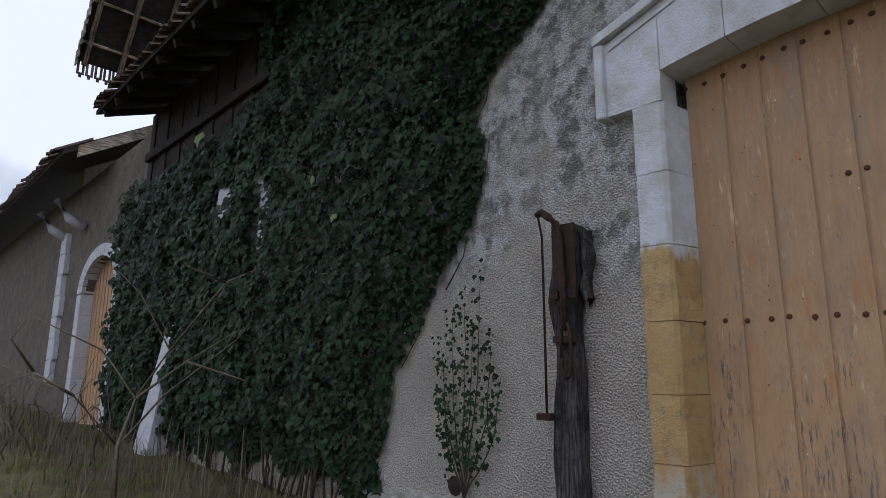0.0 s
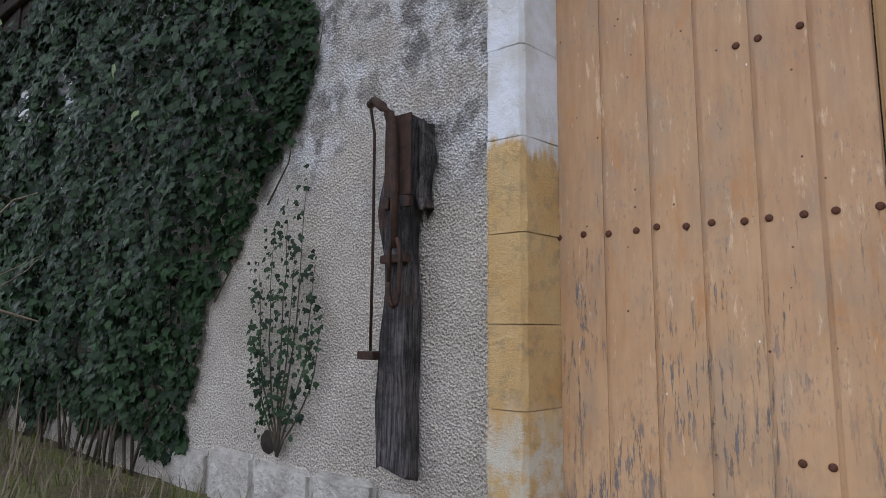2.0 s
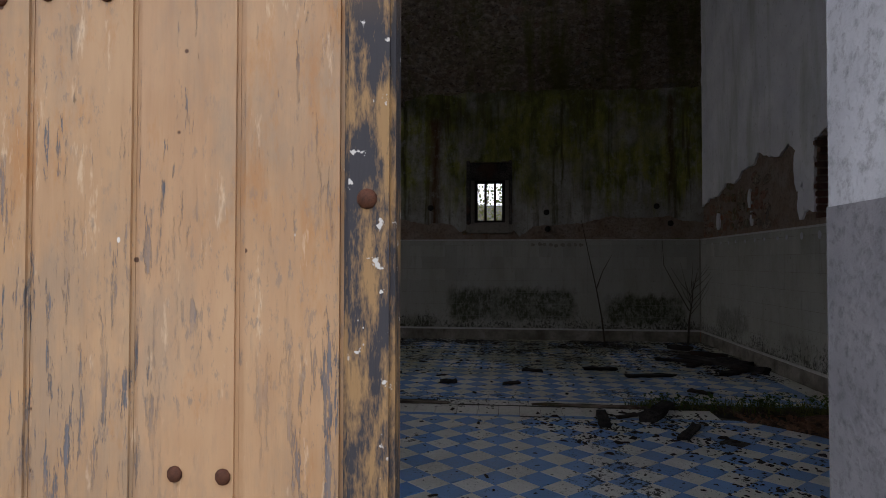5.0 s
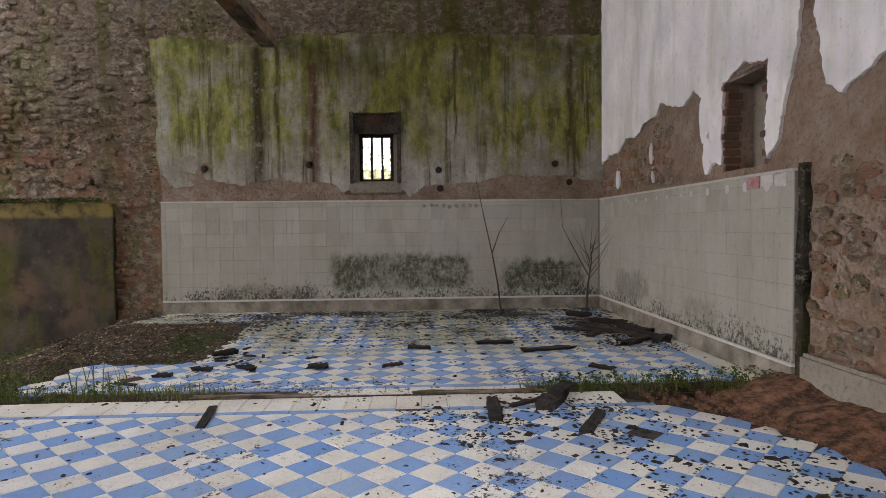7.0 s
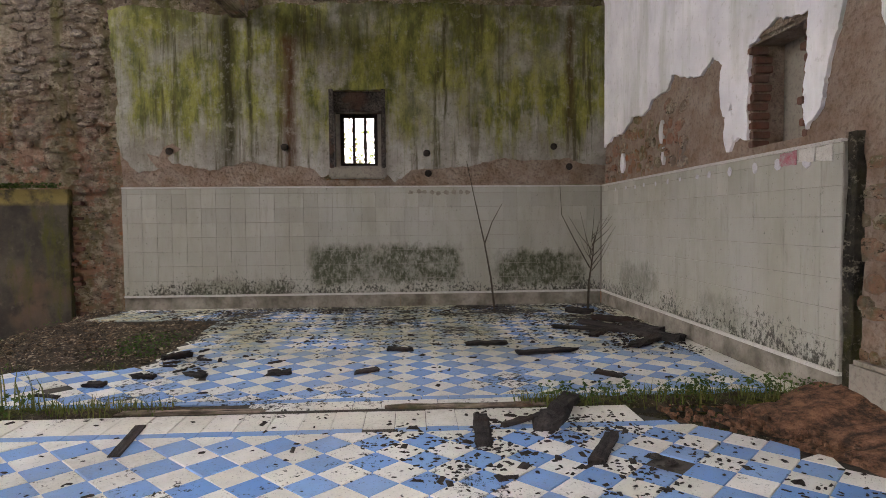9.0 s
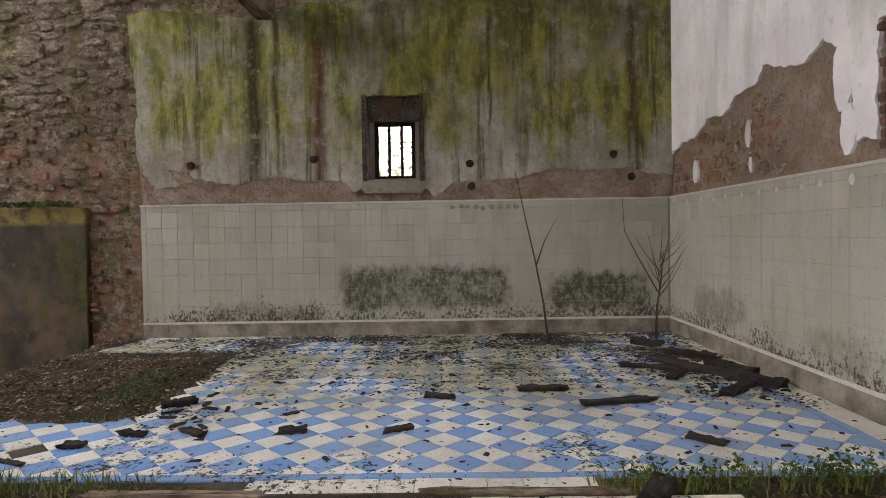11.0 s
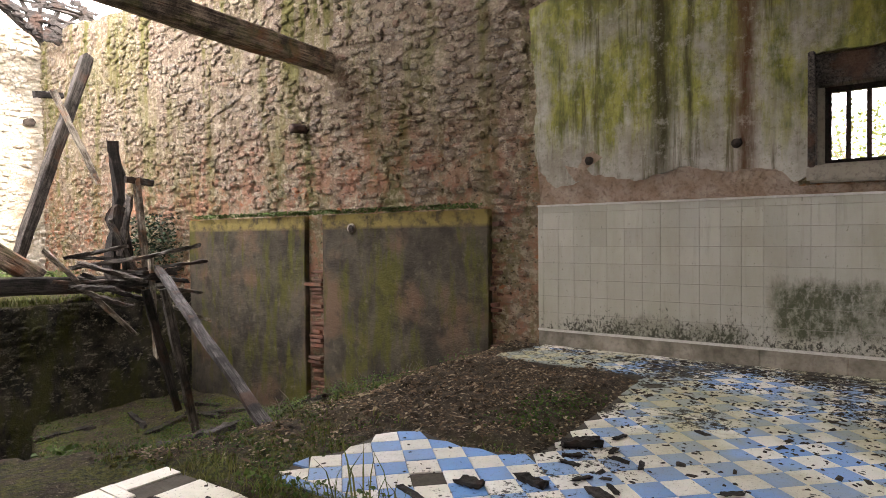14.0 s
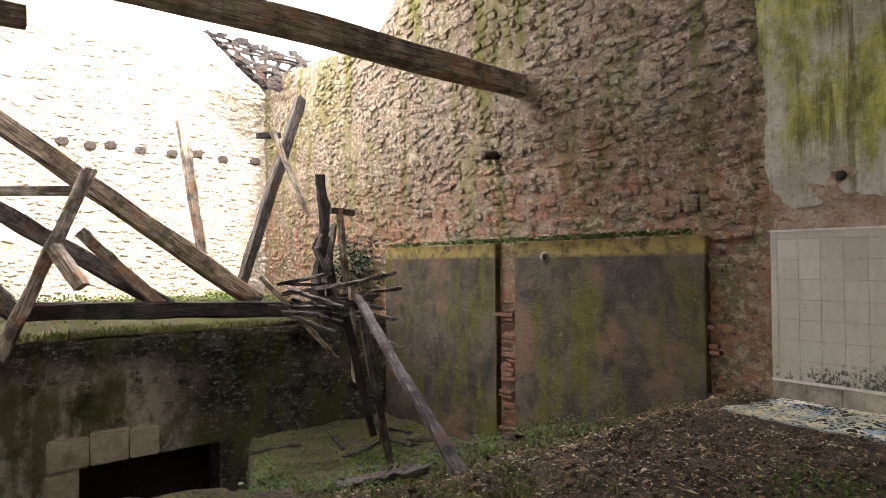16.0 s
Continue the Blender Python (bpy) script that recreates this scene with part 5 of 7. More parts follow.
lay("batten", (12.68, 13.2, 4.09), (12.18, 13.2, 4.03), 0.12, 0.12, M["char"], "short dark batten nailed across", "batten", "fallen timbers on the ruin", seed=41, rough=0.02)
lay("lath", (12.39, 12.9, 4.1), (12.96, 12.4, 2.35), 0.12, 0.1, M["pale"], "thin bleached lath hanging on the rafter", "lath", "fallen timbers on the ruin", seed=15, rough=0.02, broken=0.1)
lay("plank", (11.66, 11.6, 1.1), (12.83, 11.0, -0.38), 0.14, 0.08, M["pale"], "bright broken plank hanging over the edge", "plank", "fallen timbers on the ruin", seed=16, rough=0.02, broken=0.2)
lay("plank", (12.19, 9.0, 0.82), (10.9, 4.85, -0.57), 0.11, 0.08, M["post"], "long charred plank leaning into the cellar", "plank", "fallen timbers on the ruin", seed=17, rough=0.03)
lay("prop", (12.44, 9.3, 0.49), (12.85, 9.1, -1.98), 0.13, 0.13, M["oak_old"], "dark upright prop in the cellar", "prop", "fallen timbers on the ruin", seed=18, rough=0.03)
lay("prop", (12.64, 10.2, 0.42), (13.06, 10.0, -1.67), 0.15, 0.13, M["char"], "charred prop in the cellar", "prop", "fallen timbers on the ruin", seed=40, rough=0.03)
lay("plank", (12.95, 10.6, 0.99), (13.03, 10.6, -0.79), 0.12, 0.06, M["pale"], "splintered pale board hanging down", "plank", "fallen timbers on the ruin", seed=19, rough=0.02, broken=0.25)
lay("plank", (13.25, 11.6, 2.42), (13.47, 11.6, 0.28), 0.16, 0.08, M["pale"], "grey split board standing in the heap", "plank", "fallen timbers on the ruin", seed=20, rough=0.02, broken=0.2)
lay("charred_stump", (12.95, 11.8, 3.1), (13.17, 11.7, 0.29), 0.3, 0.2, M["char"], "charred upright stump in the heap", "stump", "fallen timbers on the ruin", seed=21, rough=0.09, broken=0.4)
lay("charred_stump", (12.85, 11.5, 1.85), (12.71, 11.5, 0.33), 0.26, 0.16, M["char"], "charred board in the heap", "stump", "fallen timbers on the ruin", seed=22, rough=0.08, broken=0.3)
lay("batten", (13.06, 11.6, 2.39), (13.58, 11.6, 2.35), 0.1, 0.12, M["oak_old"], "short grey cross piece", "batten", "fallen timbers on the ruin", seed=23, rough=0.02)
lay("plank", (13.02, 11.4, 2.07), (12.79, 11.3, 0.98), 0.16, 0.06, M["oak_old"], "split grey board in the heap", "plank", "fallen timbers on the ruin", seed=42, rough=0.03, broken=0.2)
lay("plank", (12.61, 11.3, 1.62), (13.03, 11.2, 0.65), 0.14, 0.06, M["oak_old"], "leaning grey board in the heap", "plank", "fallen timbers on the ruin", seed=43, rough=0.03, broken=0.2)
lay("plank", (13.33, 11.9, 0.3), (14.06, 11.7, 0.51), 0.13, 0.06, M["char"], "dark broken board in the tangled heap", "plank", "fallen timbers on the ruin", seed=24, rough=0.03, broken=0.2)
lay("plank", (12.92, 11.8, 0.52), (13.84, 11.58, 0.35), 0.13, 0.06, M["oak_old"], "dark broken board in the tangled heap", "plank", "fallen timbers on the ruin", seed=25, rough=0.03, broken=0.2)
lay("plank", (11.83, 11.7, 0.56), (13.23, 11.46, 0.36), 0.13, 0.06, M["oak_old"], "dark broken board in the tangled heap", "plank", "fallen timbers on the ruin", seed=26, rough=0.03, broken=0.2)
lay("plank", (13.02, 11.6, 0.63), (13.97, 11.34, 0.25), 0.13, 0.06, M["oak_old"], "dark broken board in the tangled heap", "plank", "fallen timbers on the ruin", seed=27, rough=0.03, broken=0.2)
lay("plank", (12.08, 11.5, 0.97), (12.65, 11.22, 0.93), 0.13, 0.06, M["char"], "dark broken board in the tangled heap", "plank", "fallen timbers on the ruin", seed=28, rough=0.03, broken=0.2)
lay("plank", (12.99, 11.4, 0.69), (14.39, 11.1, 0.83), 0.13, 0.06, M["char"], "dark broken board in the tangled heap", "plank", "fallen timbers on the ruin", seed=29, rough=0.03, broken=0.2)
lay("plank", (11.95, 11.3, 0.98), (12.73, 10.98, 1.15), 0.13, 0.06, M["oak_old"], "dark broken board in the tangled heap", "plank", "fallen timbers on the ruin", seed=30, rough=0.03, broken=0.2)
lay("plank", (12.08, 11.2, 0.68), (13.04, 10.86, 0.29), 0.13, 0.06, M["char"], "dark broken board in the tangled heap", "plank", "fallen timbers on the ruin", seed=31, rough=0.03, broken=0.2)
lay("plank", (12.67, 11.1, 0.52), (13.98, 10.74, 0.25), 0.13, 0.06, M["oak_old"], "dark broken board in the tangled heap", "plank", "fallen timbers on the ruin", seed=32, rough=0.03, broken=0.2)
lay("plank", (11.99, 11.0, 0.41), (13.23, 10.62, 0.53), 0.13, 0.06, M["char"], "dark broken board in the tangled heap", "plank", "fallen timbers on the ruin", seed=33, rough=0.03, broken=0.2)
lay("plank", (12.45, 10.9, 0.71), (13.37, 10.5, 0.65), 0.13, 0.06, M["char"], "dark broken board in the tangled heap", "plank", "fallen timbers on the ruin", seed=34, rough=0.03, broken=0.2)
lay("plank", (12.1, 10.8, 0.51), (12.82, 10.38, 0.21), 0.13, 0.06, M["char"], "dark broken board in the tangled heap", "plank", "fallen timbers on the ruin", seed=35, rough=0.03, broken=0.2)
lay("plank", (11.85, 10.7, 0.59), (12.7, 10.26, 0.55), 0.13, 0.06, M["oak_old"], "dark broken board in the tangled heap", "plank", "fallen timbers on the ruin", seed=36, rough=0.03, broken=0.2)
lay("plank", (11.64, 10.6, 0.83), (12.56, 10.14, 0.97), 0.13, 0.06, M["oak_old"], "dark broken board in the tangled heap", "plank", "fallen timbers on the ruin", seed=37, rough=0.03, broken=0.2)
lay("plank", (11.66, 10.5, 0.5), (12.27, 10.02, 0.19), 0.13, 0.06, M["oak_old"], "dark broken board in the tangled heap", "plank", "fallen timbers on the ruin", seed=38, rough=0.03, broken=0.2)
lay("plank", (12.37, 10.4, 0.68), (13.16, 9.9, 0.55), 0.13, 0.06, M["char"], "dark broken board in the tangled heap", "plank", "fallen timbers on the ruin", seed=39, rough=0.03, broken=0.2)
lay("plank", (11.63, 10.3, 0.91), (12.35, 9.78, 0.61), 0.13, 0.06, M["oak_old"], "dark broken board in the tangled heap", "plank", "fallen timbers on the ruin", seed=40, rough=0.03, broken=0.2)
lay("plank", (12.34, 10.2, 0.56), (12.96, 9.66, 0.79), 0.13, 0.06, M["char"], "dark broken board in the tangled heap", "plank", "fallen timbers on the ruin", seed=41, rough=0.03, broken=0.2)
lay("plank", (12.45, 10.1, 0.95), (13.24, 9.54, 1.16), 0.13, 0.06, M["oak_old"], "dark broken board in the tangled heap", "plank", "fallen timbers on the ruin", seed=42, rough=0.03, broken=0.2)
lay("plank", (11.39, 10.0, 0.57), (11.77, 9.42, 0.53), 0.13, 0.06, M["char"], "dark broken board in the tangled heap", "plank", "fallen timbers on the ruin", seed=43, rough=0.03, broken=0.2)
lay("plank", (12.65, 9.4, 0.19), (13.18, 9.2, -0.09), 0.12, 0.05, M["pale"], "short pale board on the leaning plank", "plank", "fallen timbers on the ruin", seed=36, rough=0.02)
lay("roof_beam", (7.88, 8.05, 3.82), (6.84, 8.05, 3.78), 0.2, 0.2, M["beam"], "sawn end of a second roof timber", "beam", "fallen timbers on the ruin", seed=37, rough=0.02)
lay("plank", (10.39, 6.2, -0.87), (11.14, 5.9, -0.77), 0.12, 0.05, M["post"], "dark rotten plank lying on the mossy bank", "plank", "rotten planks on the bank", seed=50, rough=0.03, broken=0.1)
lay("plank", (10.2, 5.95, -0.78), (10.71, 5.65, -0.68), 0.12, 0.05, M["post"], "dark rotten plank lying on the mossy bank", "plank", "rotten planks on the bank", seed=51, rough=0.03, broken=0.1)
lay("plank", (10.36, 5.7, -0.69), (9.76, 5.4, -0.59), 0.12, 0.05, M["post"], "dark rotten plank lying on the mossy bank", "plank", "rotten planks on the bank", seed=52, rough=0.03, broken=0.1)
lay("plank", (10.34, 5.45, -0.61), (10.74, 5.15, -0.5), 0.12, 0.05, M["post"], "dark rotten plank lying on the mossy bank", "plank", "rotten planks on the bank", seed=53, rough=0.03, broken=0.1)
remnant = thing("roof_remnant", 14, 18.5, 7, "ragged remnant of dark roof laths against the sky", "roof remnant")
rr = random.Random(61)
RA, RB, RC = Vector((12.55, 18.4, 7.95)), Vector((15.9, 18.4, 7.75)), Vector((14.4, 18.35, 6.5))
def remnant_at(f, g):
    """f across the patch, g from its upper edge down to its lowest corner."""
    return RA.lerp(RC, g).lerp(RB.lerp(RC, g), f)


for k in range(8):
    g = 0.02 + 0.115 * k + rr.uniform(-0.02, 0.02)
    me, m0 = timber("batten", remnant_at(rr.uniform(-0.06, 0.05), g), remnant_at(1.0, g + rr.uniform(-0.05, 0.05)), 0.07, 0.06, M["char"], rough=0.05, broken=0.3, seed=k, bow=rr.uniform(-0.1, 0.05))
    at(part("batten", me, remnant, m=m0), remnant)
for k in range(6):
    f = 0.05 + 0.17 * k
    me, m0 = timber("rafter", remnant_at(f, rr.uniform(-0.05, 0.1)) + Vector((0, 0.08, 0)), remnant_at(f + rr.uniform(-0.1, 0.1), rr.uniform(0.8, 0.98)) + Vector((0, 0.08, 0)), 0.11, 0.08, M["char"], rough=0.06, broken=0.3, seed=20 + k)
    at(part("rafter", me, remnant, m=m0), remnant)
for k in range(52):
    p = remnant_at(rr.uniform(0.02, 0.98), rr.random() ** 1.2 * 0.9) + Vector((0, -0.05, 0))
    w = rr.uniform(0.16, 0.34)
    me, m0 = timber("slate", p, p + Vector((w, rr.uniform(-0.05, 0.05), rr.uniform(-0.14, 0.1))), 0.03, rr.uniform(0.1, 0.2), M["char"], rough=0.05, broken=0.1, seed=40 + k, segs=3)
    at(part("slate", me, remnant, m=m0), remnant)
shrub = thing("bare_shrub", 2.4, 8.0, 0, "leafless thorny shrub before the ivy wall", "shrub")
at(part("branch", tube("branch", [(2.3, 7.6, 0.05), (2.28, 7.6, 0.69), (2.42, 7.6, 1.2)], [0.035, 0.0228, 0.0105], M["stem"], 5), shrub), shrub)
at(part("branch", tube("branch", [(2.44, 8.12, 0.63), (1.87, 7.95, 1.23), (1.13, 7.78, 1.56)], [0.018, 0.0117, 0.0054], M["stem"], 5), shrub), shrub)
at(part("branch", tube("branch", [(2.53, 7.95, 1.19), (2.81, 7.78, 1.76), (2.36, 7.6, 2.39), (1.82, 8.12, 3.07)], [0.018, 0.0117, 0.0054, -0.0009], M["stem"], 5), shrub), shrub)
at(part("branch", tube("branch", [(1.83, 7.78, 1.24), (1.4, 7.6, 1.48), (1.11, 8.12, 1.3)], [0.018, 0.0117, 0.0054], M["stem"], 5), shrub), shrub)
at(part("branch", tube("branch", [(2.42, 7.6, 1.2), (3.16, 8.12, 1.63), (3.82, 7.95, 2.1), (4.88, 7.78, 1.82)], [0.018, 0.0117, 0.0054, -0.0009], M["stem"], 5), shrub), shrub)
at(part("branch", tube("branch", [(2.94, 8.12, 1.77), (3.53, 7.95, 2.69), (4.43, 7.78, 3.18)], [0.018, 0.0117, 0.0054], M["stem"], 5), shrub), shrub)
at(part("branch", tube("branch", [(3.09, 7.95, 1.63), (3.95, 7.78, 1.35), (4.8, 7.6, 1.27)], [0.018, 0.0117, 0.0054], M["stem"], 5), shrub), shrub)
at(part("branch", tube("branch", [(3.45, 7.78, 2.66), (2.85, 7.6, 2.79)], [0.018, 0.0117], M["stem"], 5), shrub), shrub)
at(part("branch", tube("branch", [(2.42, 7.6, 1.2), (2.15, 8.12, 1.75), (1.39, 7.95, 2.08)], [0.018, 0.0117, 0.0054], M["stem"], 5), shrub), shrub)
at(part("branch", tube("branch", [(2.44, 8.12, 0.63), (2.85, 7.95, 1.21), (3.67, 7.78, 1.93), (4.18, 7.6, 2.72)], [0.018, 0.0117, 0.0054, -0.0009], M["stem"], 5), shrub), shrub)
at(part("branch", tube("branch", [(1.47, 7.95, 1.48), (1.19, 7.78, 1.82), (1.36, 7.6, 2.24)], [0.018, 0.0117, 0.0054], M["stem"], 5), shrub), shrub)


# ---- second building along the facade ----
annex = thing("annex_house", 4.1, 17.5, 0.4, "rendered annex with a stone arched doorway and low tiled roof", "house")
def arch2(y):
    s = 2 * (y - 15.0) / 2.7 - 1
    return 3.45 + 0.8 * math.sqrt(max(0.0, 1 - s * s))


at(part("wall", wall_with_arch("wall", M["annex"], 4.15, 4.6, 13.42, 45.0, -0.5, 6.7, 15.0, 17.7, arch2), annex), annex)
at(part("door_leaf", slab("door_leaf", 4.34, 4.40, 15.0, 17.7, 0.2, 4.3, M["paint"], 0.01), annex, "ochre painted plank door"), annex)
for k in range(10):
    at(part("batten", slab("batten", 4.325, 4.34, 15.02 + 0.27 * k, 15.032 + 0.27 * k, 0.3, 4.2, M["paint"]), annex), annex)
n = 14
for k in range(n):
    a0, a1 = math.pi * k / n + 0.01, math.pi * (k + 1) / n - 0.01
    v = []
    for a in (a0, a1):
        for r in (0.98, 1.3):
            for x in (4.05, 4.36):
                v.append((x, 16.35 + 1.36 * r * math.cos(a), 3.45 + (0.82 * r + 0.1 * (r - 0.98)) * math.sin(a)))
    at(part("arch_stone", mesh_from("arch_stone", v, [(0, 1, 3, 2), (4, 6, 7, 5), (0, 4, 5, 1), (2, 3, 7, 6), (0, 2, 6, 4), (1, 5, 7, 3)], M["jamb_pale"]), annex), annex)
for y0, y1 in ((14.6, 15.02), (17.68, 18.1)):
    for k in range(6):
        at(part("jamb_stone", slab("jamb_stone", 4.05, 4.36, y0, y1, 0.25 + 0.53 * k, 0.775 + 0.53 * k, M["jamb_pale"], 0.015), annex), annex)
for k in range(7):
    at(part("corner_stone", slab("corner_stone", 4.02, 4.3, 19.9 - 0.1 * (k % 2), 20.5, 1.2 + 0.6 * k, 1.79 + 0.6 * k, M["jamb_pale"], 0.015), annex), annex)
at(part("bracket", tube("bracket", [(4.1, 20.3, 5.3), (3.7, 20.3, 5.5), (3.35, 20.3, 5.95)], [0.13, 0.12, 0.10], M["jamb_pale"], 8), annex), annex)
at(part("bracket", tube("bracket", [(4.1, 18.4, 5.3), (3.7, 18.4, 5.5), (3.35, 18.4, 5.95)], [0.13, 0.12, 0.10], M["jamb_pale"], 8), annex), annex)
at(part("roof", roof_slab("roof", [(3.0, 16.4, 6.6), (6.5, 16.4, 8.7), (6.5, 46, 8.7), (3.0, 46, 6.6)], 0.16, M["eave"]), annex), annex)
at(part("verge_board", roof_slab("verge_board", [(3.3, 16.3, 6.58), (6.5, 16.3, 8.55), (6.5, 16.39, 8.55), (3.3, 16.39, 6.58)], 0.3, M["pale"]), annex), annex)
for i in range(60):
    ob = at(part("roof_tile", tile_me, annex, m=pose(random.uniform(-0.05, 0.05), 16.5 + 0.24 * i, 6.2 + random.uniform(-0.02, 0.03), 0, random.uniform(-10.4, -9.6), random.uniform(-0.3, 0.3))), annex)

# tall cross gable with a fretted board
gable = thing("cross_gable", 3.5, 14, 8.5, "high overhanging gable roof with fretted white edge boards", "gable roof", kind="structure")
G0, G1 = Vector((2.8, 15.2, 8.5)), Vector((2.8, 12.4, 12.4))
wx = Vector((4.5, 0, 0))
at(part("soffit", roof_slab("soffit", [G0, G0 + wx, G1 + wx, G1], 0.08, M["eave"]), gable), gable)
for k in range(5):
    s = Vector((0.15 + 0.75 * k, 0, -0.07))
    me, m0 = timber("rafter", G0 + s, G1 + s, 0.1, 0.14, M["beam"], segs=6)
    at(part("rafter", me, gable, m=m0), gable)
for k in range(5):
    p = G0.lerp(G1, 0.1 + 0.2 * k) + Vector((0, 0, -0.02))
    me, m0 = timber("purlin", p, p + wx, 0.08, 0.08, M["beam"], segs=6)
    at(part("purlin", me, gable, m=m0), gable)
for k in range(24):
    x = 2.82 + 0.185 * k
    at(part("fret_board", boxes("fret_board", [(x, x + 0.05, 15.2, 15.23, 8.2, 8.56), (x + 0.11, x + 0.16, 15.2, 15.23, 8.2, 8.56), (x + 0.05, x + 0.11, 15.2, 15.23, 8.13, 8.24)], M["oak_old"]), gable), gable)
for k in range(20):
    p = G0.lerp(G1, (k + 0.5) / 20)
    at(part("fret_board", slab("fret_board", 2.76, 2.79, p.y - 0.07, p.y + 0.07, p.z - 0.25 - 0.06 * (k % 2), p.z + 0.12, M["pale"], 0.01), gable), gable)
at(part("gable_post", slab("gable_post", 4.2, 4.5, 12.2, 12.5, 6.9, 12.3, M["eave"]), gable), gable)

# near-black boards added under the eave to stand for its deep shade
boarding = thing("eave_shade_boards", 4.1, 10.8, 5.2, "added near-black boards that stand for the shade under the eave", "boarding", kind="structure")
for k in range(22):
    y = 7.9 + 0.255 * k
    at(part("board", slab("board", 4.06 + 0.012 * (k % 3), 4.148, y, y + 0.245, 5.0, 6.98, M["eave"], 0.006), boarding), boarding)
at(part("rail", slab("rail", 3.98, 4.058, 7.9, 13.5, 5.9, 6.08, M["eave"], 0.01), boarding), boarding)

# window with white surround half lost in the ivy
win2 = thing("window_2", 4.1, 8.6, 3.6, "white stone window surround overgrown with ivy", "window", kind="structure")
at(part("lintel", slab("lintel", 3.96, 4.2, 7.7, 9.5, 4.05, 4.42, M["jamb_pale"], 0.02), win2), win2)
at(part("jamb_stone", slab("jamb_stone", 3.97, 4.2, 7.7, 8.05, 2.8, 4.05, M["jamb_pale"], 0.02), win2), win2)
at(part("jamb_stone", slab("jamb_stone", 3.97, 4.2, 9.15, 9.5, 2.8, 4.05, M["jamb_pale"], 0.02), win2), win2)
# leaning buttress
bv = [(3.95, 10.75, 2.6), (4.2, 10.75, 2.6), (4.2, 11.0, 2.6), (3.95, 11.0, 2.6), (3.7, 10.9, 0.0), (4.2, 10.9, 0.0), (4.2, 11.6, 0.0), (3.7, 11.6, 0.0)]
tagged(part("buttress", mesh_from("buttress", bv, [(0, 3, 2, 1), (4, 5, 6, 7), (0, 1, 5, 4), (1, 2, 6, 5), (2, 3, 7, 6), (3, 0, 4, 7)], M["jamb_pale"])), "pale sloping buttress among the ivy", "buttress", kind="structure")

# ---- floor tiles ----
def clip(poly, axis, limit, keep_less):
    out = []
    for i, p in enumerate(poly):
        q = poly[(i + 1) % len(poly)]
        a, b = (p[axis] <= limit) == keep_less, (q[axis] <= limit) == keep_less
        if a:
            out.append(p)
        if a != b:
            s = (limit - p[axis]) / (q[axis] - p[axis])
            out.append((p[0] + (q[0] - p[0]) * s, p[1] + (q[1] - p[1]) * s))
    return out


def trim(outline, p, c):
    """Moves a corner that lies past the broken edge back onto it."""
    if inside(outline, *p):
        return p
    lo, hi = 0.0, 1.0
    for _ in range(8):
        mid = (lo + hi) / 2
        q = (c[0] + (p[0] - c[0]) * mid, c[1] + (p[1] - c[1]) * mid)
        lo, hi = (mid, hi) if inside(outline, *q) else (lo, mid)
    return (c[0] + (p[0] - c[0]) * lo, c[1] + (p[1] - c[1]) * lo)


class Joined:
    def __init__(self):
        self.v, self.f = [], []

    def prism(self, poly, z0, z1, inset=0.004):
        cx, cy = sum(p[0] for p in poly) / len(poly), sum(p[1] for p in poly) / len(poly)
        k, n = len(self.v), len(poly)
        self.v += [(x, y, z0) for x, y in poly]
        self.v += [(x, y, z1 - 0.003) for x, y in poly]
        self.v += [(x + (cx - x) * inset * 8, y + (cy - y) * inset * 8, z1) for x, y in poly]
        for g in (0, n):
            for i in range(n):
                self.f.append((k + g + i, k + g + (i + 1) % n, k + g + n + (i + 1) % n, k + g + n + i))
        self.f.append(tuple(k + 2 * n + i for i in range(n)))


D = 0.148
one = Joined()
one.prism([(D - 0.003, 0), (0, D - 0.003), (-D + 0.003, 0), (0, -D + 0.003)], -0.012, 0)
tile_blue, tile_white = (mesh_from("floor_tile", one.v, one.f, M[k]) for k in ("blue_piece", "white_piece"))
rt = random.Random(21)
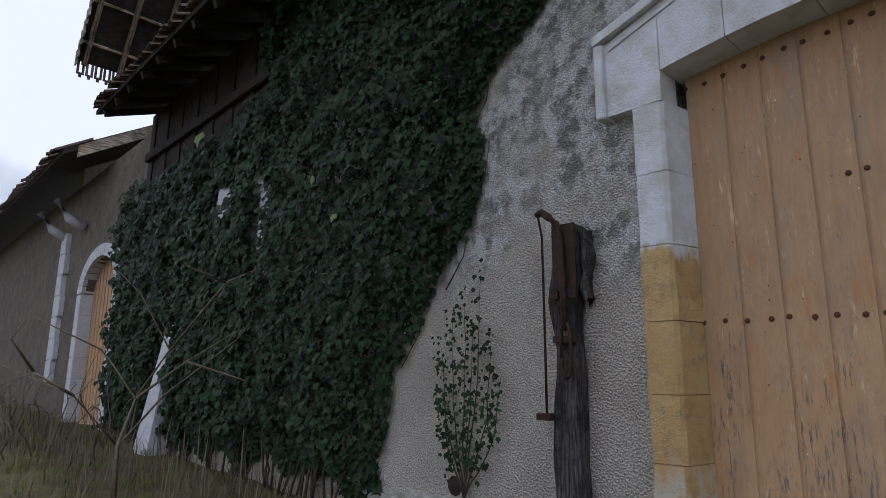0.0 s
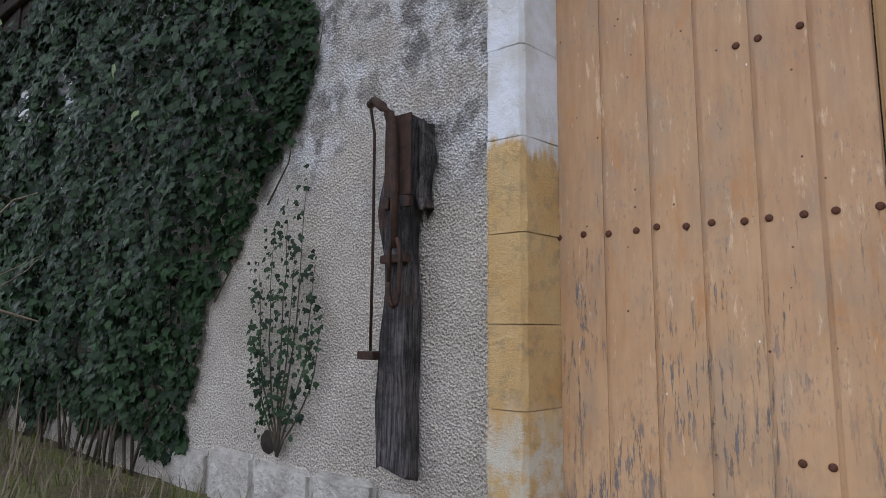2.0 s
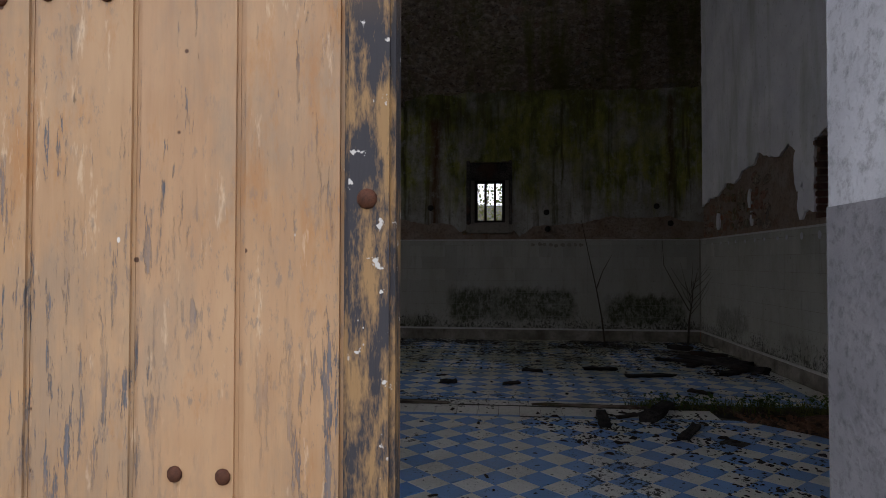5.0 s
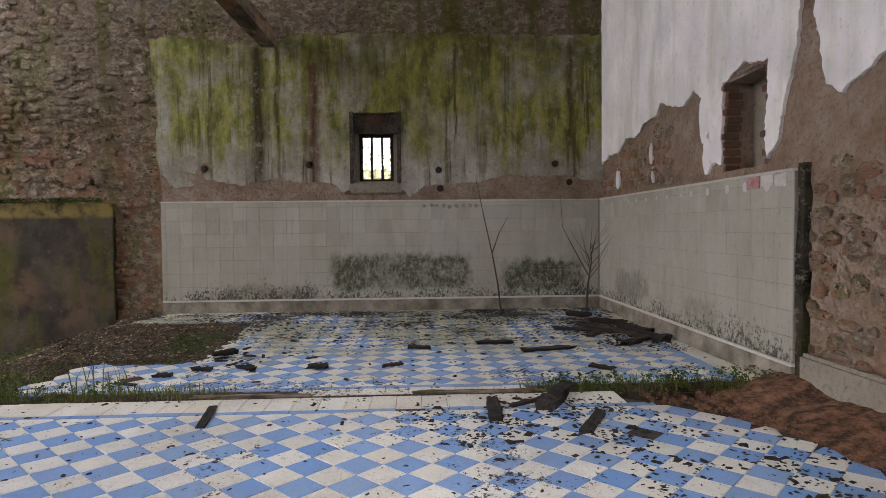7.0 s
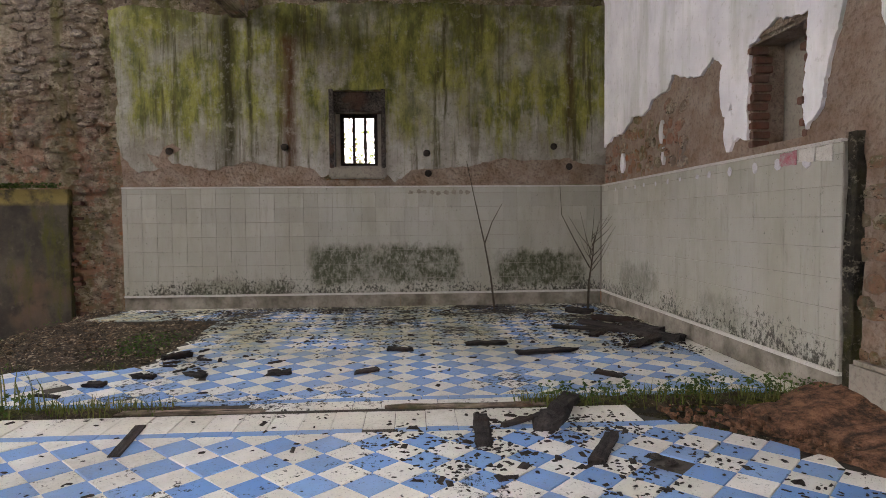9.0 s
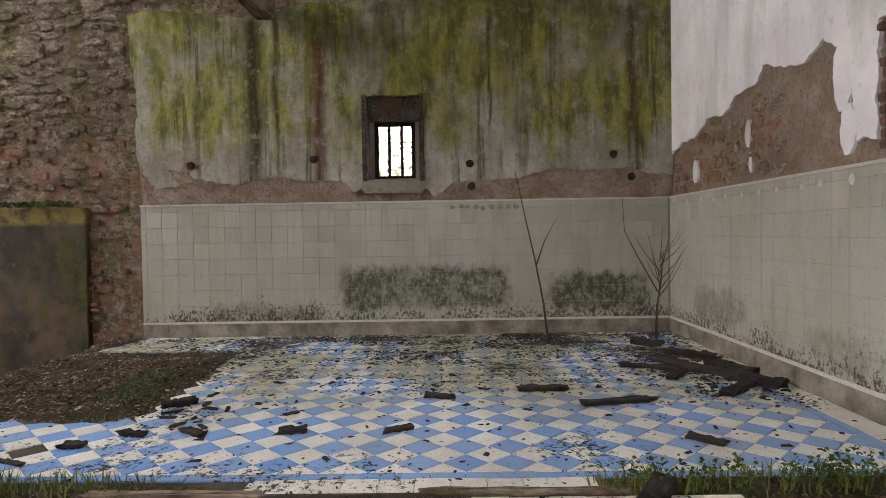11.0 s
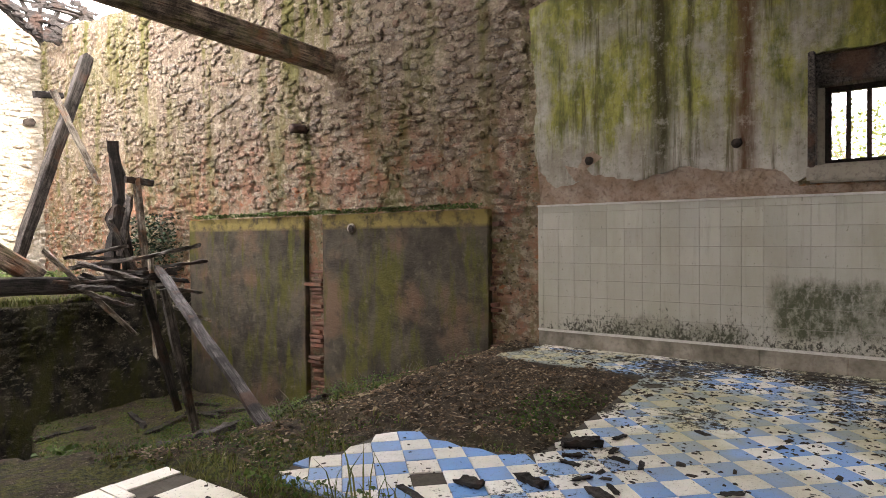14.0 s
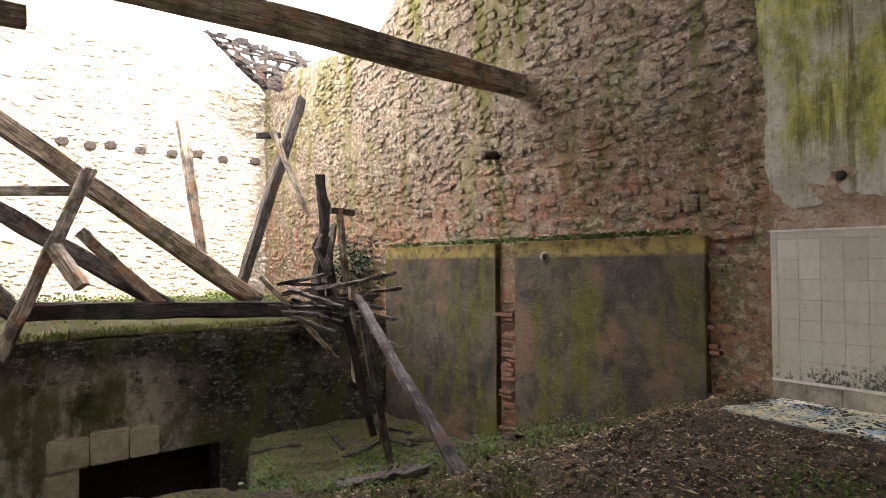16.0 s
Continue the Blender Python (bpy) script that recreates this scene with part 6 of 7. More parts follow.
def lay_tiles(rect, outline, ox, oy, near, limit):
    joined = {0: Joined(), 1: Joined()}
    x0, x1, y0, y1 = rect
    made = 0
    for i in range(-60, 60):
        for j in range(-60, 60):
            if (i + j) % 2:
                continue
            cx, cy = ox + i * D, oy + j * D
            if not (x0 - D < cx < x1 + D and y0 - D < cy < y1 + D) or not inside(outline, cx, cy):
                continue
            if rt.random() < 0.006:
                continue
            z = FLOOR + rt.uniform(-0.0025, 0.0025)
            full = all(inside(outline, cx + a * D, cy + b * D) for a, b in ((1, 0), (0, 1), (-1, 0), (0, -1))) and x0 + D < cx < x1 - D and y0 + D < cy < y1 - D
            if full and near(cx, cy) and made < limit:
                ob = part("floor_tile", tile_white if i % 2 else tile_blue, floor)
                ob.matrix_parent_inverse = Matrix.Translation(floor.location).inverted()
                ob.matrix_basis = pose(cx, cy, z, rt.uniform(-0.6, 0.6), rt.uniform(-0.6, 0.6), rt.uniform(-0.5, 0.5))
                made += 1
                continue
            d = D - 0.003
            poly = [(cx + d, cy), (cx, cy + d), (cx - d, cy), (cx, cy - d)]
            if not full:
                for ax, lim, less in ((0, x0, False), (0, x1, True), (1, y0, False), (1, y1, True)):
                    poly = clip(poly, ax, lim, less)
                    if len(poly) < 3:
                        break
            poly = [trim(outline, p, (cx, cy)) for p in poly]
            if len(poly) >= 3:
                joined[i % 2].prism(poly, FLOOR - 0.012, z)
    for k, mat in ((0, "blue"), (1, "white")):
        ob = top_part("floor_tiles", mesh_from("floor_tiles", joined[k].v, joined[k].f, M[mat]), floor)
        ob["kind"] = "stuff"


lay_tiles((4.78, 8.93, -3.2, 3.62), P1, 8.46, 0.37, lambda x, y: x > 7.4 and -2.6 < y < 2.0, 150)
lay_tiles((9.72, 14.6, -3.2, 4.2), P2, 9.872, 0.37, lambda x, y: x < 11.8 and -2.0 < y, 150)
def strip(mat, x0, x1, y0, y1, along, step, outline, name="border_tile"):
    u = y0 if along == "y" else x0
    e = y1 if along == "y" else x1
    while u < e - 0.03:
        w = min(u + step, e)
        a = (x0, x1, u + 0.002, w - 0.002) if along == "y" else (u + 0.002, w - 0.002, y0, y1)
        if inside(outline, (a[0] + a[1]) / 2, (a[2] + a[3]) / 2) and rt.random() < 0.97:
            q = Joined()
            q.prism([(a[0], a[2]), (a[1], a[2]), (a[1], a[3]), (a[0], a[3])], FLOOR - 0.012, FLOOR + rt.uniform(-0.003, 0.003))
            top_part(name, mesh_from(name, q.v, q.f, M[mat]), floor)
        u = w


strip("blue_piece", 8.935, 9.015, -2.6, 3.62, "y", 0.207, P1)
strip("white_piece", 9.02, 9.37, -2.6, 3.98, "y", 0.207, P1)
strip("blue_piece", 4.8, 8.93, 3.625, 3.70, "x", 0.207, P1)
strip("white_piece", 4.8, 9.018, 3.705, 3.98, "x", 0.207, P1)
strip("blue_piece", 9.63, 9.715, -3.2, 3.4, "y", 0.207, P2)
strip("white_piece", 9.46, 9.625, -1.25, 0.75, "y", 0.207, P2)
strip("blue_piece", 9.72, 14.6, -3.28, -3.205, "x", 0.207, P2)
strip("white_piece", 9.46, 14.7, -3.56, -3.285, "x", 0.207, P2)
strip("white_piece", 14.605, 14.79, -3.2, 3.9, "y", 0.207, P2)

# ---- charred scraps and boards on the floor ----
def scrap(x0, y0, x1, y1, w, h, name="charred_piece", label="black charred piece of wood on the tiles", seed=0, z=FLOOR):
    w, h = w * 0.72, h * 0.6
    me, m0 = timber(name, (x0, y0, z + h / 2 + 0.004), (x1, y1, z + h / 2 + 0.004), w, h, M["char"] if name != "old_board" else M["beam"], rough=0.55 * min(w, h), broken=0.09, seed=seed, segs=7)
    return tagged(part(name, me, None, "", m0), label, "debris", "charred scraps on the tiled floor")


SC = [(9.16, -0.9, 8.62, -0.86, 0.14, 0.05), (9.5, -1.62, 8.86, -1.27, 0.20, 0.10), (8.74, -1.67, 8.3, -1.43, 0.12, 0.04), (9.26, -1.5, 8.97, -1.03, 0.07, 0.04),
      (10.55, -0.14, 10.47, 0.04, 0.12, 0.04), (10.5, 0.63, 10.46, 0.81, 0.13, 0.06), (10.22, 2.09, 10.23, 2.25, 0.12, 0.05), (10.43, 1.78, 10.47, 1.95, 0.11, 0.05),
      (10.42, 1.36, 10.52, 1.52, 0.11, 0.05), (9.88, 2.28, 9.96, 2.5, 0.06, 0.03), (11.14, 1.99, 11.32, 1.78, 0.12, 0.08), (11.42, -0.2, 11.34, -0.42, 0.13, 0.05),
      (11.6, -1.03, 11.6, -1.47, 0.14, 0.06), (11.08, -1.5, 11.22, -2.12, 0.12, 0.06), (10.29, -2.04, 10.1, -2.22, 0.12, 0.05),
      (12.54, -2.2, 12.2, -2.95, 0.10, 0.07), (12.19, -2.72, 11.9, -2.5, 0.13, 0.07), (11.3, -2.74, 11.7, -3.17, 0.16, 0.08), (12.8, -2.6, 11.5, -3.3, 0.07, 0.12),
      (12.5, -3.1, 12.0, -3.35, 0.18, 0.12), (13.2, -2.9, 12.8, -3.3, 0.16, 0.1), (13.85, -2.7, 13.6, -3.0, 0.16, 0.12), (11.95, -3.1, 11.6, -3.42, 0.2, 0.1)]
for i, s in enumerate(SC):
    scrap(*s, seed=i)
for i, (x, y) in enumerate(((11.18, 1.66), (11.08, 1.52), (10.72, 1.62), (10.66, 1.48), (10.98, 1.9), (11.0, 1.4), (10.86, 1.75), (11.6, 1.7), (12.0, 1.3), (10.9, 0.9))):
    a = i * 1.3
    scrap(x, y, x + 0.12 * math.cos(a), y + 0.12 * math.sin(a), 0.045, 0.025, seed=40 + i)
scrap(9.42, -0.25, 9.40, -1.4, 0.10, 0.03, "old_board", "flat dark board lying in the floor joint", 31)
scrap(9.16, 1.35, 8.62, 1.27, 0.10, 0.012, "moss_strip", "dark mossy strip crossing the border tiles", 32, FLOOR)
scrap(9.4, 0.62, 9.42, 1.6, 0.09, 0.03, "old_board", "dark mossy board along the floor joint", 33)

# black chips and grit in drifts
cv, cf = [], []
rc = random.Random(77)
def drift(x, y):
    a = max(0.0, 1 - math.hypot((x - 8.7) / 0.75, (y + 1.15) / 1.2))
    b = max(0.0, (x - 11.0) / 3.5) * 0.6
    c = max(0.0, 1 - math.hypot((x - 12.3) / 1.6, (y + 3.0) / 0.9)) * 1.3
    d = max(0.0, 1 - math.hypot((x - 11.0) / 0.5, (y - 1.7) / 0.5)) * 0.6
    e = max(0.0, 1 - math.hypot((x - 7.2) / 1.6, (y + 2.2) / 1.0)) * 0.7
    return (a + b + c + d + e) * (0.5 + 1.1 * fbm(x * 2.2, y * 2.2, 5)) + 0.016


k = 0
while k < 8500:
    x, y = rc.uniform(5.2, 14.6), rc.uniform(-3.4, 3.6)
    if rc.random() > drift(x, y) or not (inside(P1, x, y) or inside(P2, x, y)):
        continue
    k += 1
    l = rc.uniform(0.006, 0.022) * (2.2 if rc.random() < 0.08 else 1)
    w, h, a = l * rc.uniform(0.3, 0.8), l * rc.uniform(0.15, 0.45), rc.uniform(0, 6.3)
    b = len(cv)
    for dx, dy, dz in ((-l, -w, 0), (l, -w * 0.6, 0), (l * 0.8, w, 0), (-l * 0.7, w * 0.8, 0), (-l * 0.5, -w * 0.4, h), (l * 0.6, -w * 0.2, h * 0.8), (l * 0.4, w * 0.5, h)):
        cv.append((x + dx * math.cos(a) - dy * math.sin(a), y + dx * math.sin(a) + dy * math.cos(a), FLOOR + 0.002 + dz))
    cf += [(b + 4, b + 5, b + 6), (b, b + 1, b + 5, b + 4), (b + 1, b + 2, b + 6, b + 5), (b + 2, b + 3, b + 4, b + 6), (b + 3, b, b + 4)]
tagged(part("debris_chips", mesh_from("debris_chips", cv, cf, M["scrap"])), "black chips and grit scattered over the tiles", "debris", kind="stuff")

# stones and clods on the soil
cv, cf = [], []
for k in range(2600):
    x, y = rc.uniform(9.2, 14.7), rc.uniform(2.0, 8.0)
    if x < 11 and y < 3.4 or inside(P2, x, y):
        continue
    z, l = bank(x, y), rc.uniform(0.008, 0.04) * (1.8 if rc.random() < 0.05 else 1)
    b = len(cv)
    for p in BLOBS[k % 9][0]:
        cv.append((x + p[0] * l * 1.6, y + p[1] * l, z + (p[2] + 0.3) * l * 0.7))
    cf += [tuple(i + b for i in q) for q in BLOBS[k % 9][1]]
tagged(part("clods", mesh_from("clods", cv, cf, M["earth"])), "crumbled soil and small stones", "soil", kind="stuff")
cv, cf = [], []
k = 0
while k < 9000:
    x, y = rc.uniform(9.4, 14.75), rc.uniform(2.0, 5.6)
    if inside(P2, x, y) or x < 10.8 and y < 3.5 or rc.random() > 0.55 + 0.5 * fbm(x * 2, y * 2, 12):
        continue
    k += 1
    z, l, a = bank(x, y) + rc.uniform(0.0, 0.012), rc.uniform(0.008, 0.028) * (2.0 if rc.random() < 0.06 else 1), rc.uniform(0, 6.3)
    ca, sa, b, tip = math.cos(a), math.sin(a), len(cv), rc.uniform(-0.4, 0.8)
    for dx, dy, dz in ((-1, 0, 0), (-0.2, -0.55, 0.2), (1, 0, tip), (-0.1, 0.55, 0.35), (0, 0, 0.45)):
        cv.append((x + l * (dx * ca - dy * sa), y + l * (dx * sa + dy * ca), z + l * dz))
    cf += [(b, b + 1, b + 4), (b + 1, b + 2, b + 4), (b + 2, b + 3, b + 4), (b + 3, b, b + 4)]
tagged(part("leaf_litter", mesh_from("leaf_litter", cv, cf, M["litter"])), "brown dead leaves and chips over the soil", "litter", kind="stuff")
cv, cf = [], []
for k in range(900):
    x, y = rc.uniform(6.0, 9.5), rc.uniform(-3.5, -2.2)
    if inside(P1, x, y):
        continue
    z, l = bank(x, y) + 0.05, rc.uniform(0.01, 0.05)
    b = len(cv)
    for p in BLOBS[k % 9][0]:
        cv.append((x + p[0] * l * 1.5, y + p[1] * l, z + (p[2] + 0.3) * l * 0.8))
    cf += [tuple(i + b for i in q) for q in BLOBS[k % 9][1]]
tagged(part("brick_rubble", mesh_from("brick_rubble", cv, cf, M["red_soil"])), "reddish brick rubble beside the stone wall", "rubble", kind="stuff")
tagged(part("rubble_slope", sheet("rubble_slope", 90, 40, 5.0, 9.45, -3.58, -2.0, lambda x, y: -0.27 + 0.26 * max(-0.3, (-2.85 - y + 0.25 * fbm(x * 1.2, 3))) + 0.035 * fbm(x * 3, y * 3), M["red_soil"])), "reddish rubble heaped at the wall's foot", "rubble", kind="structure")


# soil in the joint between the two floors
def joint_soil(x, y):
    e = min(1.0, (y - 0.75) * 1.5) if y > 0 else min(1.0, (-1.15 - y) * 1.5)
    s = 1 - ((x - 9.5) / 0.16) ** 2
    return FLOOR - 0.03 + max(-0.2, e) * max(0, s) * (0.05 + 0.03 * fbm(x * 5, y * 5)) + 0.01 * fbm(x * 9, y * 9)


for a, b in ((-3.55, -1.15), (0.75, 3.95)):
    tagged(part("joint_soil", sheet("joint_soil", 10, 90, 9.36, 9.66, a, b, joint_soil, M["earth"])), "dark soil ridge in the floor joint", "soil", kind="structure")

# ---- plants ----
LEAF = [(0, 0.02, 0), (0.32, 0.1, 0.05), (0.5, 0.42, -0.02), (0.2, 0.62, 0.03), (0, 1.0, -0.08), (-0.2, 0.62, 0.03), (-0.5, 0.42, -0.02), (-0.32, 0.1, 0.05)]
LEAF_F = [(0, 1, 3), (1, 2, 3), (0, 3, 5), (3, 4, 5), (0, 5, 7), (5, 6, 7)]
def leaf_at(V, F, p, size, facing, spin, rnd):
    """One ivy leaf at p, tip hanging down, its face towards facing."""
    f = Vector(facing) + Vector((rnd.uniform(-0.5, 0.5), rnd.uniform(-0.5, 0.5), rnd.uniform(-0.25, 0.6)))
    f.normalize()
    down = Vector((0, 0, -1)) - f * f.dot(Vector((0, 0, -1)))
    down.normalize()
    side = f.cross(down)
    c, s = math.cos(spin), math.sin(spin)
    a, b = side * c + down * s, down * c - side * s
    k = len(V)
    for x, y, z in LEAF:
        V.append(p + (a * x + b * (y - 0.3) + f * z) * size)
    F += [tuple(i + k for i in q) for q in LEAF_F]


ri = random.Random(8)
EDGE = [(0.2, 5.3), (0.9, 5.2), (1.6, 5.05), (2.0, 4.68), (2.6, 4.12), (3.2, 3.82), (3.5, 3.78), (4.1, 3.85), (4.5, 3.5), (4.8, 3.05), (5.4, 2.6), (6.9, 2.0)]
def ivy_depth(y, z):
    """How far the ivy stands off the wall; negative where there is none."""
    e = y - (line_at(EDGE, z) + 0.14 * fbm(y * 2, z * 2, 2) + 0.05 * fbm(z * 7, y * 3, 8))
    d = min(e * 0.5, 0.30)
    if z < 0.9:
        d = min(d, (z - 0.45 - 0.35 * fbm(y * 1.5, 1, 3)) * 0.5 + 0.08)
    d = min(d, (14.5 + 0.25 * fbm(z * 2, 5) - y) * 0.8)
    for cy, cz, ry_, rz_ in ((9.2, 4.15, 0.34, 0.22), (7.9, 3.8, 0.13, 0.42), (11.2, 1.3, 0.42, 1.15)):
        q = math.hypot((y - cy - (0.25 * (1.3 - z) if cz == 1.3 else 0)) / ry_, (z - cz) / rz_)
        d = min(d, (q - 0.8 + 0.35 * fbm(y * 4, z * 4, 6)) * 0.4)
    d = min(d, (8.25 + 0.3 * fbm(z * 2, 3) - y) * 0.6 if z > 5.3 + 0.35 * fbm(y * 1.3, 6, 4) else d)
    return d + 0.24 * fbm(y * 1.9, z * 1.9, 9) if d > 0.12 else d


V, F, k, tries = [], [], 0, 0
ivy = thing("ivy", 4.1, 8, 0.3, "dense dark green ivy climbing over the facade", "ivy")
edge_spots = []
while k < 30000 and tries < 200000:
    tries += 1
    y = 2.0 + 12.7 * ri.random() ** 1.35
    z = ri.uniform(0.1, 6.9)
    d = ivy_depth(y, z)
    if d <= 0:
        continue
    k += 1
    inner = ri.random() < 0.3
    p = Vector((4.13 - max(0.02, d * (ri.uniform(0.1, 0.6) if inner else ri.uniform(0.75, 1.1)) + ri.uniform(0, 0.05)), y, z))
    if len(edge_spots) < 260 and y < 5.6 and not inner:
        edge_spots.append((p, ri.uniform(0.07, 0.115)))
        continue
    leaf_at(V, F, p, ri.uniform(0.065, 0.125) * (1.0 if y < 8 else 1.25), (-1, -0.25, 0.15), ri.gauss(0, 0.5), ri)
ob = at(part("foliage", mesh_from("foliage", V, F, M["ivy"]), ivy), ivy)
ob["kind"] = "stuff"
for p, s in edge_spots:
    V, F = [], []
    leaf_at(V, F, p, s, (-1, -0.25, 0.15), ri.gauss(0, 0.5), ri)
    at(part("leaf", mesh_from("leaf", V, F, M["ivy"]), ivy), ivy)
for y, z, size in ((9.7, 5.3, 0.3), (6.1, 3.75, 0.15), (5.6, 3.2, 0.13)):
    V, F = [], []
    leaf_at(V, F, Vector((3.66, y, z)), size, (-1, -0.3, 0.2), ri.gauss(0, 0.3), ri)
    at(part("leaf", mesh_from("leaf", V, F, M["ivy_light"]), ivy, "large pale leaf"), ivy)
for i in range(60):
    y = ri.uniform(5.8, 13.5)
    z0 = 0.0
    pts = [(4.05, y, z0)]
    for s in range(5):
        y += ri.uniform(-0.25, 0.15)
        z0 += ri.uniform(0.25, 0.6)
        pts.append((4.08 - ri.uniform(0, 0.08), y, z0))
    at(part("stem", tube("stem", pts, [0.018, 0.015, 0.012, 0.01, 0.008, 0.005], M["twig"], 5), ivy), ivy)
for i in range(5):
    z = 1.2 + 0.75 * i
    y = line_at(EDGE, z)
    pts = [(4.11, y + 0.2, z - 0.4), (4.10, y - 0.05, z - 0.1), (4.10, y - 0.12, z + 0.25)]
    at(part("runner", tube("runner", pts, [0.008, 0.006, 0.003], M["twig"], 5), ivy), ivy)

# small separate climber on the render
climber = thing("ivy_sprig", 4.1, 4.0, 0.4, "small young ivy sprig climbing the render", "ivy")
for tip in ((3.8, 2.43), (4.17, 2.05), (4.0, 2.2), (3.67, 1.82), (4.3, 1.75), (3.58, 1.42), (4.28, 1.3), (3.9, 1.9)):
    b = Vector((4.10, 4.02, 0.42))
    t = Vector((4.11, tip[0], tip[1]))
    pts = []
    for s in range(9):
        f = s / 8
        pts.append((4.11 - 0.02 * math.sin(3 * f), b.y + (t.y - b.y) * min(1, f * 2.2) * (0.65 + 0.35 * f) + 0.03 * fbm(f * 6, tip[0] * 5), b.z + (t.z - b.z) * f))
    at(part("stem", tube("stem", pts, [0.009 * (1 - s / 10) for s in range(9)], M["twig"], 5), climber), climber)
    V, F = [], []
    for s in range(2, 9):
        for _ in range(8 if tip[1] < 2.1 else 6):
            p = Vector(pts[s]) + Vector((-0.02 - ri.uniform(0, 0.04), ri.uniform(-0.07, 0.07), ri.uniform(-0.1, 0.1)))
            leaf_at(V, F, p, ri.uniform(0.03, 0.062), (-1, -0.2, 0.1), ri.gauss(0, 0.8), ri)
    at(part("leaves", mesh_from("leaves", V, F, M["ivy"]), climber), climber)


def blades(name, spots, mat, label, lo, hi, lean, per=1):
    V, F = [], []
    for x, y, z in spots:
        for _ in range(per):
            h, a = ri.uniform(lo, hi), ri.uniform(0, 6.3)
            w = 0.004 + 0.006 * h
            dx, dy = math.cos(a), math.sin(a)
            l = h * lean * ri.uniform(0.2, 1)
            bx, by = x + ri.uniform(-0.04, 0.04), y + ri.uniform(-0.04, 0.04)
            k = len(V)
            V += [(bx - dy * w, by + dx * w, z - 0.02), (bx + dy * w, by - dx * w, z - 0.02), (bx + dx * l * 0.35 - dy * w * 0.8, by + dy * l * 0.35 + dx * w * 0.8, z + h * 0.55), (bx + dx * l * 0.35 + dy * w * 0.8, by + dy * l * 0.35 - dx * w * 0.8, z + h * 0.55), (bx + dx * l, by + dy * l, z + h * 0.95)]
            F += [(k, k + 1, k + 3, k + 2), (k + 2, k + 3, k + 4)]
    return tagged(part(name, mesh_from(name, V, F, M[mat])), label, "grass", kind="stuff")


def leafy(name, spots, mat, label, r, n, size):
    V, F = [], []
    for x, y, z in spots:
        for _ in range(n):
            a, q = ri.uniform(0, 6.3), r * math.sqrt(ri.random())
            p = Vector((x + q * math.cos(a), y + q * math.sin(a), z + ri.uniform(0.0, r * 0.9)))
            leaf_at(V, F, p, size * ri.uniform(0.6, 1.3), (ri.uniform(-1, 1), ri.uniform(-1, 1), 0.9), ri.uniform(0, 6.3), ri)
    return tagged(part(name, mesh_from(name, V, F, M[mat])), label, "weeds", kind="stuff")


outside = []
while len(outside) < 5200:
    x, y = ri.uniform(-4.0, 4.0), ri.uniform(3.0, 19)
    if x > 3.2 or fbm(x, y, 3) > -0.25:
        outside.append((x, y, land(x, y)))
blades("dry_grass", outside[:3400], "stem", "dead straw grass along the facade", 0.08, 0.38, 0.9, 2)
blades("green_grass", outside[3400:], "grass", "short green grass on the ground", 0.05, 0.2, 0.8, 4)
blades("tall_dry_stalks", [(ri.uniform(2.3, 3.9), ri.uniform(6.5, 17), 0.1) for _ in range(170)], "stem", "tall dry weed stalks before the wall", 0.3, 0.9, 0.35, 1)
# twiggy thicket by the annex
thicket = thing("thicket", 2.5, 15, 0.2, "tangle of bare brown twigs near the annex", "bush")
for i in range(70):
    y, x = ri.uniform(11, 22), ri.uniform(1.6, 3.6)
    pts = [Vector((x, y, 0.2))]
    d = Vector((ri.uniform(-0.4, 0.4), ri.uniform(-0.5, 0.5), 1))
    for s in range(5):
        pts.append(pts[-1] + d * ri.uniform(0.2, 0.5))
        d += Vector((ri.uniform(-0.5, 0.5), ri.uniform(-0.5, 0.5), ri.uniform(-0.5, 0.1)))
    at(part("twig", tube("twig", pts, [0.014, 0.012, 0.01, 0.008, 0.006, 0.003], M["stem"], 4), thicket), thicket)

joint = [(ri.uniform(9.38, 9.62), y, FLOOR - 0.02) for y in [ri.uniform(1.3, 3.9) for _ in range(330)] + [ri.uniform(-3.5, -1.2) for _ in range(300)]]
blades("joint_grass", joint, "grass", "grass growing in the floor joint", 0.03, 0.14, 0.9, 3)
leafy("joint_weeds", [(x, y, FLOOR) for x, y in ((9.5, -2.43), (9.55, -2.6), (9.63, -2.75), (9.6, -3.09), (9.58, -3.3), (9.45, -3.5), (9.5, -1.75), (9.5, -2.0), (9.5, -1.5), (9.55, 2.4), (9.5, 2.8), (9.5, 3.2))], "weed", "small leafy weeds in the floor joint", 0.15, 90, 0.03)
bank_pts = []
while len(bank_pts) < 2400:
    x, y = ri.uniform(9.2, 13.6), ri.uniform(2.1, 10.5)
    if inside(P2, x, y) or x < 9.35 and y < 4.1 or fbm(x * 1.1, y * 1.1, 7) < -0.1 or (x > 10.9 + 0.3 * fbm(x * 3, y * 3, 2) and y < 5.0):
        continue
    bank_pts.append((x, y, bank(x, y)))
blades("bank_grass", bank_pts[:1300], "grass", "short grass and moss on the soil bank", 0.02, 0.09, 1.2, 5)
leafy("bank_weeds", [p for p in bank_pts[1300:]], "weed", "low weeds on the soil bank", 0.07, 9, 0.022)
leafy("cellar_weeds", [(x, y, bank(x, y)) for x, y in [(ri.uniform(9.8, 14.6), ri.uniform(4.8, 11.8)) for _ in range(520)] if fbm(x, y, 15) > -0.3], "weed", "moss cushions and seedlings on the cellar floor", 0.16, 16, 0.03)
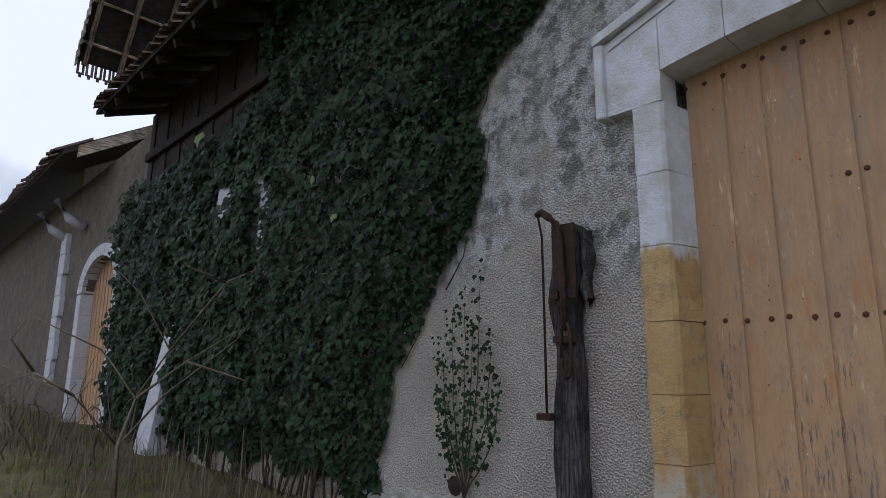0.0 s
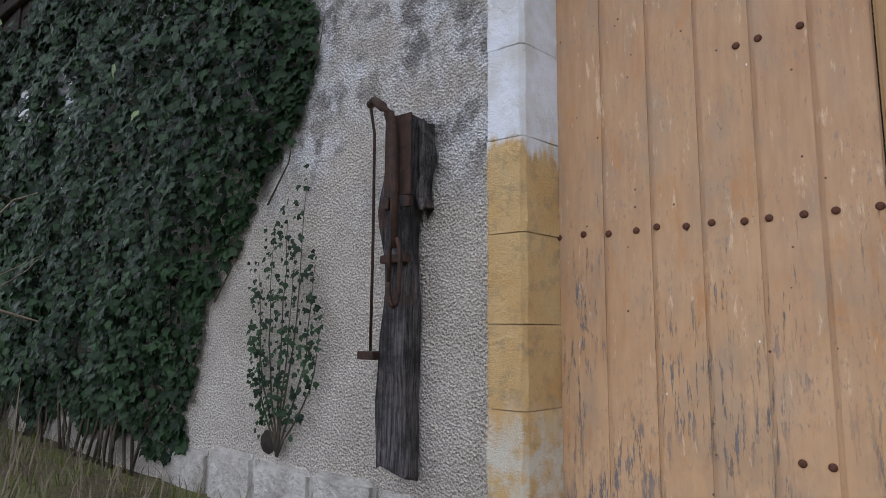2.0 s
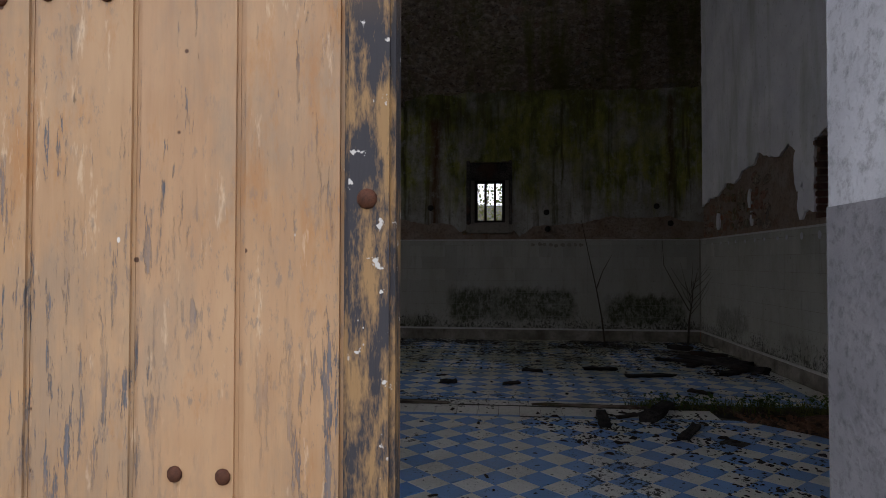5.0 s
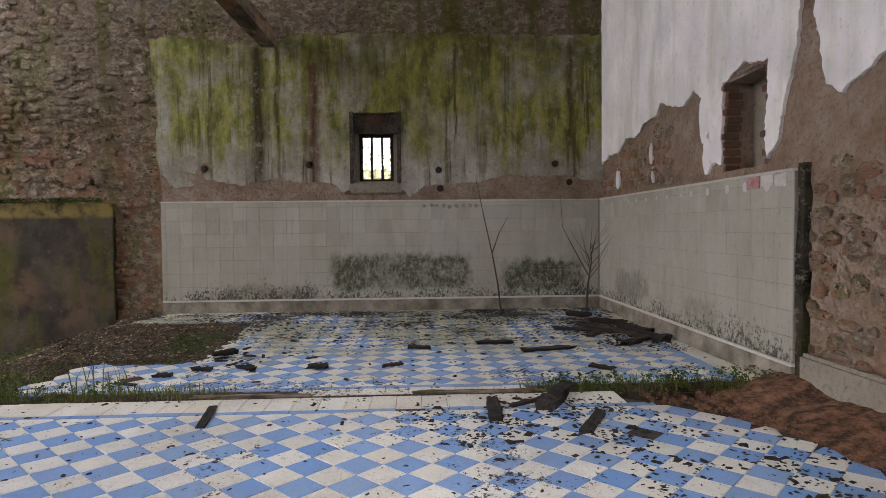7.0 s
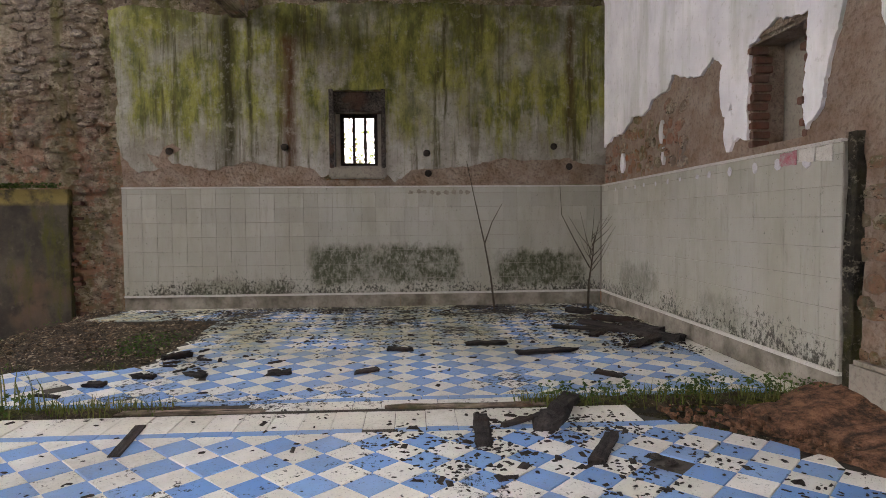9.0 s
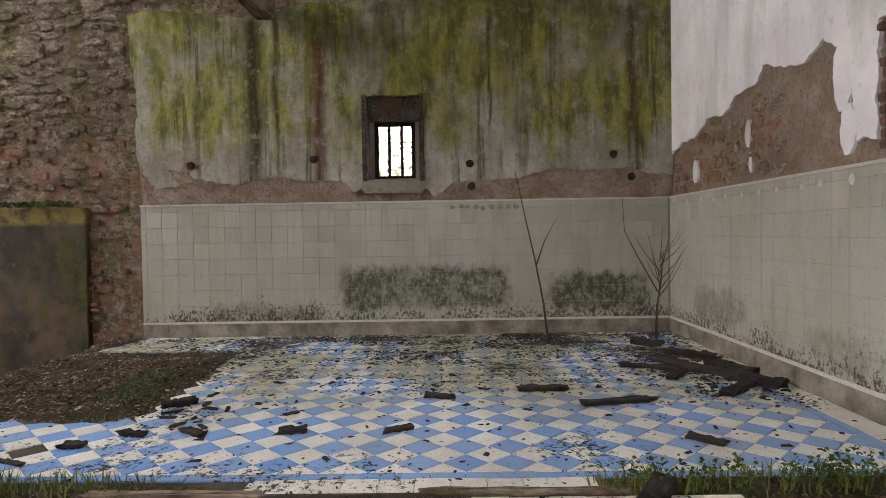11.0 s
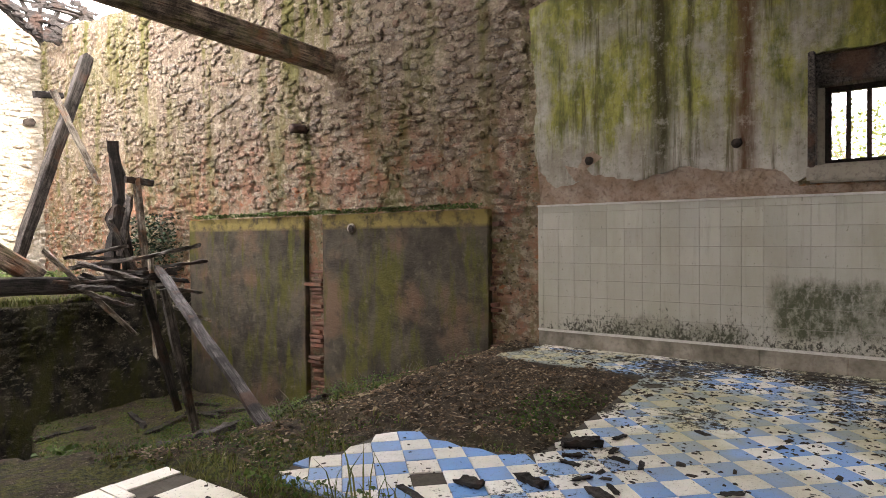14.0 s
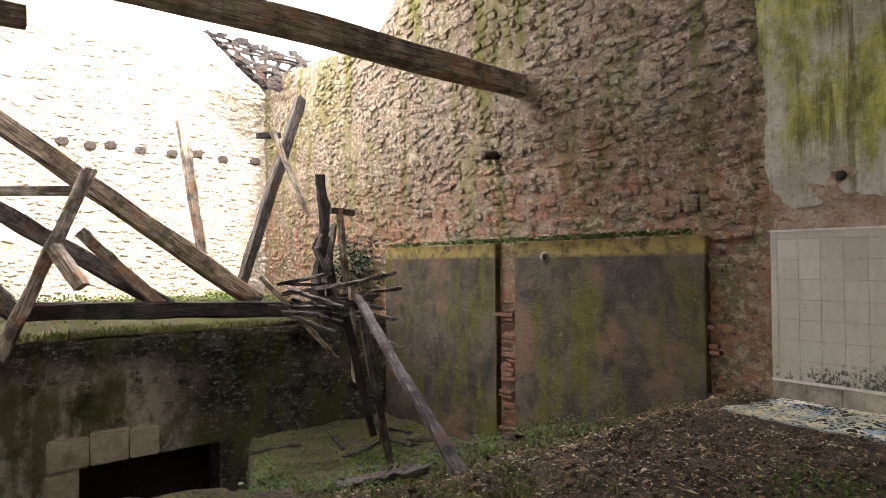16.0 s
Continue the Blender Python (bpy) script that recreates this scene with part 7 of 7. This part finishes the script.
blades("cellar_straw", [(x, y, bank(x, y)) for x, y in [(ri.uniform(10.0, 14.6), ri.uniform(5.0, 11.8)) for _ in range(300)]], "twig", "dark twigs and straw on the cellar floor", 0.05, 0.22, 2.2, 3)
# Dark planks added to stand for the black shade below the heap
rp = random.Random(90)
for i in range(18):
    x, y, a = rp.uniform(11.4, 14.2), rp.uniform(6.8, 11.2), rp.uniform(0, 6.3)
    q, r_ = (x + 0.45 * math.cos(a), y + 0.45 * math.sin(a)), (x - 0.45 * math.cos(a), y - 0.45 * math.sin(a))
    lay("plank", (*q, bank(*q) + 0.04), (*r_, bank(*r_) + 0.04), rp.uniform(0.08, 0.16), 0.05, M["char"], "short dark plank added to stand for shade on the cellar floor", "plank", "charred planks on the cellar floor", seed=120 + i, rough=0.03, broken=0.15)
leafy("soil_weeds", [(ri.uniform(11.2, 12.4), ri.uniform(2.15, 2.75), -0.22) for _ in range(46)], "weed", "low green weeds on the bare soil", 0.1, 14, 0.025)
blades("tall_grass", [(9.62 + ri.uniform(-0.1, 0.1), 2.45 + ri.uniform(-0.25, 0.25), FLOOR) for _ in range(26)], "grass", "tall thin grass tuft at the tile edge", 0.15, 0.42, 0.7, 1)
ledge = [(14.74 - ri.uniform(0, 0.06), ri.uniform(4.9, 12.0), 1.68) for _ in range(420)]
leafy("ledge_moss", ledge, "weed", "moss and small plants on the wall ledge", 0.08, 7, 0.035)
ter = [(ri.uniform(7.4, 14.2), 12.3 + abs(ri.gauss(0, 0.5)), 0.14) for _ in range(700)]
blades("terrace_grass", ter, "grass", "bright moss and grass along the cellar wall top", 0.03, 0.14, 1.3, 5)
leafy("terrace_weeds", [(ri.uniform(7.5, 13.5), ri.uniform(13, 19), 0.3) for _ in range(160)], "weed", "brambles and weeds on the rubble", 0.35, 30, 0.06)
leafy("corner_ivy", [(14.7 - ri.uniform(0, 0.2), ri.uniform(12.6, 14.5), ri.uniform(0.3, 1.6)) for _ in range(60)], "ivy", "ivy in the ruined corner", 0.3, 26, 0.07)
leafy("fern", [(9.35, 5.5, -0.6), (9.3, 5.7, -0.75), (9.5, 5.9, -0.7)], "weed", "green fern at the cellar edge", 0.2, 70, 0.05)

# leafless saplings rooted by the back wall
def sapling(x, y, z, arms, label):
    s = thing("sapling", x, y, z, label, "sapling")
    for pts, r in arms:
        at(part("branch", tube("branch", pts, [r * (1 - 0.8 * i / (len(pts) - 1)) for i in range(len(pts))], M["twig"], 5), s), s)


sapling(13.9, -1.62, -0.22, [([(13.9, -1.66, -0.23), (13.9, -1.6, 0.3), (13.9, -1.51, 0.8), (13.9, -1.38, 1.4), (13.9, -1.26, 1.98)], 0.018), ([(13.9, -1.51, 0.78), (13.88, -1.62, 1.1), (13.88, -1.77, 1.37)], 0.011)], "thin leafless forked sapling before the tiles")
arms = [([(14.2, -3.12, -0.23), (14.2, -3.14, 0.2), (14.2, -3.2, 0.6), (14.2, -3.22, 0.9)], 0.022), ([(14.2, -3.15, 0.4), (14.2, -2.9, 0.85), (14.2, -2.72, 1.2), (14.2, -2.69, 1.7)], 0.011)]
for i in range(14):
    b = Vector((14.2, -3.18, 0.35 + 0.04 * i))
    d = Vector((ri.uniform(-0.2, 0.2), ri.uniform(-0.45, 0.4), ri.uniform(0.25, 0.6)))
    arms.append(([b, b + d * 0.5, b + d + Vector((0, 0, 0.08))], 0.007))
sapling(14.2, -3.12, -0.22, arms, "bushy leafless sapling in the tiled corner")

# shrubs and branches outside the small window
hedge = thing("hedge", 18.5, 0.5, 0, "autumn shrubs outside the barred window", "hedge")
V, F = [], []
for _ in range(11000):
    p = Vector((ri.uniform(17.6, 19.5), ri.uniform(-2.5, 3.5), 0.2 + 3.0 * ri.random()))
    leaf_at(V, F, p, ri.uniform(0.03, 0.07), (-1, 0, 0.4), ri.uniform(0, 6.3), ri)
at(part("foliage", mesh_from("foliage", V, F, M["grass"]), hedge), hedge)
for i in range(46):
    y = ri.uniform(-2.5, 3.5)
    at(part("branch", tube("branch", [(18.5, y, -0.2), (18.4 + ri.uniform(-0.3, 0.3), y + ri.uniform(-0.4, 0.4), 2.0), (18.4, y + ri.uniform(-1, 1), 3.8)], [0.03, 0.02, 0.006], M["stem"], 4), hedge), hedge)

# ---- small wall details ----
def fixing(y, z, label):
    tagged(part("wall_hole", tube("wall_hole", [(14.83, y, z), (14.79, y + 0.01, z - 0.005)], 0.055, M["scrap"], 9)), label, "hole", kind="structure")


# Holes are solid black discs whose colour stands for the shade inside
for y, z in ((3.26, 2.24), (-0.72, 2.2), (-0.74, 1.88), (-2.75, 2.3), (-3.0, 1.98), (1.5, 2.3)):
    fixing(y, z, "chipped hole in the plaster, its shade drawn as a black disc")
tagged(part("drain_pipe_stub", tube("drain_pipe_stub", [(14.9, 8.7, 3.25), (14.55, 8.72, 3.22)], 0.085, M["iron"], 10)), "short iron pipe stub in the stone wall", "pipe")
# Joist holes as black lumps on the wall: inner shade by colour only
for x in (9.3, 9.95, 10.45, 11.2, 12.05, 12.75, 13.5, 14.5):
    tagged(part("joist_hole", mesh_from("joist_hole", [(x + 0.34 * a, 19.56 - 0.03 * c, 4.6 + 0.05 * math.sin(x * 5) + 0.24 * b) for a, b, c in BLOBS[int(x * 7) % 9][0]], BLOBS[int(x * 7) % 9][1], M["scrap"])), "empty joist hole in the end wall, its shade drawn as a black lump", "hole", "joist holes in the end wall", kind="structure")
# Black disc on the render, its colour standing for the hole's shade
tagged(part("air_hole", tube("air_hole", [(4.16, 4.18, 0.5), (4.142, 4.18, 0.5)], [0.10, 0.085], M["scrap"], 9)), "broken air hole at the wall's foot, its shade drawn as a black disc", "hole", kind="structure")
# chips along the top course of wall tiles
for i in range(22):
    if i < 9:
        p = E_(-0.45 - 0.11 * i - ri.uniform(0, 0.03), 1.58 + ri.uniform(-0.015, 0.015), 0.0105)
        o = [(p.y + 0.05 * ri.uniform(0.6, 1.1) * math.cos(t), p.z + 0.04 * ri.uniform(0.6, 1.1) * math.sin(t)) for t in [0.7 * k for k in range(9)]]
        me = ragged_sheet("tile_chip", o, 0.004, M["cement"], lambda u, v, w: E_(u, v, 0.009 + w), 0.006)
    else:
        x = 9.75 + 0.36 * (i - 9) + ri.uniform(-0.08, 0.08)
        s = 0.03 + 0.045 * max(0, (12 - x) / 2.5) * ri.uniform(0.7, 1)
        o = [(x + s * ri.uniform(0.6, 1.1) * math.cos(t), 1.57 + s * ri.uniform(0.6, 1.1) * math.sin(t)) for t in [0.7 * k for k in range(9)]]
        me = ragged_sheet("tile_chip", o, 0.004, M["jamb_pale"], lambda u, v, w: S_(u, v, 0.009 + w), 0.006)
    part("tile_chip", me, lin_e if i < 9 else lin_s)
for a, b, key, name in ((9.40, 9.58, "white_bead", "white_patch"), (9.60, 9.80, "white_bead", "white_patch"), (9.83, 10.04, "pink", "pink_daub")):
    o = [(a, 1.54), (b, 1.55), (b, 1.645), (a, 1.65)]
    part(name, ragged_sheet(name, o, 0.005, M[key], lambda u, v, w: S_(u, v, 0.009 + w), 0.014), lin_s)
